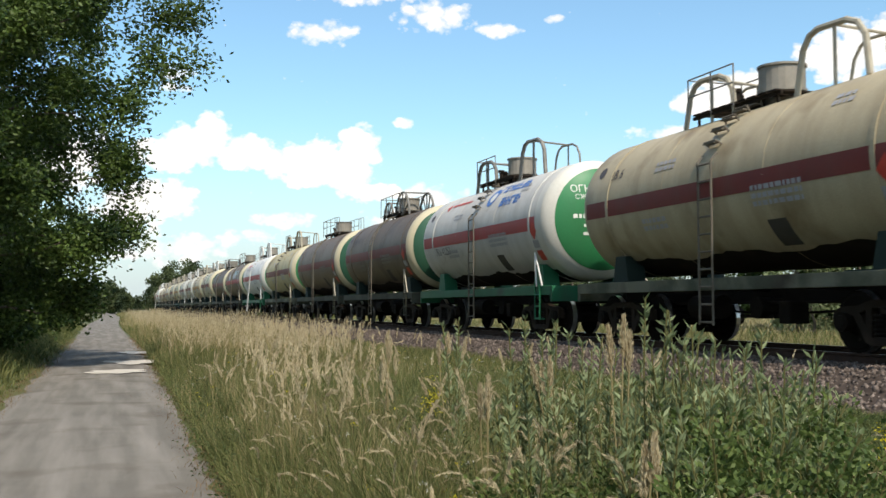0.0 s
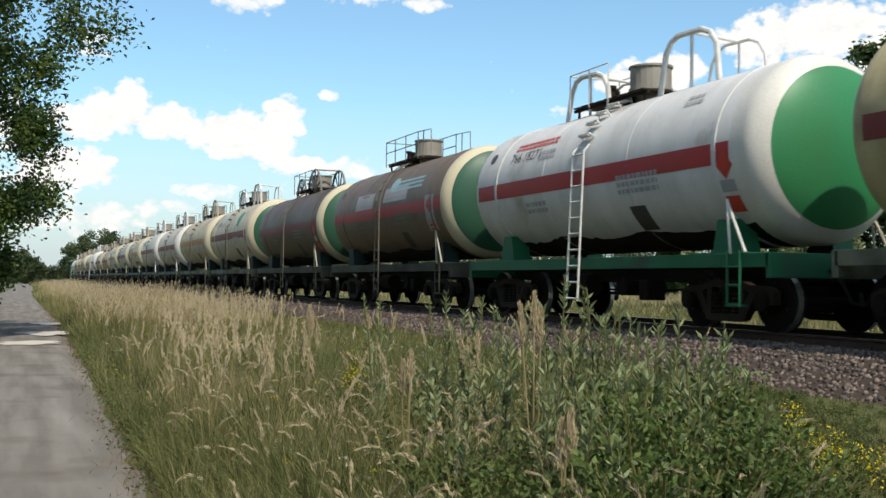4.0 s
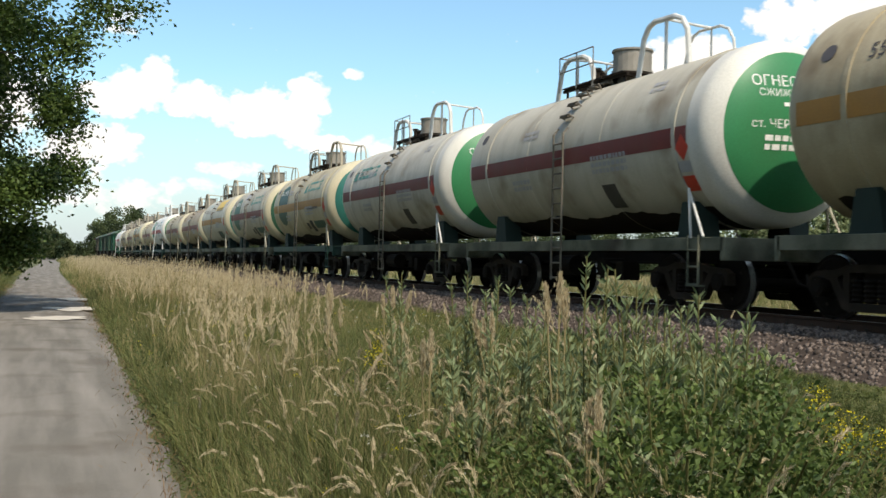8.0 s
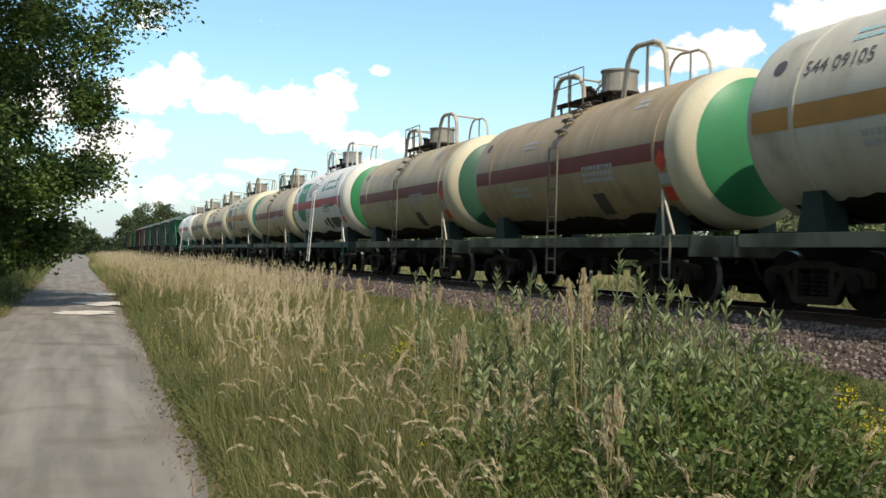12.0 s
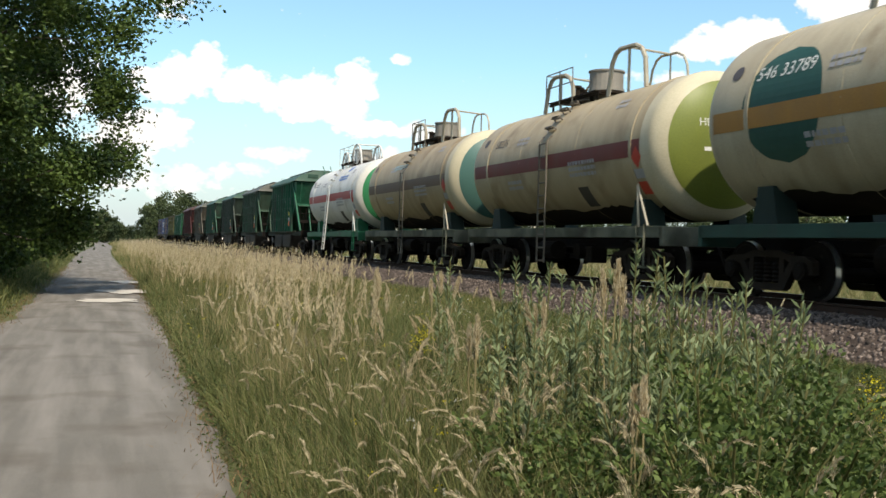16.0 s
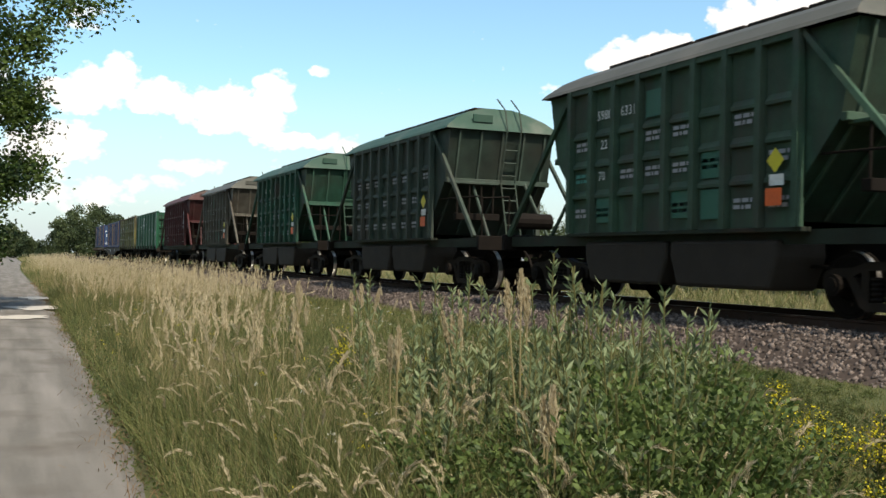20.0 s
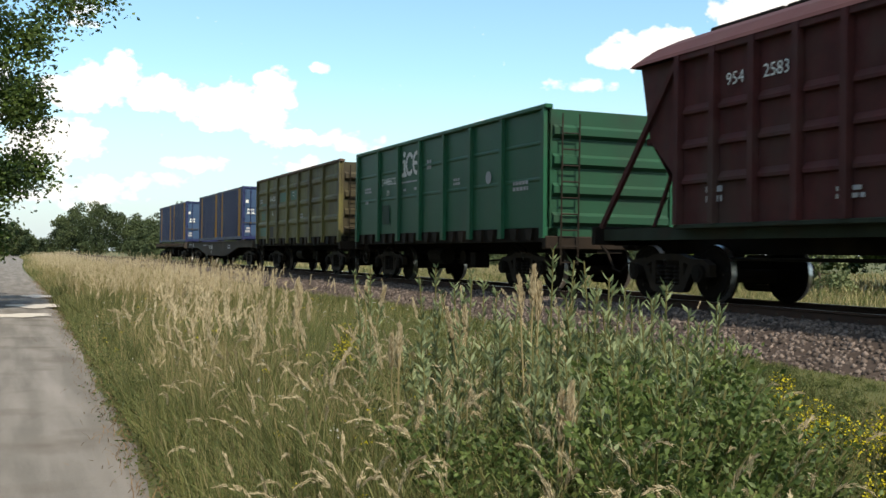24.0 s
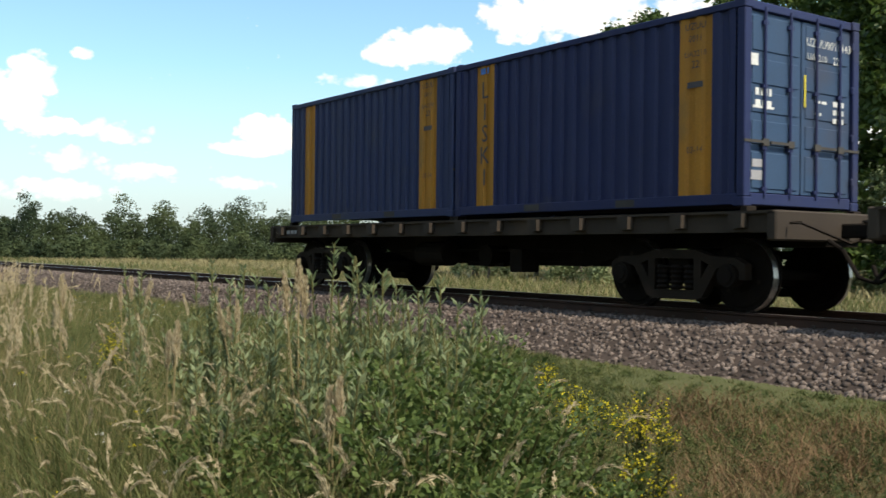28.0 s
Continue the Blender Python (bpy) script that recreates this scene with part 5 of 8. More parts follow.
def build_gondolas():
    green = mat("gondola_green_paint", (0.012, 0.088, 0.042), (0.010, 0.066, 0.034), 0.5, 0, 0.9, 40, 0.05, 0.35, (0.03, 0.07, 0.04), 0.12)
    olive = mat("gondola_olive_paint", (0.140, 0.128, 0.040), (0.095, 0.085, 0.034), 0.6, 0, 0.9, 40, 0.06, 0.85, (0.055, 0.042, 0.024), 0.4)
    rust = mat("rusty_top_rail", (0.09, 0.055, 0.04), (0.12, 0.08, 0.05), 0.7, 0, 2, 40, 0.1, 0.3)
    teal = mat("faded_teal_patch", (0.05, 0.14, 0.105), (0.075, 0.125, 0.075), 0.6, 0, 2, 40, 0.02, 0.5, (0.08, 0.09, 0.04), 0.3)
    deep = mat("dark_green_service_patch", (0.02, 0.045, 0.03), (0.025, 0.06, 0.04), 0.7)
    m = [("=54488622", 0.29, 0, 3.27, 2.80, M_WHITE), ("=20", 0.22, 0, 3.33, 2.48, M_WHITE), ("bar", 0.6, 0.55, 3.5, 1.86, deep),
         ("lines", 1.25, 0.08, 1.55, 2.70, M_GREYMARK), ("lines", 0.25, 0.12, 1.95, 2.48, M_GREYMARK), ("lines", 0.25, 0.12, 1.15, 2.48, M_GREYMARK), ("lines", 0.6, 0.2, 5.1, 2.62, M_GREYMARK), ("lines", 0.25, 0.14, 5.2, 2.25, M_GREYMARK),
         ("lines", 0.3, 0.3, 0.2, 3.05, M_GREYMARK), ("lines", 0.4, 0.2, -1.6, 2.5, M_GREYMARK), ("disc", 0.3, 0.3, -3.4, 2.5, M_GREYMARK), ("lines", 0.7, 0.25, -5.0, 2.2, M_GREYMARK)]
    # the emblem: a dotted upright and two broken rings
    m += [("disc", 0.17, 0.17, 2.02, 3.49, M_WHITE), ("bar", 0.14, 0.42, 2.0, 3.12, M_WHITE), ("bar", 0.34, 0.11, 2.02, 2.92, M_WHITE), ("bar", 0.2, 0.09, 2.06, 3.30, M_WHITE)]
    for yc in (1.62, 1.10):
        for a in range(45, 330, 24):
            m.append(("disc", 0.13, 0.13, yc - 0.24 * math.cos(radians(a)), 3.20 + 0.27 * math.sin(radians(a)), M_WHITE))
    m.append(("bar", 0.34, 0.10, 1.12, 3.20, M_WHITE))
    # end walls and their ribs take a darker tone than the sides
    place(gondola_wagon("bright green gondola wagon with white lettering and number", green, green, False, m, 3.74, mat("darker_green_end_paint", (0.010, 0.062, 0.030), (0.010, 0.045, 0.024), 0.6, 0, 0.9, 40, 0.05, 0.45, (0.02, 0.03, 0.02), 0.25)), 359.25)
    m = [("=56385669", 0.29, 0, 3.34, 2.95, M_WHITE), ("=20", 0.22, 0, 3.38, 2.34, M_WHITE), ("bar", 0.9, 0.36, 4.95, 2.62, teal), ("bar", 1.2, 0.36, 4.95, 1.60, teal), ("bar", 0.7, 0.3, 5.0, 2.25, teal), ("bar", 1.1, 0.36, 1.6, 2.94, teal), ("bar", 0.9, 0.36, 0.0, 2.94, teal), ("lines", 0.5, 0.26, 0.0, 2.95, M_WHITE), ("bar", 0.6, 0.5, 3.5, 1.60, M_DUSTMARK), ("lines", 0.5, 0.2, -1.2, 2.1, M_GREYMARK), ("lines", 0.5, 0.2, 5.4, 2.9, M_GREYMARK)]
    place(gondola_wagon("weathered olive gondola wagon with rusty top rail", olive, rust, True, m, 3.76, mat("darker_olive_end_paint", (0.050, 0.042, 0.020), (0.034, 0.028, 0.016), 0.65, 0, 0.9, 40, 0.06, 0.7, (0.04, 0.03, 0.02), 0.35)), 373.3)


build_gondolas()


# ---- the train: flat wagons and containers ----
DECK = 1.27


def flat_wagon(label, half, base, pockets, fish, colour, marks=()):
    """Container flat wagon with fish-belly sills or stake pockets."""
    w = thing("flat_wagon", label, "flat wagon", "wagons of the goods train")
    for s in (-1, 1):
        bm = bmesh.new()
        if fish:
            out = [(-half, DECK), (half, DECK), (half, DECK - 0.30), (half * 0.62, DECK - 0.32), (half * 0.30, DECK - 0.74), (-half * 0.30, DECK - 0.74), (-half * 0.62, DECK - 0.32), (-half, DECK - 0.30)]
        else:
            out = [(-half, DECK), (half, DECK), (half, DECK - 0.26), (-half, DECK - 0.26)]
        prism(bm, out, s * 1.26, s * 1.34)
        for z in (DECK - 0.03,):
            box(bm, *sorted((s * 1.20, s * 1.40)), -half, half, z, DECK + 0.003)
        bmesh.ops.recalc_face_normals(bm, faces=bm.faces)
        part("side_sill", bm, colour, w)
        for k in range(pockets):
            y = -half + 0.5 + (2 * half - 1.0) * k / max(1, pockets - 1)
            bm = bmesh.new()
            prism(bm, [(y - 0.10, DECK - 0.20), (y - 0.10, DECK - 0.03), (y + 0.10, DECK - 0.03), (y + 0.10, DECK - 0.16), (y + 0.02, DECK - 0.22)], s * 1.342, s * 1.47)
            bmesh.ops.recalc_face_normals(bm, faces=bm.faces)
            part("stake_pocket", bm, colour, w)
    bm = bmesh.new()
    box(bm, -1.26, 1.26, -half, half, DECK - 0.06, DECK - 0.006)
    part("deck", bm, M_DARK, w)
    bm = bmesh.new()
    out = [(-half, DECK - 0.07), (half, DECK - 0.07), (half, DECK - 0.42), (half * 0.55, DECK - 0.45), (half * 0.36, DECK - 0.74), (-half * 0.36, DECK - 0.74), (-half * 0.55, DECK - 0.45), (-half, DECK - 0.42)]
    prism(bm, out, -0.35, 0.35)
    bmesh.ops.recalc_face_normals(bm, faces=bm.faces)
    part("centre_sill", bm, M_BLACK, w)
    for k in range(7):
        y = -half * 0.9 + half * 1.8 * k / 6
        bm = bmesh.new()
        box(bm, -1.26, 1.26, y - 0.06, y + 0.06, DECK - 0.24, DECK - 0.065)
        part("cross_beam", bm, M_BLACK, w)
    for e in (-1, 1):
        bm = bmesh.new()
        box(bm, -1.40, 1.40, e * half - 0.05, e * half + 0.09, DECK - 0.36, DECK + 0.005, 0.02)
        part("end_beam", bm, colour, w)
        bm = bmesh.new()
        tube(bm, [(-1.2, e * (half + 0.1), DECK - 0.15), (-1.2, e * (half + 0.25), DECK - 0.15), (-0.3, e * (half + 0.3), DECK - 0.38), (0.6, e * (half + 0.25), DECK - 0.2)], 0.02, 5)
        part("uncoupling_lever", bm, M_DARK, w)
        coupler(w, e * half, e)
        bogie(w, e * base / 2)
    for y in (-6.089, -0.061, 0.061, 6.089):
        for s in (-1, 1):
            bm = bmesh.new()
            box(bm, *sorted((s * 1.04, s * 1.22)), y - 0.055, y + 0.055, DECK - 0.008, DECK + 0.076, 0.008)
            part("twist_lock_seat", bm, M_DARK, w)
    brakes(w)
    for shape, sw, sh, y, z, m in marks:
        mark("lettering" if shape[0] in "=l" or shape == "blocks" else "painted_patch", shape, sw, sh, on_side(-1.352, y, z), m, w)
    return w


def container(label, blue, doors, gold, words_side, words_end):
    """Twenty-foot box: corrugated sides and roof, corner posts, castings and doors with lock rods at the front end."""
    c = thing("shipping_container", label, "container", "containers on the flat wagons")
    hl, hw, h = 3.029, 1.219, 2.591
    for s in (-1, 1):
        bm = bmesh.new()
        pitch, y, rows = 0.27, -hl + 0.16, []
        xs = []
        while y < hl - 0.16:
            for dy, d in ((0.0, 0.0), (0.10, 0.0), (0.135, -0.04), (0.235, -0.04)):
                if y + dy < hl - 0.12:
                    xs.append((y + dy, d))
            y += pitch
        cols = [[bm.verts.new((s * (hw - 0.02 + d), yy, z)) for z in (0.16, h - 0.11)] for yy, d in xs]
        for a, b in zip(cols, cols[1:]):
            f = bm.faces.new((a[0], b[0], b[1], a[1]))
            ym = (a[0].co.y + b[0].co.y) / 2
            f.material_index = 1 if (-hl + 0.58 < ym < -hl + 1.02 or hl - 1.02 < ym < hl - 0.58) else 0
        bmesh.ops.recalc_face_normals(bm, faces=bm.faces)
        part("side_wall", bm, [blue, gold], c)
        for z0, z1, name in ((0.0, 0.16, "bottom_rail"), (h - 0.11, h, "top_rail")):
            bm = bmesh.new()
            box(bm, *sorted((s * (hw - 0.07), s * hw)), -hl + 0.1, hl - 0.1, z0 + (0.02 if z0 == 0 else 0), z1 - (0.02 if z0 else 0), 0.008)
            part(name, bm, blue, c)
        for q in (-1.0, 1.0):
            bm = bmesh.new()
            box(bm, s * hw - 0.003, s * hw + 0.003, q - 0.18, q + 0.18, 0.04, 0.14)
            part("fork_pocket", bm, M_DUSTMARK, c)
        for e in (-1, 1):
            bm = bmesh.new()
            box(bm, *sorted((s * (hw - 0.13), s * hw)), *sorted((e * (hl - 0.13), e * hl)), 0.118, h - 0.118, 0.012)
            part("corner_post", bm, blue, c)
            for z in (0.0, h - 0.118):
                bm = bmesh.new()
                box(bm, *sorted((s * (hw - 0.162), s * (hw + 0.003))), *sorted((e * (hl - 0.178), e * (hl + 0.003))), z, z + 0.118, 0.012)
                part("corner_casting", bm, blue, c)
    bm = bmesh.new()
    box(bm, -hw + 0.05, hw - 0.05, -hl + 0.05, hl - 0.05, 0.10, 0.15)
    part("floor", bm, M_DARK, c)
    bm = bmesh.new()
    rows = []
    y, k = -hl + 0.05, 0
    while y < hl:
        rows.append([bm.verts.new((x, y, h - 0.03 - (0.02 if k % 4 < 2 else 0))) for x in (-hw + 0.03, hw - 0.03)])
        y, k = y + 0.07, k + 1
    for a, b in zip(rows, rows[1:]):
        bm.faces.new((a[0], a[1], b[1], b[0]))
    part("roof", bm, blue, c)
    bm = bmesh.new()
    cols = []
    for k in range(41):
        x = -hw + 0.12 + (2 * hw - 0.24) * k / 40
        cols.append([bm.verts.new((x, hl - 0.03 - (0.04 if k % 4 > 1 else 0), z)) for z in (0.14, h - 0.10)])
    for a, b in zip(cols, cols[1:]):
        bm.faces.new((a[0], b[0], b[1], a[1]))
    part("end_wall", bm, blue, c)
    for z0, z1, name in ((0.02, 0.17, "door_sill"), (h - 0.12, h - 0.01, "door_header")):
        bm = bmesh.new()
        box(bm, -hw + 0.16, hw - 0.16, -hl + 0.02, -hl + 0.12, z0, z1, 0.01)
        part(name, bm, blue, c)
    for s in (-1, 1):
        bm = bmesh.new()
        a, b = sorted((s * 0.012, s * (hw - 0.135)))
        box(bm, a, b, -hl + 0.06, -hl + 0.10, 0.18, h - 0.13, 0.006)
        door = part("door", bm, doors, c)
        zz = [0.18, 0.74, 1.14, 1.50, 1.92, h - 0.13]
        for z0, z1 in zip(zz, zz[1:]):
            bm = bmesh.new()
            box(bm, a + 0.07, b - 0.07, -hl + 0.046, -hl + 0.064, z0 + 0.05, z1 - 0.05, 0.008)
            part("door_panel", bm, doors, door)
        for x in (s * 0.28, s * 0.80):
            bm = bmesh.new()
            tube(bm, [(x, -hl + 0.015, 0.12), (x, -hl + 0.015, h - 0.07)], 0.02, 8)
            for z in (0.2, 0.72, 1.5, 2.3):
                box(bm, x - 0.05, x + 0.05, -hl + 0.005, -hl + 0.05, z, z + 0.05)
            part("lock_rod", bm, blue, door)
            bm = bmesh.new()
            box(bm, *sorted((x, x + s * 0.42)), -hl - 0.01, -hl + 0.012, 0.80, 0.835)
            box(bm, x - 0.06, x + 0.06, -hl - 0.012, -hl + 0.02, 0.77, 0.86)
            part("door_handle", bm, M_DUSTMARK, door)
        for z in (0.35, 0.95, 1.6, 2.2):
            bm = bmesh.new()
            box(bm, *sorted((s * (hw - 0.15), s * (hw - 0.04))), -hl + 0.0, -hl + 0.05, z, z + 0.10, 0.01)
            part("hinge", bm, blue, door)
    for shape, sw, sh, x, z, m in words_end:
        mark("lettering" if shape[0] in "=l" or shape == "blocks" else "sticker", shape, sw, sh, on_front(x, -hl + 0.040 if abs(x) < 3 else 0, z), m, c)
    for shape, sw, sh, y, z, m in words_side:
        mark("lettering", shape, sw, sh, on_side(-hw + 0.012, y, z), m, c)
    return c


def build_flats():
    steel = mat("flat_wagon_brown_steel", (0.050, 0.040, 0.032), (0.033, 0.027, 0.022), 0.75, 0, 1.3, 40, 0.15, 0.4, (0.075, 0.055, 0.04), 0.3, shine=0.15)
    blue = mat("container_blue_paint", (0.018, 0.026, 0.085), (0.013, 0.019, 0.066), 0.5, 0, 0.8, 40, 0.04, 0.3, (0.04, 0.04, 0.07), 0.1)
    pale = mat("container_faded_blue_paint", (0.026, 0.038, 0.098), (0.018, 0.028, 0.078), 0.55, 0, 0.8, 40, 0.04, 0.35, (0.05, 0.055, 0.08), 0.15)
    faded = mat("container_faded_door_paint", (0.036, 0.072, 0.135), (0.028, 0.056, 0.11), 0.55, 0, 0.8, 40, 0.04, 0.35, (0.05, 0.055, 0.08), 0.15)
    gold = mat("container_yellow_band", (0.46, 0.20, 0.022), (0.37, 0.16, 0.02), 0.55, 0, 1.2, 40, 0.04, 0.35, (0.2, 0.13, 0.05), 0.15)
    front_marks = [("=94639606", 0.30, 0, 1.4, DECK - 0.30, M_WHITE), ("=22", 0.16, 0, 1.2, DECK - 0.55, M_WHITE), ("lines", 1.2, 0.09, 3.2, DECK - 0.2, M_GREYMARK), ("lines", 0.7, 0.25, -3.6, DECK - 0.3, M_GREYMARK), ("bar", 0.3, 0.2, 7.2, DECK - 0.16, M_GREYMARK), ("lines", 0.9, 0.14, 8.3, DECK - 0.16, M_GREYMARK)]
    f1 = flat_wagon("long fish-belly container flat wagon, brown and grimy", 9.2, 14.4, 0, True, steel, front_marks)
    place(f1, 390.2)
    f2 = flat_wagon("short container flat wagon with stake pockets", 6.65, 9.72, 14, False, steel, [("lines", 1.0, 0.12, 6.0, DECK - 0.16, M_GREYMARK)])
    place(f2, 407.35)

    def ends(a, b):
        return [("=" + a, 0.16, 0, 0.30, 2.2, M_WHITE), ("=" + b, 0.16, 0, 0.80, 2.2, M_WHITE), ("=UA2210", 0.13, 0, 0.32, 2.01, M_WHITE), ("=22", 0.15, 0, 0.74, 2.01, M_WHITE), ("bar", 0.14, 0.15, -0.98, 1.85, M_WHITE), ("lines", 0.32, 0.3, -0.80, 1.35, M_WHITE), ("bar", 0.42, 0.03, -0.80, 1.26, M_WHITE),
                ("lines", 0.26, 0.06, 0.40, 1.42, M_WHITE), ("lines", 0.15, 0.06, 0.34, 1.26, M_WHITE), ("lines", 0.28, 0.34, 0.82, 1.3, M_WHITE), ("bar", 0.035, 0.42, 0.06, 1.55, M_YELLOW), ("bar", 0.26, 0.12, -0.93, 0.40, M_GREYMARK), ("bar", 0.22, 0.1, -0.9, 0.55, M_GREYMARK)]
    hl = 3.029
    near = [("=UZUU", 0.13, 0, -hl + 0.80, 2.36, M_INK), ("=0011", 0.12, 0, -hl + 0.80, 2.2, M_INK), ("=UA2210", 0.11, 0, -hl + 0.80, 2.0, M_INK), ("=22", 0.14, 0, -hl + 0.80, 1.86, M_INK), ("bar", 0.26, 0.08, -hl + 0.80, 1.6, M_INK), ("=03-14", 0.12, 0, -hl + 0.80, 0.75, M_INK)]
    far = [("=" + "LISKI"[k], 0.40, 0, hl - 0.80, 2.06 - 0.36 * k, M_INK) for k in range(5)] + [("lines", 0.24, 0.16, hl - 0.80, 2.36, M_BLUEMARK)]
    for f, u in ((f1, 390.2), (f2, 407.35)):
        for s in (-1, 1):
            front = s < 0
            c = container("blue corrugated container with yellow bands, doors facing forward" if front else "blue corrugated container with yellow bands, behind another on its wagon", pale if u > 400 and not front else blue, faded, gold, near + (far if front else []), ends("UZUU", "0011343" if u > 400 else "0036762"))
            c.matrix_basis = Matrix()
            TRAIN.append((c, u + s * 3.06))
            c["lift"] = DECK + 0.075


build_flats()


# ---- ground, path and track ----
def smooth(a, b, v):
    t = min(1.0, max(0.0, (v - a) / (b - a)))
    return t * t * (3 - 2 * t)


def path_mid(y):
    return -0.55 + 0.006 * y + 0.25 * math.sin(y * 0.05)


def ground_height(x, y):
    n = noise.noise(Vector((x * 0.35, y * 0.35, 0.0)))
    far = smooth(60, 400, math.hypot(x, y))
    z = 0.05 + 0.05 * n
    d = abs(x - path_mid(y))
    z = z + (0.0 - z) * (1 - smooth(1.2, 2.0, d))
    side = smooth(1.5, 4.0, x)
    z += -0.12 * side * (1 - smooth(5.5, 8.6, x)) + 0.18 * smooth(5.5, 8.6, x)
    if x < -2.2:
        z += 0.10 * smooth(-2.2, -3.5, x)
    z += 0.35 * far * smooth(20, 60, x)
    return z


def build_ground():
    def spread(lo, hi, fine_lo, fine_hi, step):
        v = list(np.arange(fine_lo, fine_hi, step))
        d, p = step, fine_hi
        while p < hi:
            v.append(p)
            d *= 1.35
            p += d
        v.append(hi)
        d, p = step, fine_lo - step
        while p > lo:
            v.insert(0, p)
            d *= 1.35
            p -= d
        v.insert(0, lo)
        return v
    xs, ys = spread(-2500, 2500, -8, 18, 0.3), spread(-2500, 3000, 0, 45, 0.5)
    v = [(x, y, ground_height(x, y)) for y in ys for x in xs]
    nx = len(xs)
    f = [(j * nx + i, j * nx + i + 1, (j + 1) * nx + i + 1, (j + 1) * nx + i) for j in range(len(ys) - 1) for i in range(nx - 1)]
    me = bpy.data.meshes.new("ground")
    me.from_pydata(v, [], f)
    me.polygons.foreach_set("use_smooth", [True] * len(f))
    k = mat("meadow_soil_and_grass", (0.055, 0.072, 0.022), (0.120, 0.102, 0.048), 0.9, 0, 0.35, 14, 0.8)
    me.materials.append(k)
    tagged(new("ground", me), "flat meadow ground with green and straw-coloured grass", "ground", kind="structure")
    # asphalt path
    v, f, ys2 = [], [], []
    y = -6.0
    while y < 330:
        ys2.append(y)
        y += 0.35 if y < 40 else 2.0
    rng = random.Random(5)
    for y in ys2:
        wl = 1.42 + 0.22 * noise.noise(Vector((3.1, y * 0.6, 0))) + 0.05 * noise.noise(Vector((3.1, y * 3.1, 0)))
        wr = 1.44 + 0.20 * noise.noise(Vector((9.1, y * 0.6, 0))) + 0.12 * noise.noise(Vector((9.1, y * 2.1, 0)))
        for k in range(9):
            a = k / 8
            x = path_mid(y) - wl + (wl + wr) * a
            crown = 0.03 * (1 - (2 * a - 1) ** 2)
            edge = -0.05 if k in (0, 8) else 0.0
            v.append((x, y, 0.035 + crown + edge + 0.008 * noise.noise(Vector((x * 1.5, y * 1.5, 2)))))
    for j in range(len(ys2) - 1):
        for i in range(8):
            q = j * 9 + i
            f.append((q, q + 1, q + 10, q + 9))
    me = bpy.data.meshes.new("path")
    me.from_pydata(v, [], f)
    me.polygons.foreach_set("use_smooth", [True] * len(f))
    me.materials.append(asphalt())
    tagged(new("path", me), "old grey asphalt path, dusty, with crumbled edges and cracks", "path", kind="structure")
    # pale sand patches lying on the asphalt
    for px, py, sx, sy, sd in ((0.15, 25.6, 0.80, 0.75, 1), (0.75, 29.8, 0.62, 1.0, 2), (0.9, 36, 0.5, 1.0, 3)):
        bm = bmesh.new()
        ring = []
        for k in range(22):
            a = 2 * math.pi * k / 22
            q = 1 + 0.75 * noise.noise(Vector((math.cos(a) * 2.2, math.sin(a) * 1.4, sd * 3.3)))
            ring.append(bm.verts.new((px + sx * q * math.cos(a), py + sy * q * math.sin(a), 0.078)))
        mid = bm.verts.new((px, py, 0.086))
        for k in range(22):
            bm.faces.new((mid, ring[k], ring[(k + 1) % 22]))
        ob = part("sand_patch", bm, mat("pale_dry_sand", (0.50, 0.46, 0.41), (0.40, 0.36, 0.31), 0.9, 0, 3, 60, 0.2), None)
        tagged(ob, "patch of pale dry sand on the asphalt", "sand", kind="structure")


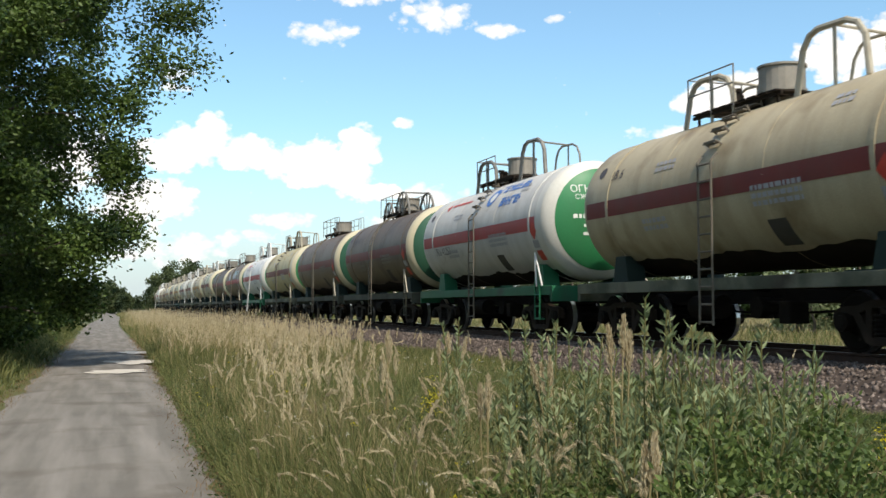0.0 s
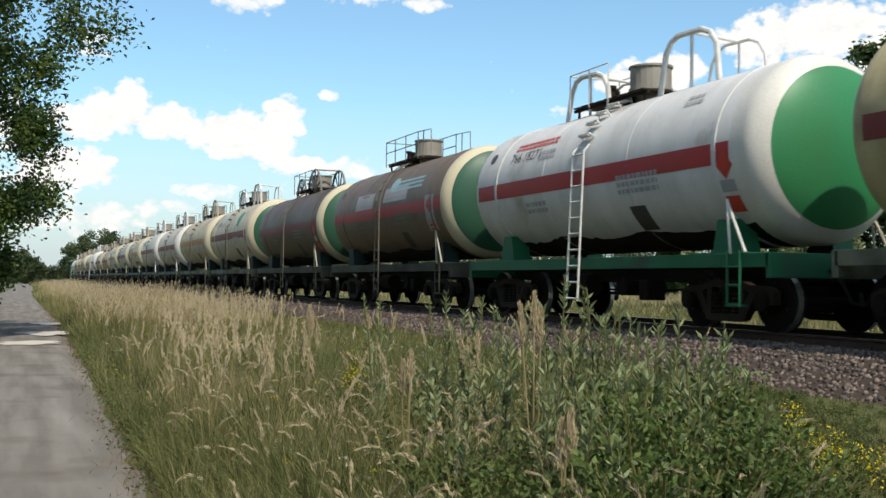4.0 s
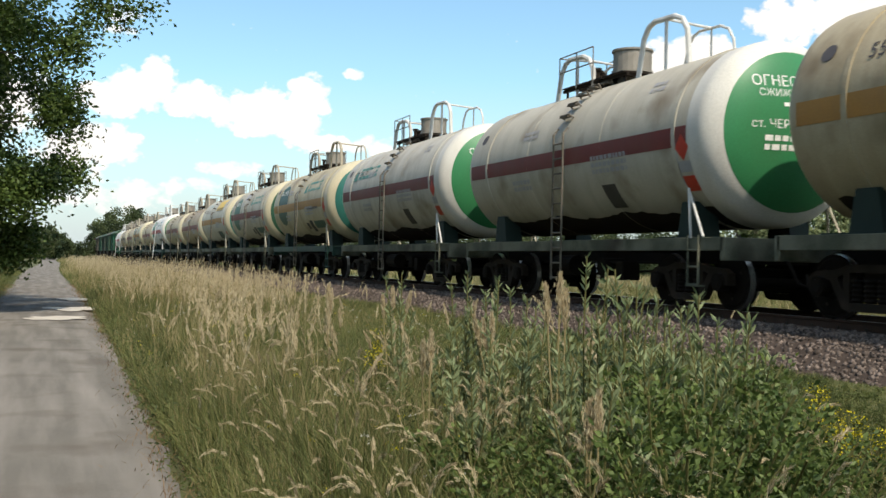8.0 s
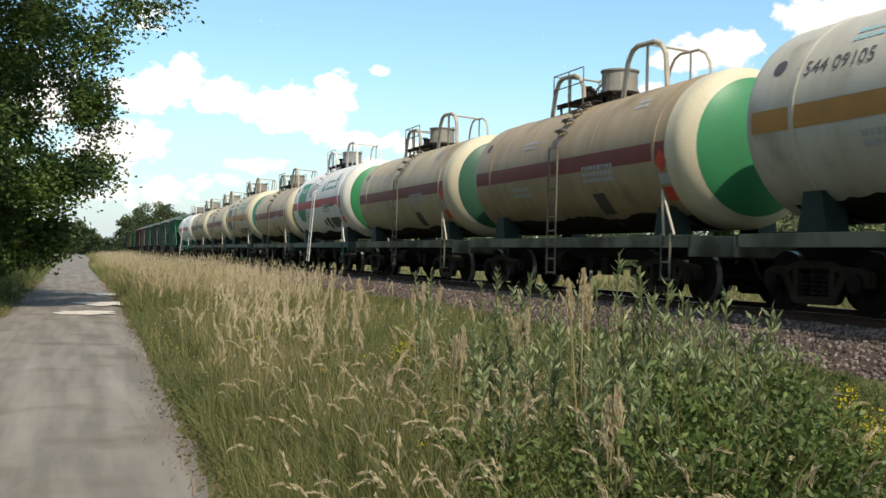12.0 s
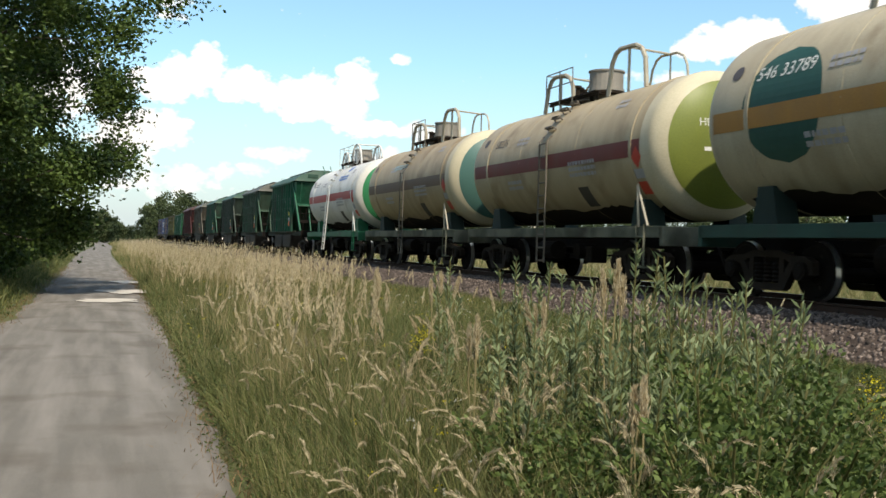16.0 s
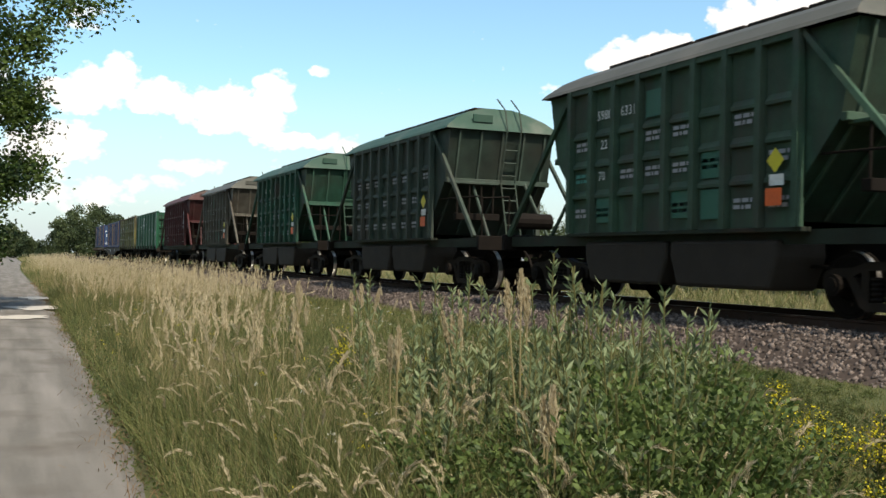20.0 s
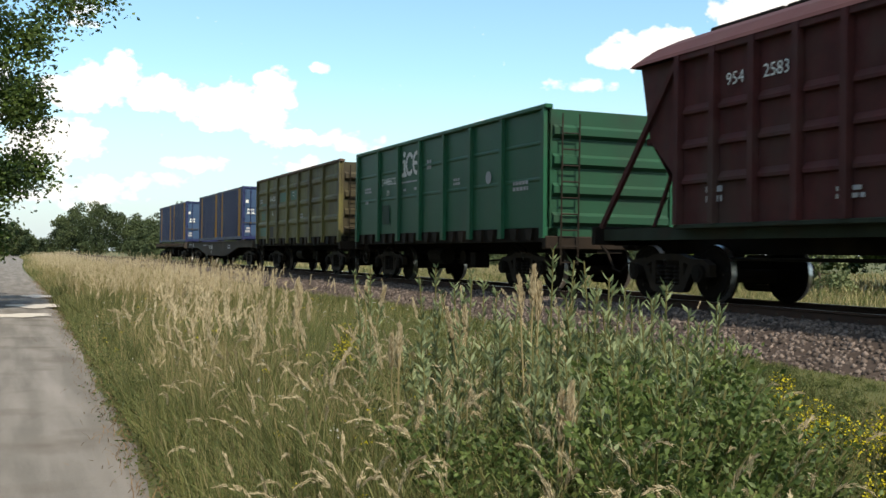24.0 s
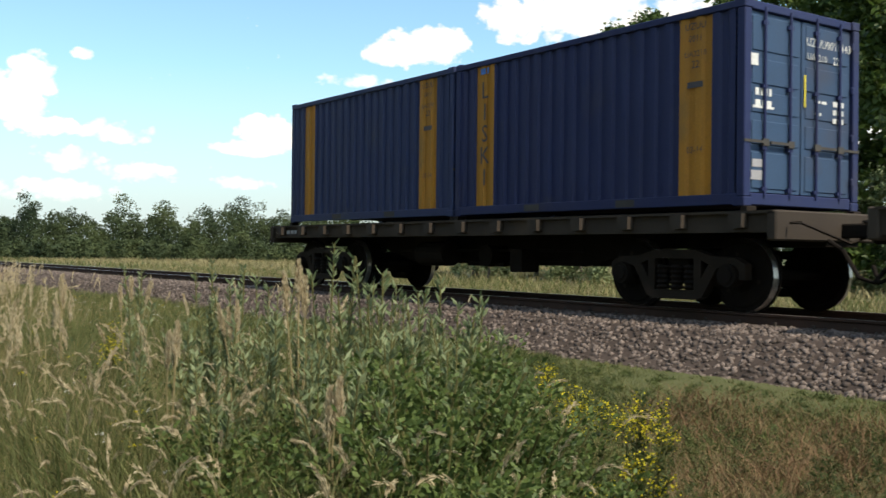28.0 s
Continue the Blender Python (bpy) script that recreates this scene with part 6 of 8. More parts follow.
def asphalt():
    k = mat("dusty_grey_asphalt", (0.160, 0.147, 0.130), (0.102, 0.094, 0.083), 0.9, 0, 0.5, 90, 0.35, shine=0.1)
    n, l = k.node_tree.nodes, k.node_tree.links
    p = n["Principled BSDF"]
    src = p.inputs["Base Color"].links[0].from_socket
    co = n.new("ShaderNodeTexCoord")
    vor = n.new("ShaderNodeTexVoronoi")
    vor.feature = "DISTANCE_TO_EDGE"
    vor.inputs["Scale"].default_value = 0.3
    wob = n.new("ShaderNodeTexNoise")
    wob.inputs["Scale"].default_value, wob.inputs["Detail"].default_value = 1.6, 5
    add = n.new("ShaderNodeVectorMath")
    add.operation = "ADD"
    l.new(co.outputs["Object"], wob.inputs["Vector"])
    l.new(co.outputs["Object"], add.inputs[0]), l.new(wob.outputs["Color"], add.inputs[1]), l.new(add.outputs[0], vor.inputs["Vector"])
    r = n.new("ShaderNodeMapRange")
    r.inputs[1].default_value, r.inputs[2].default_value = 0.004, 0.02
    r.inputs[3].default_value, r.inputs[4].default_value = 0.22, 0.0
    l.new(vor.outputs["Distance"], r.inputs[0])
    mx = n.new("ShaderNodeMix")
    mx.data_type = "RGBA"
    l.new(r.outputs[0], mx.inputs[0]), l.new(src, mx.inputs[6])
    mx.inputs[7].default_value = (0.10, 0.09, 0.08, 1)
    # dusty wheel tracks and scuffs drawn out along the way
    mp, st = n.new("ShaderNodeMapping"), n.new("ShaderNodeTexNoise")
    mp.inputs["Scale"].default_value = (2.4, 0.20, 1)
    st.inputs["Scale"].default_value, st.inputs["Detail"].default_value = 1.3, 6
    l.new(co.outputs["Object"], mp.inputs["Vector"]), l.new(mp.outputs[0], st.inputs["Vector"])
    rs = n.new("ShaderNodeMapRange")
    rs.inputs[1].default_value, rs.inputs[2].default_value, rs.inputs[3].default_value, rs.inputs[4].default_value = 0.42, 0.68, 0.0, 0.70
    l.new(st.outputs[0], rs.inputs[0])
    m2 = n.new("ShaderNodeMix")
    m2.data_type = "RGBA"
    l.new(rs.outputs[0], m2.inputs[0]), l.new(mx.outputs[2], m2.inputs[6])
    m2.inputs[7].default_value = (0.248, 0.226, 0.203, 1)
    blot = n.new("ShaderNodeTexNoise")
    blot.inputs["Scale"].default_value, blot.inputs["Detail"].default_value = 0.9, 6
    l.new(co.outputs["Object"], blot.inputs["Vector"])
    rb = n.new("ShaderNodeMapRange")
    rb.inputs[1].default_value, rb.inputs[2].default_value, rb.inputs[3].default_value, rb.inputs[4].default_value = 0.54, 0.70, 0.0, 0.70
    l.new(blot.outputs[0], rb.inputs[0])
    m3 = n.new("ShaderNodeMix")
    m3.data_type = "RGBA"
    l.new(rb.outputs[0], m3.inputs[0]), l.new(m2.outputs[2], m3.inputs[6])
    m3.inputs[7].default_value = (0.10, 0.085, 0.07, 1)
    l.new(m3.outputs[2], p.inputs["Base Color"])
    return k


def along(xo, z, y0=-60.0, y1=560.0):
    """Points of a line that follows the track at a sideways offset."""
    pts, s = [], y0
    while s <= y1:
        m = track_pose(s)
        pts.append(m @ Vector((xo, 0, z)))
        s += 20.0 if s < 250 else 12.0
    return pts


def build_track():
    # ballast bed
    prof = [(-3.0, -0.85), (-2.45, -0.62), (-1.72, -0.20), (-1.3, -0.165), (0, -0.17), (1.3, -0.165), (1.72, -0.20), (2.45, -0.62), (3.0, -0.85)]
    rows = [along(x, z, -60, 560) for x, z in prof]
    v = [tuple(q) for r in rows for q in r]
    n = len(rows[0])
    f = [(i * n + j, i * n + j + 1, (i + 1) * n + j + 1, (i + 1) * n + j) for i in range(len(prof) - 1) for j in range(n - 1)]
    me = bpy.data.meshes.new("ballast_bed")
    me.from_pydata(v, [], f)
    stone = mat("grey_pink_ballast", (0.072, 0.055, 0.047), (0.034, 0.026, 0.022), 0.9, 0, 2.2, 16, 1.0, contrast=1.5, shine=0.1)
    me.materials.append(stone)
    tagged(new("ballast_bed", me), "sloped bed of grey-pink crushed stone under the rails", "ballast", kind="structure")
    # loose stones on the near slope
    rng = np.random.default_rng(4)
    base = [(0, 0, 1), (0.9, 0, 0.1), (-0.3, 0.85, 0.2), (-0.5, -0.75, 0.15), (0.3, 0.5, -0.6), (0.1, -0.5, -0.7), (-0.8, 0.1, -0.5)]
    tri = [(0, 1, 2), (0, 2, 3), (0, 3, 1), (1, 4, 2), (2, 6, 3), (3, 5, 1), (1, 5, 4), (2, 4, 6), (3, 6, 5), (4, 5, 6)]
    base = np.array(base)
    count = 28000
    y = 2.0 + 80 * rng.random(count) ** 1.7
    q = rng.random(count)
    x = XC - 0.95 - 1.98 * q
    zz = ZR + np.interp(XC - x, [0.9, 1.3, 1.72, 2.45, 3.0], [-0.15, -0.155, -0.20, -0.62, -0.85]) - 0.005
    size = 0.026 + 0.036 * rng.random(count)
    ang = rng.random(count) * 6.28
    tilt = (rng.random(count) - 0.5) * 2
    st = base[None] * (0.7 + 0.6 * rng.random((count, 7, 1)))
    ca, sa, ct, s_t = np.cos(ang)[:, None], np.sin(ang)[:, None], np.cos(tilt)[:, None], np.sin(tilt)[:, None]
    X, Y, Z = st[..., 0] * ca - st[..., 1] * sa, st[..., 0] * sa + st[..., 1] * ca, st[..., 2]
    Y, Z = Y * ct - Z * s_t, Y * s_t + Z * ct
    pts = np.stack([X, Y, Z * 0.8], -1) * size[:, None, None] + np.stack([x, y, zz], -1)[:, None]
    add_mesh("ballast_stones", pts.reshape(-1, 3), (np.array(tri)[None] + 7 * np.arange(count)[:, None, None]).reshape(-1, 3),
             mat("crushed_stone", (0.150, 0.120, 0.104), (0.060, 0.047, 0.041), 0.85, 0, 3, 40, 0.3, random_tint=0.6, shine=0.1), "loose crushed stone on the ballast slope", "ballast stones")
    # rails
    for s, name in ((-1, "rail"), (1, "rail")):
        pf = [(-0.066, -0.18), (-0.066, -0.165), (-0.012, -0.14), (-0.010, -0.045), (-0.036, -0.03), (-0.036, -0.004), (-0.028, 0.0), (0.028, 0.0), (0.036, -0.004), (0.036, -0.03), (0.010, -0.045), (0.012, -0.14), (0.066, -0.165), (0.066, -0.18)]
        rows = [along(s * 0.796 + a, z, -60, 560) for a, z in pf]
        v = [tuple(q) for r in rows for q in r]
        n = len(rows[0])
        f = [(i * n + j, i * n + j + 1, ((i + 1) % len(pf)) * n + j + 1, ((i + 1) % len(pf)) * n + j) for i in range(len(pf)) for j in range(n - 1)]
        me = bpy.data.meshes.new(name)
        me.from_pydata(v, [], f)
        me.materials.append(M_RUST), me.materials.append(M_RAILTOP)
        for i, p in enumerate(me.polygons):
            p.material_index = 1 if i // (n - 1) == 6 else 0
        tagged(new(name, me), "rusty steel rail with a polished running surface", "rail", "rails of the track", kind="structure")
    # sleepers
    bm = bmesh.new()
    box(bm, -1.35, 1.35, -0.125, 0.125, -0.36, -0.15, 0.02)
    for s in (-1, 1):
        box(bm, s * 0.796 - 0.17, s * 0.796 + 0.17, -0.09, 0.09, -0.15, -0.135)
        for d in (-0.12, 0.12):
            tube(bm, [(s * 0.796 + d, 0, -0.14), (s * 0.796 + d, 0, -0.09)], 0.022, 6)
    first = part("sleeper", bm, mat("grimy_concrete_sleeper", (0.062, 0.048, 0.038), (0.036, 0.028, 0.022), 0.9, 0, 3, 40, 0.3, random_tint=0.2), None)
    track = thing("track_sleepers", "row of concrete sleepers half sunk in ballast", "sleepers", kind="structure")
    first.parent = track
    first.matrix_basis = track_pose(-3.0)
    for k in range(1, 230):
        shared("sleeper", first, track, track_pose(-3.0 + 0.545 * k))


def add_mesh(name, pts, faces, material, label, category, smooth_it=False):
    """One large mesh of small pieces from arrays."""
    me = bpy.data.meshes.new(name)
    nv, nf = len(pts), len(faces)
    k = faces.shape[1]
    me.vertices.add(nv)
    me.vertices.foreach_set("co", np.ascontiguousarray(pts, dtype=np.float32).ravel())
    me.loops.add(nf * k)
    me.loops.foreach_set("vertex_index", np.ascontiguousarray(faces, dtype=np.int32).ravel())
    me.polygons.add(nf)
    me.polygons.foreach_set("loop_start", np.arange(0, nf * k, k, dtype=np.int32))
    me.polygons.foreach_set("loop_total", np.full(nf, k, dtype=np.int32))
    me.update(calc_edges=True)
    if smooth_it:
        me.polygons.foreach_set("use_smooth", [True] * nf)
    me.materials.append(material)
    return tagged(new(name, me), label, category, kind="stuff")


build_ground()
build_track()


# ---- plants ----
def unit(v):
    return v / np.maximum(1e-6, np.linalg.norm(v, axis=-1, keepdims=True))


def blades(rng, x, y, z, h, w, lean, head=None, fine=True):
    """Ribbon blades that bend over: seven points and five triangles each, or five points and three."""
    n = len(x)
    if head is None:
        head = rng.random(n) * 6.283
    d = np.stack([np.cos(head), np.sin(head), np.zeros(n)], -1)
    side_a = rng.random(n) * 6.283
    side = np.stack([np.cos(side_a), np.sin(side_a), np.zeros(n)], -1)
    base = np.stack([x, y, z], -1)
    rows = []
    for f, wf in ((0.0, 1.0), (0.4, 0.85), (0.75, 0.55)) if fine else ((0.0, 1.0), (0.55, 0.8)):
        c = base + d * (lean * h * f ** 2)[:, None] + np.array([0, 0, 1.0]) * (h * f * (1 - 0.25 * lean * f))[:, None]
        rows += [c - side * (w * wf / 2)[:, None], c + side * (w * wf / 2)[:, None]]
    rows.append(base + d * (lean * h)[:, None] + np.array([0, 0, 1.0]) * (h * (1 - 0.25 * lean))[:, None])
    pts = np.stack(rows, 1)
    t = np.array([(0, 1, 3), (0, 3, 2), (2, 3, 5), (2, 5, 4), (4, 5, 6)] if fine else [(0, 1, 3), (0, 3, 2), (2, 3, 4)])
    return pts.reshape(-1, 3), (t[None] + len(rows) * np.arange(n)[:, None, None]).reshape(-1, 3)


def leaves(rng, c, length, width, up=0.3, axis=None, single=False):
    """Small folded leaves: four points and two triangles each, or a single triangle."""
    n = len(c)
    if axis is None:
        axis = rng.normal(size=(n, 3))
        axis[:, 2] = axis[:, 2] * 0.6 - 0.15
    a = unit(axis)
    q = rng.normal(size=(n, 3))
    q[:, 2] *= up
    s = unit(np.cross(a, q))
    nm = np.cross(a, s)
    L, W = np.broadcast_to(length, n)[:, None], np.broadcast_to(width, n)[:, None]
    pts = np.stack([c, c + a * L * 0.45 - s * W / 2 + nm * W * 0.15, c + a * L, c + a * L * 0.45 + s * W / 2 + nm * W * 0.15], 1)
    if single:
        pts = pts[:, 1:]
        return pts.reshape(-1, 3), (np.array([(0, 1, 2)])[None] + 3 * np.arange(n)[:, None, None]).reshape(-1, 3)
    t = np.array([(0, 1, 2), (0, 2, 3)])
    return pts.reshape(-1, 3), (t[None] + 4 * np.arange(n)[:, None, None]).reshape(-1, 3)


def joined(list_of):
    p, f, k = [], [], 0
    for a, b in list_of:
        p.append(a), f.append(b + k)
        k += len(a)
    return np.concatenate(p), np.concatenate(f)


GREEN_GRASS = leaf_mat("green_grass", (0.044, 0.068, 0.017), (0.215, 0.21, 0.076), 0.5, 0.35)
DRY_GRASS = leaf_mat("straw_grass", (0.20, 0.158, 0.072), (0.42, 0.35, 0.185), 0.6, 0.3)
SEED = leaf_mat("straw_seed_heads", (0.34, 0.27, 0.16), (0.58, 0.49, 0.325), 0.7, 0.3)
HERB = leaf_mat("herb_leaves", (0.028, 0.050, 0.014), (0.145, 0.170, 0.055), 0.45, 0.35)
WILLOW = leaf_mat("grey_green_leaves", (0.105, 0.145, 0.062), (0.29, 0.33, 0.175), 0.5, 0.3)
FLOWER = leaf_mat("yellow_flowers", (0.48, 0.40, 0.015), (0.62, 0.55, 0.03), 0.6, 0.3)
PALE_FLOWER = leaf_mat("white_flowers", (0.55, 0.55, 0.48), (0.75, 0.74, 0.66), 0.6, 0.3)
BUSH = leaf_mat("bush_leaves", (0.028, 0.058, 0.014), (0.155, 0.205, 0.056), 0.4, 0.35)
STALK = leaf_mat("green_brown_stalks", (0.10, 0.09, 0.03), (0.16, 0.16, 0.06), 0.6, 0.2)
BROWN_BRUSH = leaf_mat("dry_brown_brush", (0.11, 0.065, 0.035), (0.26, 0.17, 0.09), 0.8, 0.2)


def gh(x, y):
    """Ground height for arrays, without the fine unevenness."""
    side = np.clip((x - 1.5) / 2.5, 0, 1)
    rise = np.clip((x - 5.5) / 3.1, 0, 1)
    side, rise = side * side * (3 - 2 * side), rise * rise * (3 - 2 * rise)
    d = np.clip((np.abs(x - (-0.55 + 0.006 * y + 0.25 * np.sin(y * 0.05))) - 1.2) / 0.8, 0, 1)
    far = np.clip((np.hypot(x, y) - 60) / 340, 0, 1) * np.clip((x - 20) / 40, 0, 1)
    return 0.05 * d - 0.12 * side * (1 - rise) + 0.18 * rise + 0.35 * far - 0.04


def path_right(y):
    return -0.55 + 0.006 * y + 0.25 * np.sin(y * 0.05) + 1.42


def scatter(rng, n, y0, y1, power, x0f, x1f):
    y = y0 + (y1 - y0) * rng.random(n) ** power
    a, b = x0f(y), x1f(y)
    return a + (b - a) * rng.random(n), y


def patchy(x, y, s, seed):
    """Smooth random field for arrays, 0 to 1."""
    v = np.zeros_like(x)
    r = np.random.default_rng(seed)
    for k in range(9):
        a, b, c = r.normal() * s, r.normal() * s, r.random() * 6.28
        v += np.sin(a * x + b * y + c)
    return np.clip(0.5 + v / 7, 0, 1)


def build_verge():
    rng = np.random.default_rng(11)
    bank = lambda y: np.full_like(y, XC - 2.52)
    edge = lambda y: path_right(y) - 0.02
    az = lambda x, y: np.degrees(np.arctan2(x, y))
    # green grass all over the verge
    sets = []
    for n, y0, y1, pw, wd in ((88000, 1.8, 11, 1.0, 0.0065), (60000, 9, 27, 1.2, 0.010), (36000, 24, 75, 1.3, 0.018), (12000, 70, 230, 1.2, 0.05)):
        x, y = scatter(rng, n, y0, y1, pw, edge, bank)
        mow = np.clip((az(x, y) - 34) / 9, 0, 1)
        rim = np.clip((x - edge(y)) / 0.9, 0.0, 1)
        belt = np.clip((XC - 3.4 - x) / 3.2, 0.0, 1)
        h = (0.30 + 0.50 * rng.random(n)) * (1 - 0.55 * mow) * (0.45 + 0.55 * rim) * (0.36 + 0.64 * belt) * (0.7 + 0.6 * patchy(x, y, 0.9, 3))
        over = np.exp(-(x - edge(y)) / 0.35)
        way = np.where(rng.random(n) < 0.45 * over, np.pi + 1.0 * rng.normal(size=n), rng.random(n) * 6.283)
        h = h + 0.16 * over * rng.random(n)
        sets.append(blades(rng, x, y, gh(x, y), h, wd * (0.6 + 0.8 * rng.random(n)), 0.12 + 0.75 * rng.random(n) ** 1.3, way, y0 < 5))
    p, f = joined(sets)
    add_mesh("verge_grass", p, f, GREEN_GRASS, "dense uneven green grass on the verge", "grass")
    # dry blades and stems between
    sets = []
    for n, y0, y1, pw, wd in ((34000, 2.2, 12, 1.0, 0.004), (15000, 9, 30, 1.1, 0.006), (15000, 25, 80, 1.2, 0.013), (6000, 70, 200, 1.2, 0.05)):
        x, y = scatter(rng, n, y0, y1, pw, edge, bank)
        keep = rng.random(n) < np.clip((28 - az(x, y)) / 14, 0.42, 1)
        x, y = x[keep], y[keep]
        m = len(x)
        rim = np.clip((x - edge(y)) / 0.9, 0.25, 1)
        h = (0.4 + 0.5 * rng.random(m)) * (1 - 0.55 * np.clip((az(x, y) - 34) / 9, 0, 1)) * (0.4 + 0.6 * rim) * np.clip((XC - 2.6 - x) / 3.2, 0.25, 1)
        sets.append(blades(rng, x, y, gh(x, y), h, wd * (0.6 + 0.8 * rng.random(m)), 0.1 + 0.5 * rng.random(m), None, y0 < 5))
    p, f = joined(sets)
    add_mesh("dry_grass", p, f, DRY_GRASS, "straw-coloured dry grass among the green", "dry grass")
    # tall reed grass with feathery heads
    sets, heads = [], []
    for n, y0, y1, pw, k, big in ((1100, 3.6, 9, 0.9, 120, 1.0), (3900, 6.5, 26, 1.1, 64, 1.3), (7500, 24, 75, 1.1, 12, 2.2), (2600, 70, 190, 1.2, 6, 5)):
        x, y = scatter(rng, n, y0, y1, pw, lambda q: edge(q) + 0.15, lambda q: np.minimum(bank(q) - 0.6, 5.4 + 0.045 * q))
        belt = np.clip((14.0 - az(x, y)) / 4.0, 0.0, 1.0) * np.where(y < 9, 0.2, 1.0) + np.where(az(x, y) < 32, 0.05, 0.0) + 0.12 * (y < 9) * (az(x, y) < 24)
        belt = belt * np.clip((x - edge(y)) / 1.1, 0.06, 1)
        keep = rng.random(n) < np.clip((2.3 * patchy(x, y, 0.95, 8) - 0.62) * belt, 0, 1)
        x, y = x[keep], y[keep]
        m = len(x)
        h = 0.74 + 0.60 * rng.random(m)
        h *= 0.82 + 0.18 * np.clip((x - edge(y)) / 1.2, 0, 1)
        head = 1.2 + rng.normal(size=m) * 1.1
        lean = np.clip(0.04 + 0.14 * rng.random(m) + (rng.random(m) < 0.16) * 0.5 * rng.random(m), 0, 0.6)
        z = gh(x, y)
        sets.append(blades(rng, x, y, z, h, np.full(m, 0.005 * big), lean, head))
        d = np.stack([np.cos(head), np.sin(head), np.zeros(m)], -1)
        tip = np.stack([x, y, z], -1) + d * (lean * h)[:, None] + np.array([0, 0, 1.0]) * (h * (1 - 0.25 * lean))[:, None]
        way = unit(d * (1.6 * lean)[:, None] + np.array([0, 0, 1.0]) * (1 - 1.2 * lean)[:, None])
        long = 0.15 + 0.13 * rng.random(m)
        s = rng.random((m, k))
        c = tip[:, None] + way[:, None] * ((s - 0.55) * long[:, None])[..., None] + d[:, None] * (s ** 2 * long[:, None] * lean[:, None])[..., None]
        prof = np.sin(np.pi * np.clip(s * 0.93 + 0.05, 0, 1)) * 0.0105 * (1 + 0.3 * big)
        c = c + rng.normal(size=(m, k, 3)) * prof[..., None] * 0.62
        ax = way[:, None] + rng.normal(size=(m, k, 3)) * 0.20
        heads.append(leaves(rng, c.reshape(-1, 3), 0.036 * (0.7 + 0.35 * big), 0.0050 * (0.35 + 0.9 * big), 0.8, ax.reshape(-1, 3)))
    p, f = joined(sets)
    add_mesh("reed_stems", p, f, DRY_GRASS, "thin straw stems of tall reed grass", "reed grass")
    p, f = joined(heads)
    add_mesh("reed_heads", p, f, SEED, "feathery straw seed heads of tall reed grass", "reed grass")
    # slender grass with pale nodding heads in front
    n, k = 560, 52
    x, y = scatter(rng, n, 2.6, 10.5, 1.0, lambda q: edge(q) + 0.12, lambda q: np.minimum(bank(q) - 1.6, 0.70 * q + 0.8))
    m = n
    h = (0.50 + 0.48 * rng.random(m)) * (0.6 + 0.4 * np.clip((x - edge(y)) / 0.9, 0, 1))
    head, lean, z = 3.6 + rng.normal(size=m) * 1.3, 0.08 + 0.34 * rng.random(m), gh(x, y)
    p1 = blades(rng, x, y, z, h, np.full(m, 0.004), lean, head)
    add_mesh("nodding_grass_stems", *p1, DRY_GRASS, "slender straw stems of nodding grass", "grass")
    d = np.stack([np.cos(head), np.sin(head), np.zeros(m)], -1)
    tip = np.stack([x, y, z], -1) + d * (lean * h)[:, None] + np.array([0, 0, 1.0]) * (h * (1 - 0.25 * lean))[:, None]
    s = rng.random((m, k))
    long, bow = 0.09 + 0.09 * rng.random(m), 0.3 + 1.6 * rng.random(m)
    ang = (1.5 * lean)[:, None] + bow[:, None] * s
    mid = (1.5 * lean)[:, None] + 0.5 * bow[:, None] * s
    c = tip[:, None] + (d[:, None] * np.sin(mid)[..., None] + np.array([0, 0, 1.0]) * np.cos(mid)[..., None]) * (s * long[:, None])[..., None]
    c = c + rng.normal(size=c.shape) * (0.0050 * np.sin(np.pi * np.clip(s * 0.9 + 0.08, 0, 1)))[..., None]
    ax = d[:, None] * np.sin(ang)[..., None] + np.array([0, 0, 1.0]) * np.cos(ang)[..., None] + rng.normal(size=c.shape) * 0.18
    add_mesh("nodding_grass_heads", *leaves(rng, c.reshape(-1, 3), 0.030, 0.0046, 0.8, ax.reshape(-1, 3)), SEED, "pale nodding seed heads of slender grass", "grass")
    # low leafy herbs
    stalks, lv = [], []
    x, y = scatter(rng, 1500, 2.4, 16, 1.0, lambda q: np.maximum(edge(q) + 0.5, 2.0 + 0.02 * q), lambda q: bank(q) - 0.25)
    keep = (rng.random(1500) < np.clip(1.2 - (y - 6) / 14, 0.25, 1)) & (rng.random(1500) < np.clip((az(x, y) - 12) / 14, 0.12, 1))
    x, y = x[keep], y[keep]
    m = len(x)
    h = (0.55 + 0.45 * rng.random(m)) * (1 - 0.6 * np.clip((az(x, y) - 38) / 7, 0, 1)) * np.clip((XC - 2.6 - x) / 3.0, 0.22, 1)
    z = gh(x, y)
    head = rng.random(m) * 6.283
    lean = 0.25 * rng.random(m)
    stalks.append(blades(rng, x, y, z, h, np.full(m, 0.006), lean, head))
    k = 74
    s = 0.22 + 0.78 * rng.random((m, k))
    d = np.stack([np.cos(head), np.sin(head), np.zeros(m)], -1)
    c = np.stack([x, y, z], -1)[:, None] + d[:, None] * (lean * h)[:, None, None] * (s ** 2)[..., None] + np.array([0, 0, 1.0]) * (h[:, None] * s * 0.97)[..., None]
    c = c + rng.normal(size=c.shape) * np.array([0.075, 0.075, 0.02]) * (1.15 - s)[..., None]
    ax = rng.normal(size=c.shape) + np.array([0, 0, 0.55])
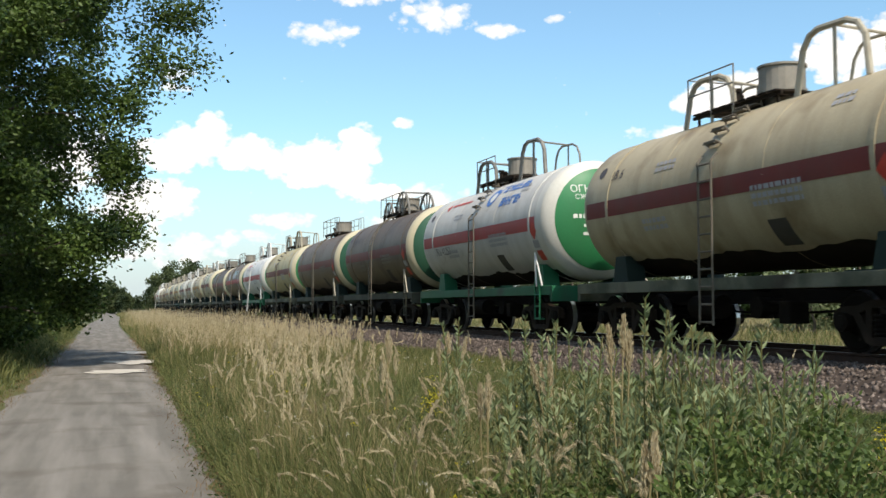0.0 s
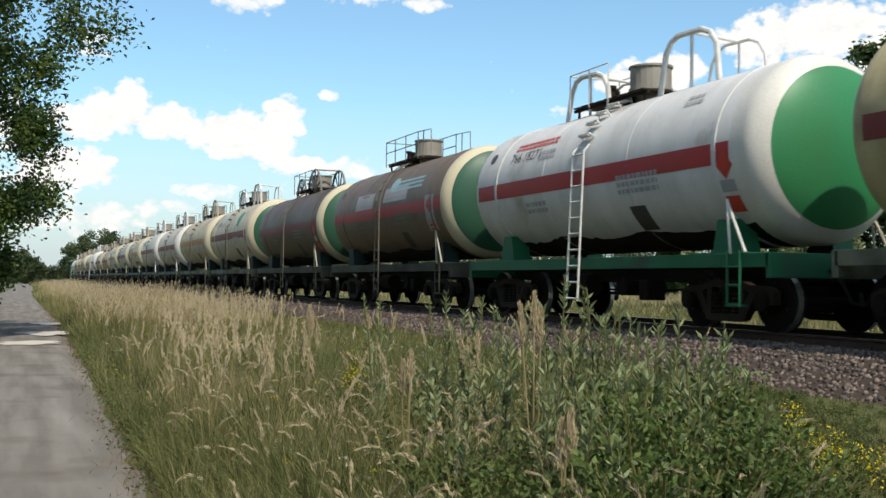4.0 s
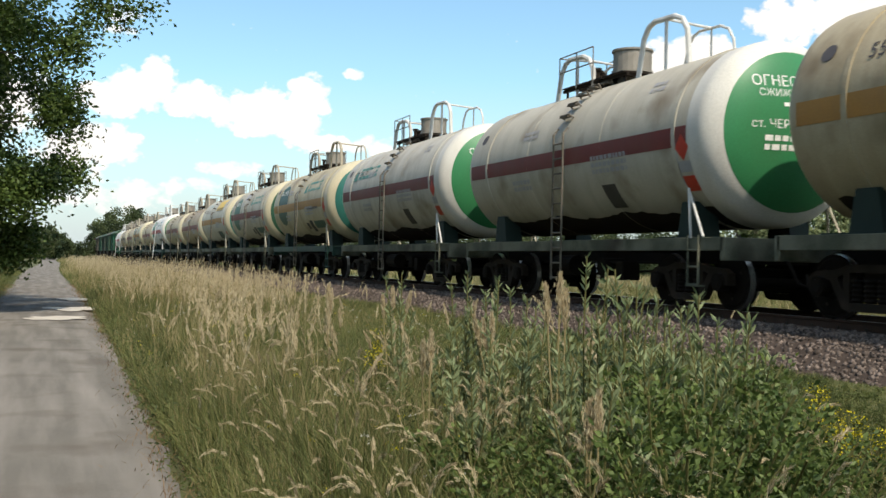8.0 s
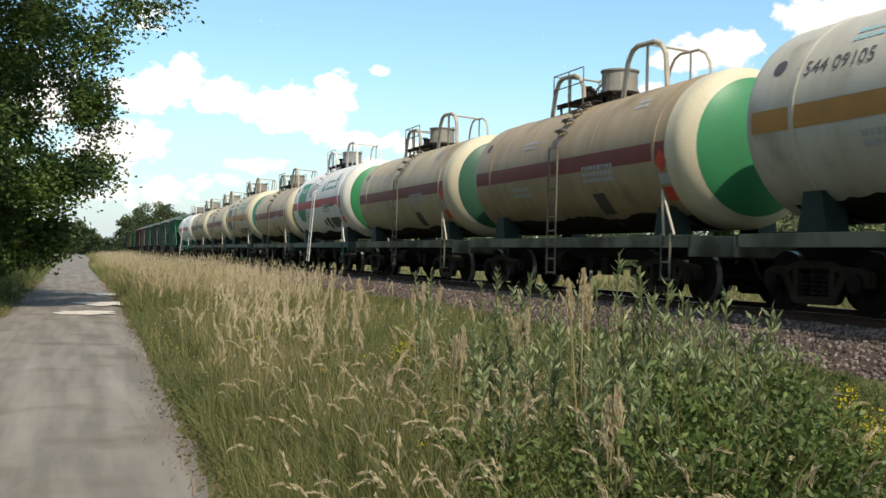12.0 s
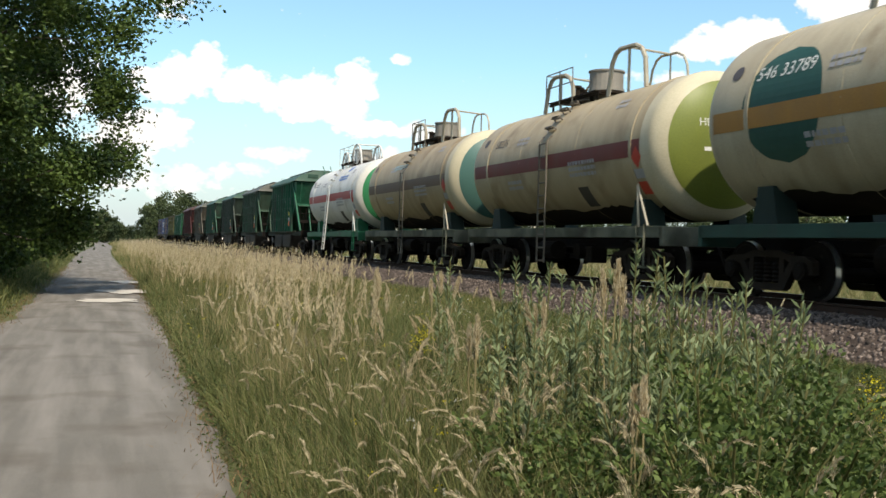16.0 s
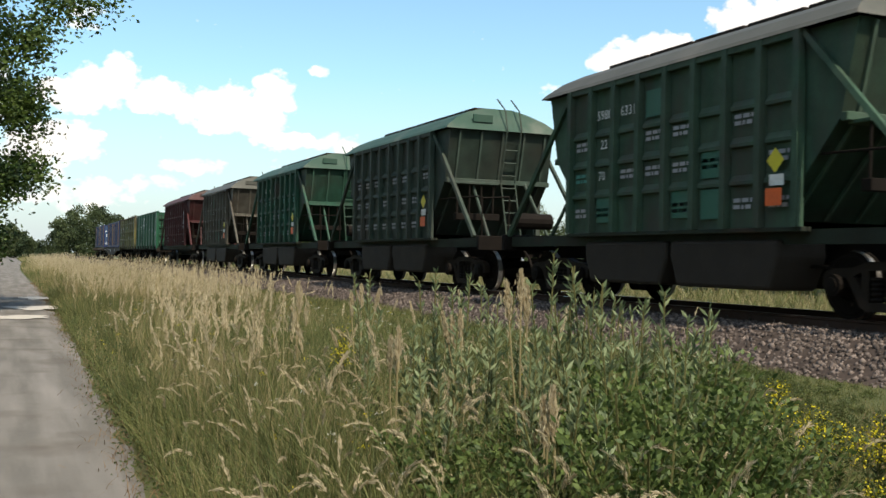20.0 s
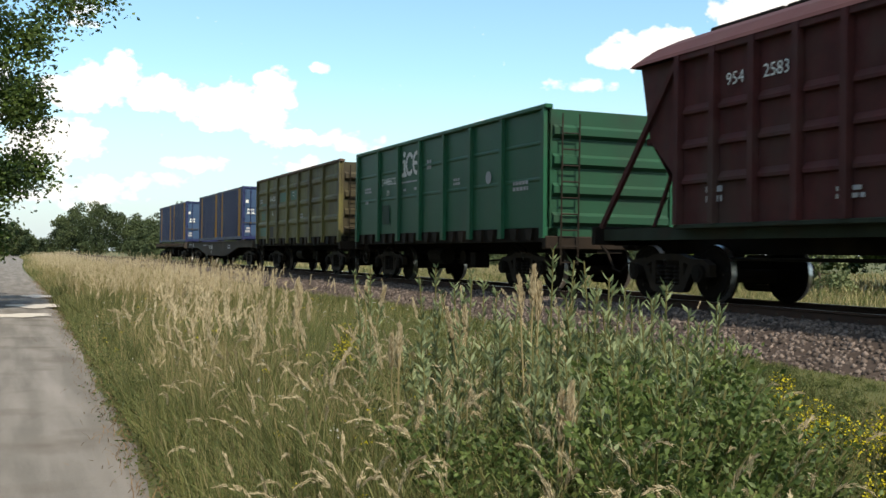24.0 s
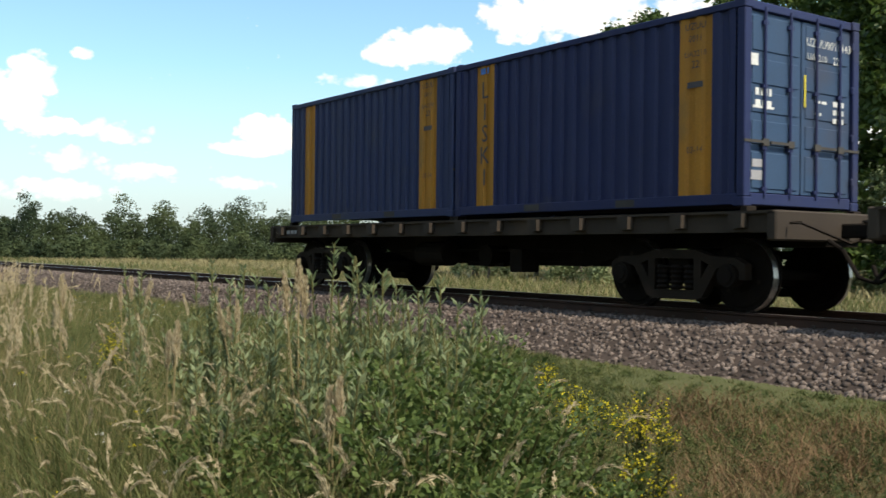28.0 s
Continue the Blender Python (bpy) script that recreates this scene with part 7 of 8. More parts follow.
    lv.append(leaves(rng, c.reshape(-1, 3), 0.030 + 0.040 * rng.random(m * k), 0.005 + 0.008 * rng.random(m * k), 0.5, ax.reshape(-1, 3)))
    n = 900
    x, y = scatter(rng, n, 3.2, 34, 1.3, lambda q: edge(q) - 0.05, lambda q: edge(q) + 0.75)
    h, z, k = 0.14 + 0.26 * rng.random(n), gh(x, y), 34
    s = rng.random((n, k))
    c = np.stack([x, y, z], -1)[:, None] + np.array([0, 0, 1.0]) * (h[:, None] * s)[..., None] + rng.normal(size=(n, k, 3)) * np.array([0.10, 0.10, 0.02])
    lv.append(leaves(rng, c.reshape(-1, 3), 0.028 + 0.03 * rng.random(n * k), 0.008 + 0.012 * rng.random(n * k), 0.5))
    p, f = joined(stalks)
    add_mesh("herb_stalks", p, f, STALK, "thin stalks of leafy herbs", "herbs")
    p, f = joined(lv)
    add_mesh("herb_foliage", p, f, HERB, "dense green herb leaves on the verge", "herbs")
    # narrow grass standing among the herbs
    x, y = scatter(rng, 26000, 2.4, 15, 1.0, lambda q: edge(q) + 0.6, lambda q: bank(q) - 0.3)
    keep = (az(x, y) > 12) & (az(x, y) < 43)
    x, y = x[keep], y[keep]
    m = len(x)
    h = (0.50 + 0.5 * rng.random(m)) * np.clip((XC - 2.6 - x) / 3.2, 0.2, 1) * (1 - 0.5 * np.clip((az(x, y) - 36) / 7, 0, 1))
    p, f = blades(rng, x, y, gh(x, y), h, 0.004 + 0.006 * rng.random(m), 0.15 + 0.6 * rng.random(m))
    add_mesh("tall_green_grass", p, f, GREEN_GRASS, "taller green grass among the herbs", "grass")
    # small white and yellow flower heads among the grass
    for name, mt, n, hh, lab in (("white_flower_heads", PALE_FLOWER, 260, 0.50, "small white flower heads in the grass"), ("yellow_flower_heads", FLOWER, 120, 0.58, "small yellow flower heads in the grass")):
        x, y = scatter(rng, n, 4.2, 24, 1.0, lambda q: edge(q) + 0.15, lambda q: np.minimum(bank(q) - 1.9, edge(q) + 1.2 + 0.35 * q))
        c = np.stack([x, y, gh(x, y) + hh * (0.7 + 0.5 * rng.random(n)) * np.clip((x - edge(y)) / 0.8, 0.5, 1)], -1)
        c = (c[:, None] + rng.normal(size=(n, 9, 3)) * np.array([0.018, 0.018, 0.008])).reshape(-1, 3)
        p, f = leaves(rng, c, 0.015, 0.012, 0.8)
        add_mesh(name, p, f, mt, lab, "wild flowers")


def stem_plant(name, label, category, x, y, h, seed, kind_of, group=""):
    """One tall plant that stands out: shoot (grey-green leaves), goldenrod, reed or bush."""
    rng = np.random.default_rng(seed)
    t = thing(name, label, category, group)
    z0 = float(gh(np.array([x]), np.array([y]))[0])
    t.location = (x, y, z0)
    n_stem = {"shoot": 5, "goldenrod": 5, "reed": 3, "bush": 16}[kind_of]
    tips, cs, axs = [], [], []
    for k in range(n_stem):
        a = rng.random() * 6.283
        spread_r = {"shoot": 0.17, "goldenrod": 0.16, "reed": 0.11, "bush": 0.38}[kind_of] * (0.3 + rng.random()) * (0 if k == 0 and kind_of != "bush" else 1)
        hh = h * (1 if k == 0 else 0.78 + 0.2 * rng.random() if kind_of != "reed" else 0.93 + 0.06 * rng.random())
        pts = [Vector((math.cos(a) * spread_r * q ** 1.4 + 0.012 * rng.normal(), math.sin(a) * spread_r * q ** 1.4 + 0.012 * rng.normal(), hh * q)) for q in (0, 0.25, 0.5, 0.75, 1.0)]
        bm = bmesh.new()
        tube(bm, pts, 0.0045 if kind_of != "bush" else 0.006, 5)
        part("stem", bm, STALK if kind_of != "reed" else DRY_GRASS, t)
        tips.append(pts)

    def at(pts, s):
        i = min(3, int(s * 4))
        return pts[i].lerp(pts[i + 1], s * 4 - i)
    lv_c, lv_a, fl_c = [], [], []
    for pts in tips:
        if kind_of in ("shoot", "goldenrod", "bush"):
            m = {"shoot": 88, "goldenrod": 60, "bush": 200}[kind_of]
            for _ in range(m):
                s = 0.18 + 0.82 * rng.random()
                a = rng.random() * 6.283
                o = Vector((math.cos(a), math.sin(a), 1.3 if kind_of == "shoot" else 0.75))
                lv_c.append(at(pts, s) + o * (0.0 if kind_of != "bush" else 0.10 * rng.random()))
                lv_a.append(o + Vector(rng.normal(size=3)) * 0.25)
        if kind_of == "goldenrod":
            for _ in range(52):
                s = 0.80 + 0.22 * rng.random()
                a = rng.random() * 6.283
                r = 0.06 * (1.08 - s) / 0.28 * rng.random() + 0.012
                fl_c.append(at(pts, min(s, 0.999)) + Vector((math.cos(a) * r * 1.6, math.sin(a) * r * 1.6, 0.02 * rng.normal())))
    if lv_c:
        c, a = np.array(lv_c), np.array(lv_a)
        size = {"shoot": (0.062, 0.016), "goldenrod": (0.060, 0.013), "bush": (0.037, 0.021)}[kind_of]
        p, f = leaves(rng, c, size[0] * (0.7 + 0.6 * rng.random(len(c))), size[1] * (0.8 + 0.4 * rng.random(len(c))), 0.5, a)
        ob = add_mesh("foliage", p, f, WILLOW if kind_of == "shoot" else BUSH if kind_of == "bush" else HERB, "", "")
        ob.parent = t
    if fl_c:
        p, f = leaves(rng, np.array(fl_c), 0.018, 0.014, 0.8)
        ob = add_mesh("blossom", p, f, FLOWER, "", "")
        ob.parent = t
        ob["label"] = "bright yellow blossom"
    if kind_of == "reed":
        for pts in tips:
            m = 330
            s = rng.random(m)
            tip, way = pts[-1], (pts[-1] - pts[-2]).normalized()
            c = np.array(tip)[None] + np.array(way)[None] * ((s - 0.8) * 0.20)[:, None]
            c = c + rng.normal(size=(m, 3)) * (np.sin(np.pi * np.clip(s, 0.03, 0.97)) * 0.0075 + 0.002)[:, None]
            ax = np.array(way)[None] + rng.normal(size=(m, 3)) * 0.2
            p, f = leaves(rng, c, 0.036, 0.006, 0.8, ax)
            ob = add_mesh("seed_head", p, f, SEED, "", "")
            ob.parent = t
    for o in t.children:
        for key in ("kind", "category"):
            if key in o:
                del o[key]
    SWAY.append((t, seed, {"reed": 1.6, "shoot": 0.9, "goldenrod": 0.9, "bush": 0.5}[kind_of]))
    return t


SWAY = []


def polar(az, d):
    return math.sin(radians(az)) * d, math.cos(radians(az)) * d


def build_tall_plants():
    g = "tall plants on the verge"
    for i, (az, d, h) in enumerate(((27.9, 5.2, 1.47), (24.4, 6.5, 1.22), (20.6, 6.0, 1.10), (29.6, 4.3, 0.98), (18.6, 8.6, 1.32), (15.0, 9.0, 1.30))):
        x, y = polar(az, d)
        stem_plant("reed_plant", "tall straw-coloured reed with feathery seed heads", "reed", x, y, h + 0.05, 40 + i, "reed", g)
    shoots = ((29.2, 5.5, 1.66), (30.8, 5.5, 1.60), (32.2, 5.4, 1.52), (35.3, 5.5, 1.50), (37.6, 5.6, 1.42), (24.6, 6.6, 1.51), (22.7, 6.8, 1.53), (33.0, 5.8, 1.46), (27.0, 6.2, 1.44), (31.4, 6.2, 1.48), (34.4, 6.0, 1.42), (36.4, 5.2, 1.38),
              (19.0, 8.2, 1.50), (26.0, 7.2, 1.40), (38.8, 5.9, 1.26), (23.6, 7.4, 1.40), (33.8, 5.2, 1.34),
              (28.2, 5.0, 1.16), (30.0, 4.6, 1.10), (32.6, 4.9, 1.22), (26.2, 5.6, 1.20), (24.0, 5.9, 1.18), (21.6, 6.3, 1.16), (35.8, 4.9, 1.14), (29.0, 6.0, 1.30), (37.2, 4.8, 1.02), (23.0, 5.2, 1.0), (31.8, 4.3, 0.98))
    for i, (az, d, h) in enumerate(shoots):
        x, y = polar(az, d)
        stem_plant("leafy_shoot", "tall leafy shoot with narrow grey-green leaves", "wild plant", x, y, h + 0.03, 60 + i, "shoot", g)
    for i, (az, d, h) in enumerate(((46.4, 6.7, 0.80), (44.4, 7.0, 0.72), (47.6, 6.6, 0.76), (43.0, 7.6, 0.72), (47.0, 5.9, 0.58), (41.2, 7.8, 0.86), (45.2, 5.4, 0.50), (17.5, 9.6, 1.0))):
        x, y = polar(az, d)
        stem_plant("goldenrod_plant", "goldenrod with bright yellow blossom", "wild flower", x, y, h, 80 + i, "goldenrod", g)
    for i, (az, d, h) in enumerate(((36.0, 4.7, 1.12), (38.6, 5.0, 0.98), (33.6, 4.7, 1.12), (40.6, 5.4, 0.80), (31.4, 5.2, 1.0), (36.8, 5.8, 1.15), (34.8, 4.2, 0.95), (27.4, 4.6, 0.72), (42.4, 5.0, 0.62), (24.0, 5.2, 0.75), (35.4, 3.7, 0.78), (37.6, 4.0, 0.72), (35.6, 5.3, 1.22), (38.0, 5.4, 1.05))):
        x, y = polar(az, d)
        stem_plant("leafy_bush", "low green bush with oval leaves", "bush", x, y, h, 100 + i, "bush", g)


def build_brush_heap():
    rng = np.random.default_rng(31)
    n = 3400
    c = np.array([polar(51.5, 8.6), polar(55.5, 7.6), polar(48.6, 9.4), polar(58, 8.4), polar(52, 7.2)])
    who = rng.integers(0, len(c), n)
    xy = c[who] + rng.normal(size=(n, 2)) * np.array([0.55, 0.4])
    z = gh(xy[:, 0], xy[:, 1]) + 0.24 * rng.random(n) * np.exp(-((xy - c[who]) ** 2).sum(1) / 0.5)
    p, f = blades(rng, xy[:, 0], xy[:, 1], z, 0.10 + 0.22 * rng.random(n), np.full(n, 0.007), 0.6 + 1.2 * rng.random(n))
    add_mesh("dry_brush", p, f, BROWN_BRUSH, "heaps of dry brown cut grass and brush", "dry brush")


def build_far_grass():
    rng = np.random.default_rng(17)
    sets, dry = [], []
    for n, y0, y1, x0, x1, wd in ((38000, 1, 60, XC + 2.7, 26, 0.022), (26000, 2, 130, 24, 70, 0.06)):
        x, y = x0 + (x1 - x0) * rng.random(n) ** 1.3, y0 + (y1 - y0) * rng.random(n) ** 1.2
        h = 0.25 + 0.4 * rng.random(n)
        b = blades(rng, x, y, gh(x, y), h, wd * (0.6 + 0.8 * rng.random(n)), 0.2 + 0.5 * rng.random(n), None, False)
        cut = (rng.random(n) < 0.36 + 0.75 * patchy(x, y, 0.12, 21) * (x > 26))
        idx = np.repeat(cut, 3)
        sets.append((b[0], b[1][~idx])), dry.append((b[0], b[1][idx]))
    p, f = joined(sets)
    add_mesh("meadow_grass", p, f, GREEN_GRASS, "rough meadow grass beyond the track", "grass")
    p, f = joined(dry)
    add_mesh("meadow_dry_grass", p, f, DRY_GRASS, "straw-coloured meadow grass beyond the track", "dry grass")
    # verge on the other side of the path
    n = 26000
    x, y = scatter(rng, n, 6, 90, 1.5, lambda q: path_right(q) - 6.5, lambda q: path_right(q) - 2.80)
    rim = np.clip((path_right(y) - 2.8 - x) / 0.7, 0.12, 1)
    b = blades(rng, x, y, gh(x, y) + 0.05, (0.22 + 0.4 * rng.random(n)) * rim, 0.012 + 0.02 * rng.random(n), 0.3 + 0.5 * rng.random(n), None, False)
    add_mesh("left_verge_grass", b[0], b[1], GREEN_GRASS, "grass under the trees beside the path", "grass")
    # grass beside and behind the standing point
    n = 34000
    x = np.where(rng.random(n) < 0.55, path_right(np.zeros(n)) + 0.02 + 6.8 * rng.random(n), -2.1 - 5.5 * rng.random(n))
    y = -8 + 14.5 * rng.random(n)
    keep = (y < 2.1) | (x < 0)
    x, y = x[keep], y[keep]
    m = len(x)
    b = blades(rng, x, y, gh(x, y), 0.18 + 0.35 * rng.random(m), 0.008 + 0.010 * rng.random(m), 0.3 + 0.5 * rng.random(m), None, False)
    add_mesh("near_grass", b[0], b[1], GREEN_GRASS, "rough grass on both sides of the path", "grass")
    # litter and dry stalks that hang over the path's edges
    n = 9000
    s = np.where(rng.random(n) < 0.6, 0.0, -2.84)
    y = 4 + 50 * rng.random(n) ** 1.6
    x = path_right(y) + s + rng.normal(size=n) * 0.17
    b = blades(rng, x, y, np.full(n, 0.03), 0.04 + 0.09 * rng.random(n), 0.003 + 0.005 * rng.random(n), 0.7 + 1.0 * rng.random(n))
    add_mesh("path_edge_litter", b[0], b[1], BROWN_BRUSH, "dry brown stalks along the crumbled path edge", "litter")


# ---- trees ----
def tree(label, x, y, height, radius, low, seed, leaf, count, material, shape=1.0, airy=0.0, trunk_r=0.16, limbs=26, group="trees along the path"):
    """Tapered trunk, limbs and a crown of single leaves gathered round the twigs."""
    rng = np.random.default_rng(seed)
    t = thing("tree", label, "tree", group)
    t.location = (x, y, float(gh(np.array([x]), np.array([y]))[0]))
    bark = mat("grey_brown_bark", (0.12, 0.10, 0.08), (0.07, 0.06, 0.05), 0.9, 0, 4, 30, 0.6)
    bm = bmesh.new()
    pts, rad = [], []
    for k in range(8):
        q = k / 7
        pts.append(Vector((0.25 * rng.normal() * q, 0.25 * rng.normal() * q, height * 0.93 * q)))
        rad.append(trunk_r * (1 - 0.88 * q) + 0.01)
    rings = []
    for p, r in zip(pts, rad):
        rings.append([bm.verts.new(p + Vector((r * math.cos(a), r * math.sin(a), 0))) for a in (2 * math.pi * j / 9 for j in range(9))])
    for a, b in zip(rings, rings[1:]):
        for j in range(9):
            bm.faces.new((a[j], a[(j + 1) % 9], b[(j + 1) % 9], b[j]))
    part("trunk", bm, bark, t, smooth=True)
    bm = bmesh.new()
    twigs = []
    for k in range(limbs):
        q = low / height + (0.95 - low / height) * (k + rng.random()) / limbs
        i = min(6, int(q / 0.93 * 7))
        base = pts[i].lerp(pts[min(7, i + 1)], min(1, q / 0.93 * 7 - i))
        a = k * 2.399 + rng.normal() * 0.3
        f = (q - low / height) / (1 - low / height)
        reach = radius * (math.sin(math.pi * min(0.97, 0.20 + 0.80 * f ** shape)) ** 0.6) * (0.75 + 0.35 * rng.random())
        rise = 0.15 + 0.55 * f
        line = [base]
        for j in range(1, 5):
            s = j / 4
            line.append(base + Vector((math.cos(a) * reach * s, math.sin(a) * reach * s, reach * rise * s - 0.12 * reach * s * s)) + Vector(rng.normal(size=3)) * 0.10 * reach * s * 0.6)
        thick = max(0.012, trunk_r * 0.22 * (1 - q * 0.6))
        for j in range(4):
            tube(bm, line[j:j + 2], thick * (1 - 0.23 * j), 5, False)
        for j in range(14):
            s = 0.22 + 0.78 * rng.random() if j > 3 else 0.80 + 0.06 * j
            ii = min(3, int(s * 4))
            p = line[ii].lerp(line[ii + 1], s * 4 - ii)
            d = Vector((math.cos(a), math.sin(a), 0.2 + 0.6 * airy)) * 0.7 + Vector(rng.normal(size=3)) * (0.75 - 0.25 * airy)
            twigs.append((p, d.normalized() * reach * (0.20 + 0.20 * rng.random()) * (0.55 if s > 0.78 else 1.0)))
    part("limb", bm, bark, t)
    tp, td = np.array([p for p, d in twigs]), np.array([d for p, d in twigs])
    who = rng.integers(0, len(tp), count)
    s = rng.random(count) ** 0.7
    c = tp[who] + td[who] * s[:, None] + rng.normal(size=(count, 3)) * (0.022 + 0.034 * (1 - airy)) * radius * (1.0 - 0.5 * s[:, None] * airy)
    c[:, 2] = np.maximum(c[:, 2], 0.15)
    p, f = leaves(rng, c, leaf * (0.7 + 0.6 * rng.random(count)), leaf * 0.62 * (0.7 + 0.5 * rng.random(count)), 0.6)
    ob = add_mesh("crown", p, f, material, "", "")
    ob.parent = t
    for key in ("kind", "category"):
        if key in ob:
            del ob[key]
    return t


LEAF_DARK = leaf_mat("dark_alder_leaves", (0.018, 0.040, 0.009), (0.105, 0.160, 0.032), 0.4, 0.28, 0.7, 0.6)
LEAF_GREY = leaf_mat("grey_poplar_leaves", (0.06, 0.085, 0.035), (0.15, 0.175, 0.085), 0.45, 0.25)
LEAF_MID = leaf_mat("birch_leaves", (0.035, 0.07, 0.015), (0.095, 0.14, 0.03), 0.45, 0.3)
LEAF_FAR = leaf_mat("distant_leaves", (0.019, 0.035, 0.015), (0.092, 0.115, 0.043), 0.6, 0.2, 0.12, 0.22)


def build_trees():
    tree("dark green broadleaf tree overhanging the path", -3.15, 28.6, 16.0, 4.75, 1.5, 1, 0.13, 180000, LEAF_DARK, 1.0, 0.1, 0.19, 60)
    tree("dark green broadleaf tree with low leafy boughs", -5.8, 22.1, 13.2, 3.9, 0.6, 2, 0.135, 80000, LEAF_DARK, 1.0, 0.1, 0.16, 44)
    tree("airy grey-green poplar leaning over the path", -4.9, 36.0, 18.0, 4.3, 5.5, 3, 0.125, 60000, LEAF_GREY, 1.1, 0.8, 0.17, 60)
    tree("dark green broadleaf tree beside the path", -4.6, 44.0, 10.0, 3.5, 0.8, 4, 0.18, 32000, LEAF_DARK, 1.0, 0.3, 0.16, 26)
    tree("dark green broadleaf tree beside the path", -4.9, 62.0, 9.0, 3.4, 0.6, 5, 0.25, 18000, LEAF_DARK, 1.0, 0.3, 0.16, 24)
    tree("leafy tree at the far end of the path", -6.6, 88.0, 8.5, 3.9, 0.5, 6, 0.3, 14000, LEAF_DARK, 1.0, 0.3, 0.16, 24)
    # added out of view, to cut the skylight on the train's near side
    for i, (x, y, h) in enumerate(((-7.6, 8.5, 10.5), (-7.2, 1.0, 11.5), (-7.8, -7.0, 11.0), (-7.4, -15.0, 12.0))):
        tree("unseen dark green tree added to block skylight from the left", x, y, h, 3.6, 0.8, 90 + i, 0.40, 6000, LEAF_DARK, 1.0, 0.2, 0.18, 26)
    for i, (x, y, h, r) in enumerate(((-4.6, 25.0, 1.9, 1.3), (-3.9, 29.5, 1.8, 1.3), (-3.6, 32.0, 1.6, 1.2), (-3.5, 34.0, 1.7, 1.3), (-3.6, 40.0, 1.9, 1.4), (-3.4, 52.0, 2.2, 1.6), (-4.0, 72.0, 2.2, 1.7), (-4.2, 100.0, 2.4, 1.9))):
        tree("low leafy bush under the trees by the path", x, y, h, r, 0.1, 20 + i, 0.10 + 0.0018 * y, 6500, LEAF_DARK, 1.0, 0.1, 0.04, 16)
    g = "trees beyond the track"
    for i, (x, y, h, r, n) in enumerate(((33.5, 44.0, 10.6, 3.4, 15000), (37.0, 43.0, 10.2, 3.3, 12000), (36.5, 34.5, 12.6, 4.2, 22000), (38.5, 28.5, 14.2, 4.6, 30000), (37.0, 22.0, 14.6, 4.8, 34000), (41.0, 38.0, 12.0, 4.2, 10000), (44.0, 25.0, 14.5, 4.8, 10000), (33.5, 19.0, 12.5, 4.0, 18000))):
        tree("tall leafy birch behind the railway", x, y, h, r, 0.7, 40 + i, 0.30, int(n * 1.05), LEAF_MID if i in (1, 3, 4, 6) else LEAF_DARK, 1.0, 0.4, 0.14, 38, g)
    for i, (x, y, h, r) in enumerate(((30.5, 39.0, 4.6, 2.0), (31.0, 33.0, 4.0, 2.0), (31.5, 27.0, 3.4, 2.0), (32.5, 21.0, 4.0, 2.2), (34.5, 18.0, 7.0, 3.0), (34.8, 24.0, 6.0, 2.8))):
        tree("pale green willow bush behind the railway", x, y, h, r, 0.2, 60 + i, 0.17, 7000, WILLOW, 1.0, 0.3, 0.06, 20, g)
    # distant woods: single small crowns joined into one belt
    rng = np.random.default_rng(77)
    sets = []
    spots = []
    for az in np.arange(2.3, 12.5, 0.16):
        spots.append((az + 0.1 * rng.normal(), 235 + 30 * rng.random(), 8.4 + 3.6 * rng.random() + 2.0 * (az < 6.5)))
    for az in np.arange(6.5, 34, 0.15):
        spots.append((az + 0.12 * rng.normal(), 150 + 30 * rng.random(), (6.2 + 3.2 * rng.random()) * (0.75 + 0.25 * math.sin(az * 1.3) ** 2) * (1.12 + 0.15 * (az > 24))))
    for az in np.arange(7, 34, 0.42):
        spots.append((az + 0.15 * rng.normal(), 118 + 16 * rng.random(), 1.8 + 1.7 * rng.random()))
    for az in np.arange(-1.2, 1.15, 0.13):
        spots.append((az, 225 + 40 * rng.random(), 6.2 + 1.6 * rng.random() - 1.4 * abs(az - 0.1)))
    for az in np.arange(-40, 2.2, 0.8):
        spots.append((az, 300 + 60 * rng.random(), 5 + 3 * rng.random()))
    for az in np.arange(1.0, 2.5, 0.2):
        spots.append((az, 420 + 60 * rng.random(), 4.0 + 1.5 * rng.random()))
    for az in np.arange(34, 75, 0.8):
        spots.append((az, 90 + 40 * rng.random(), 8 + 4 * rng.random()))
    for az, d, h in spots:
        x, y = polar(az, d)
        h *= (0.50 + 0.42 * rng.random()) * (0.86 + 0.3 * math.sin(az * 2.1 + 1.0) * math.sin(az * 0.83)) + 0.28
        n = 900 if az < 7 and d < 290 else 540
        # several leafy lumps up one stem make an uneven crown
        k = 7
        lump_q = 0.12 + 0.80 * (np.arange(k) + 0.6 * rng.random(k)) / k
        wide = (h * 0.15 + 0.8) * np.sin(np.pi * np.clip(0.14 + 0.80 * lump_q, 0, 1)) ** 0.6
        la = rng.random(k) * 6.283
        centre = np.stack([x + 0.45 * wide * np.cos(la), y + 0.45 * wide * np.sin(la), 0.2 + h * lump_q], -1)
        who = rng.integers(0, k, n)
        way = unit(rng.normal(size=(n, 3)))
        size = (wide[who] * (0.55 + 0.25 * rng.random(n)))[:, None] * np.array([1.0, 1.0, 0.85])
        c = centre[who] + way * size * (0.55 + 0.45 * rng.random((n, 1)))
        c[:, 2] = np.clip(c[:, 2], 0.15, 0.3 + h * 1.04)
        sets.append(leaves(rng, c, 0.0017 * d + 0.14, 0.0017 * d + 0.12, 0.8, None, True))
    p, f = joined(sets)
    add_mesh("distant_woods", p, f, LEAF_FAR, "belt of mixed green woods on the horizon", "woods")


build_trees()
build_verge()
build_far_grass()
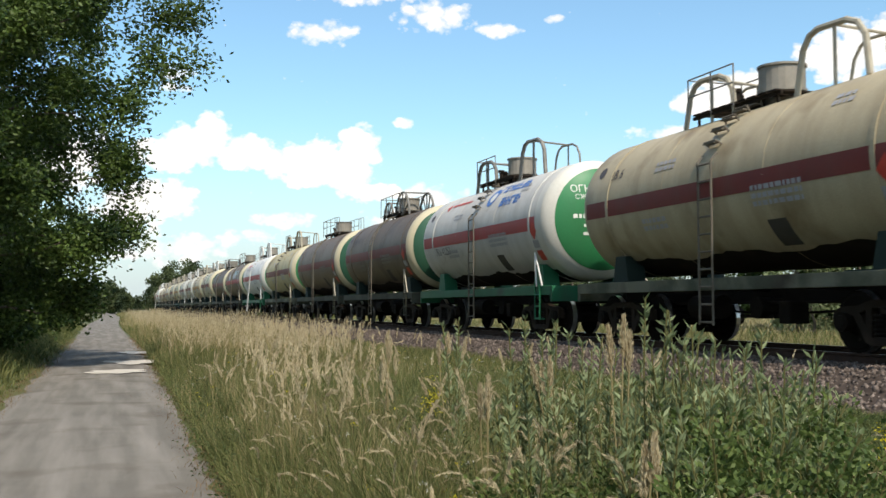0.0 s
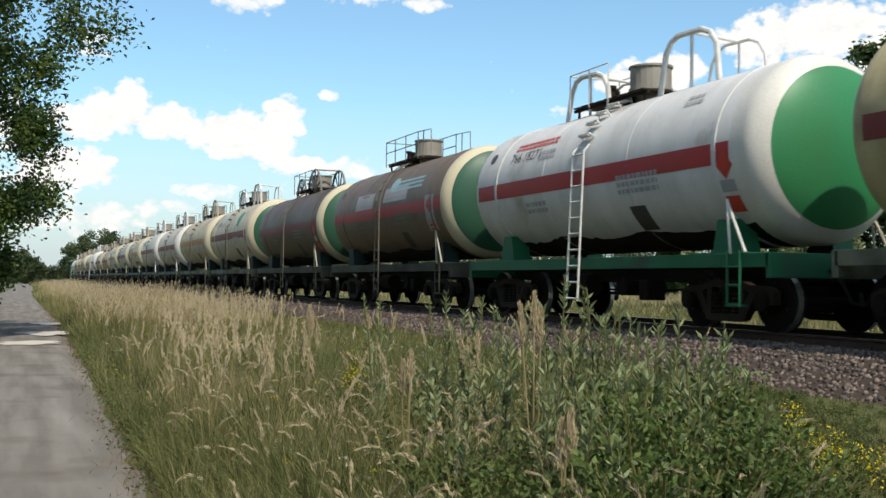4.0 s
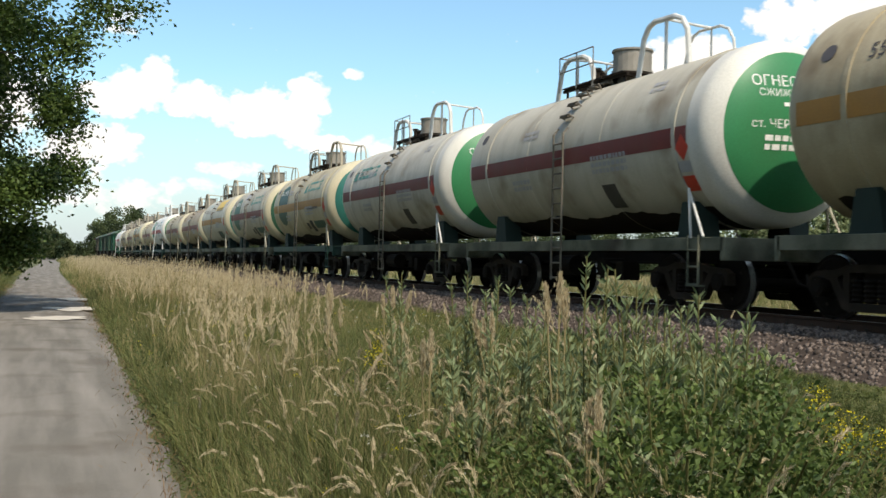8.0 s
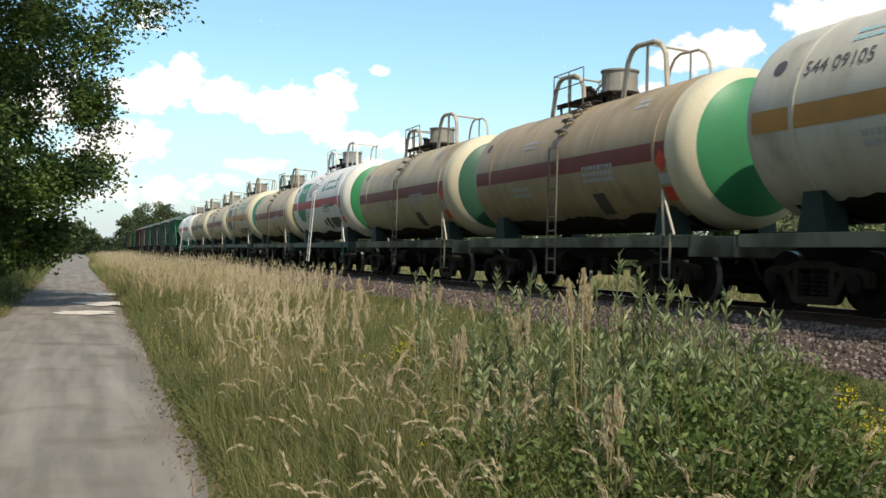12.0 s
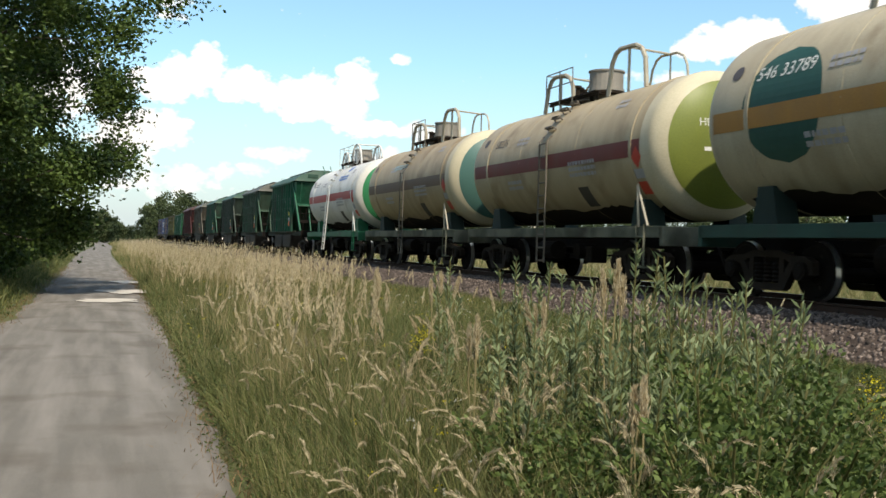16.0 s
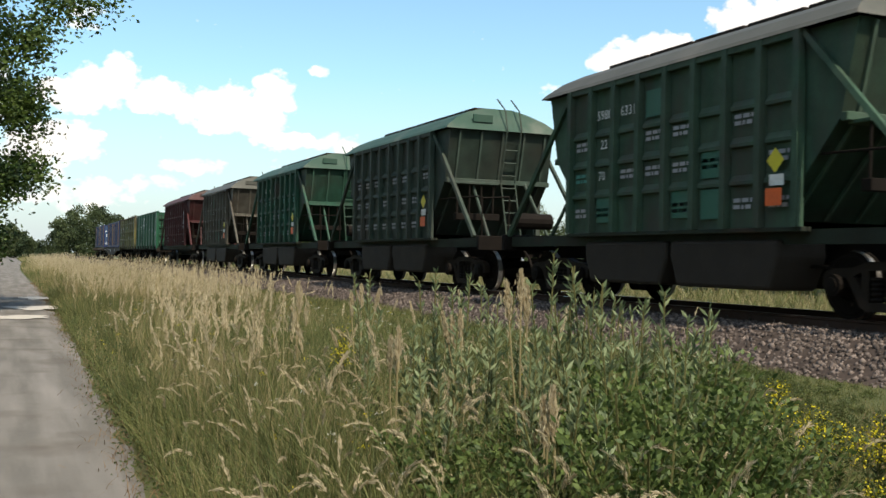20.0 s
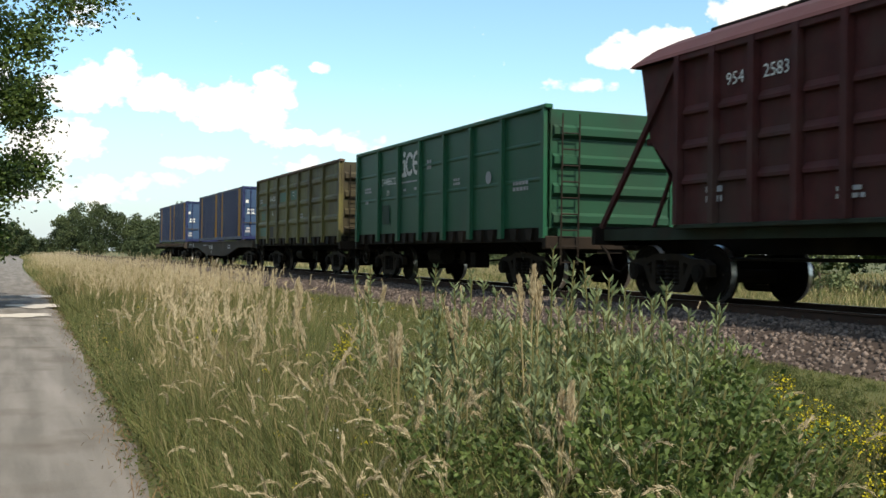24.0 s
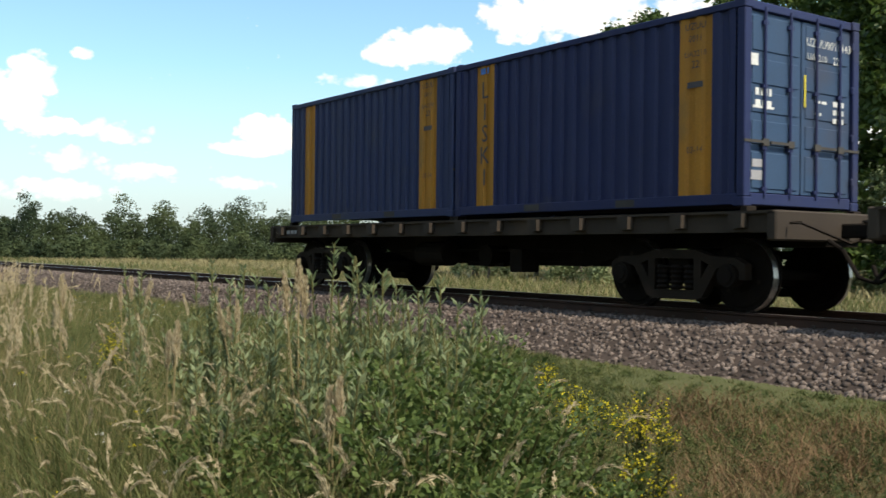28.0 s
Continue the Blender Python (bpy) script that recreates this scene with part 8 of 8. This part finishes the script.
build_brush_heap()
build_tall_plants()


def motions():
    """The train rolls forward at a steady speed; wheels turn while their wagon passes close by."""
    times = [0.5 * k for k in range(57)]
    spin = {}
    for w, u in TRAIN:
        lift = Matrix.Translation((0, 0, w["lift"])) if "lift" in w else Matrix()
        walk(w, [(t, track_pose(START + u - SPEED * t) @ lift) for t in times])
        spin[w.name] = u
    for ob, m in WHEELS:
        u = spin[ob.parent.parent.name]
        t0 = (START + u - 38) / SPEED
        rows, first, last = [], frame(t0), frame(t0 + 2.6)
        steps = [f for f in range(first, last + 1) if 0 < (f - 1) < 840]
        if not steps:
            continue
        rows.append((0, m @ pose(0, 0, 0)))
        for f in steps:
            rows.append(((f - 1) / FPS, m @ pose(0, 0, 0, math.degrees((f - steps[0]) / FPS * SPEED / 0.475))))
        rows.append((28.0, rows[-1][1]))
        walk(ob, rows)

    # tall plants nod in the wind
    for t, seed, amount in SWAY:
        home = t.location.copy()
        rows = []
        for k in range(71):
            s = 0.4 * k
            a = amount * (0.8 * math.sin(1.9 * s + seed) + 0.6 * math.sin(3.1 * s + 1.7 * seed))
            b = amount * (0.7 * math.sin(2.3 * s + 2.1 * seed) + 0.4 * math.sin(3.7 * s))
            rows.append((s, pose(home.x, home.y, home.z, a, b, 0)))
        walk(t, rows)


motions()
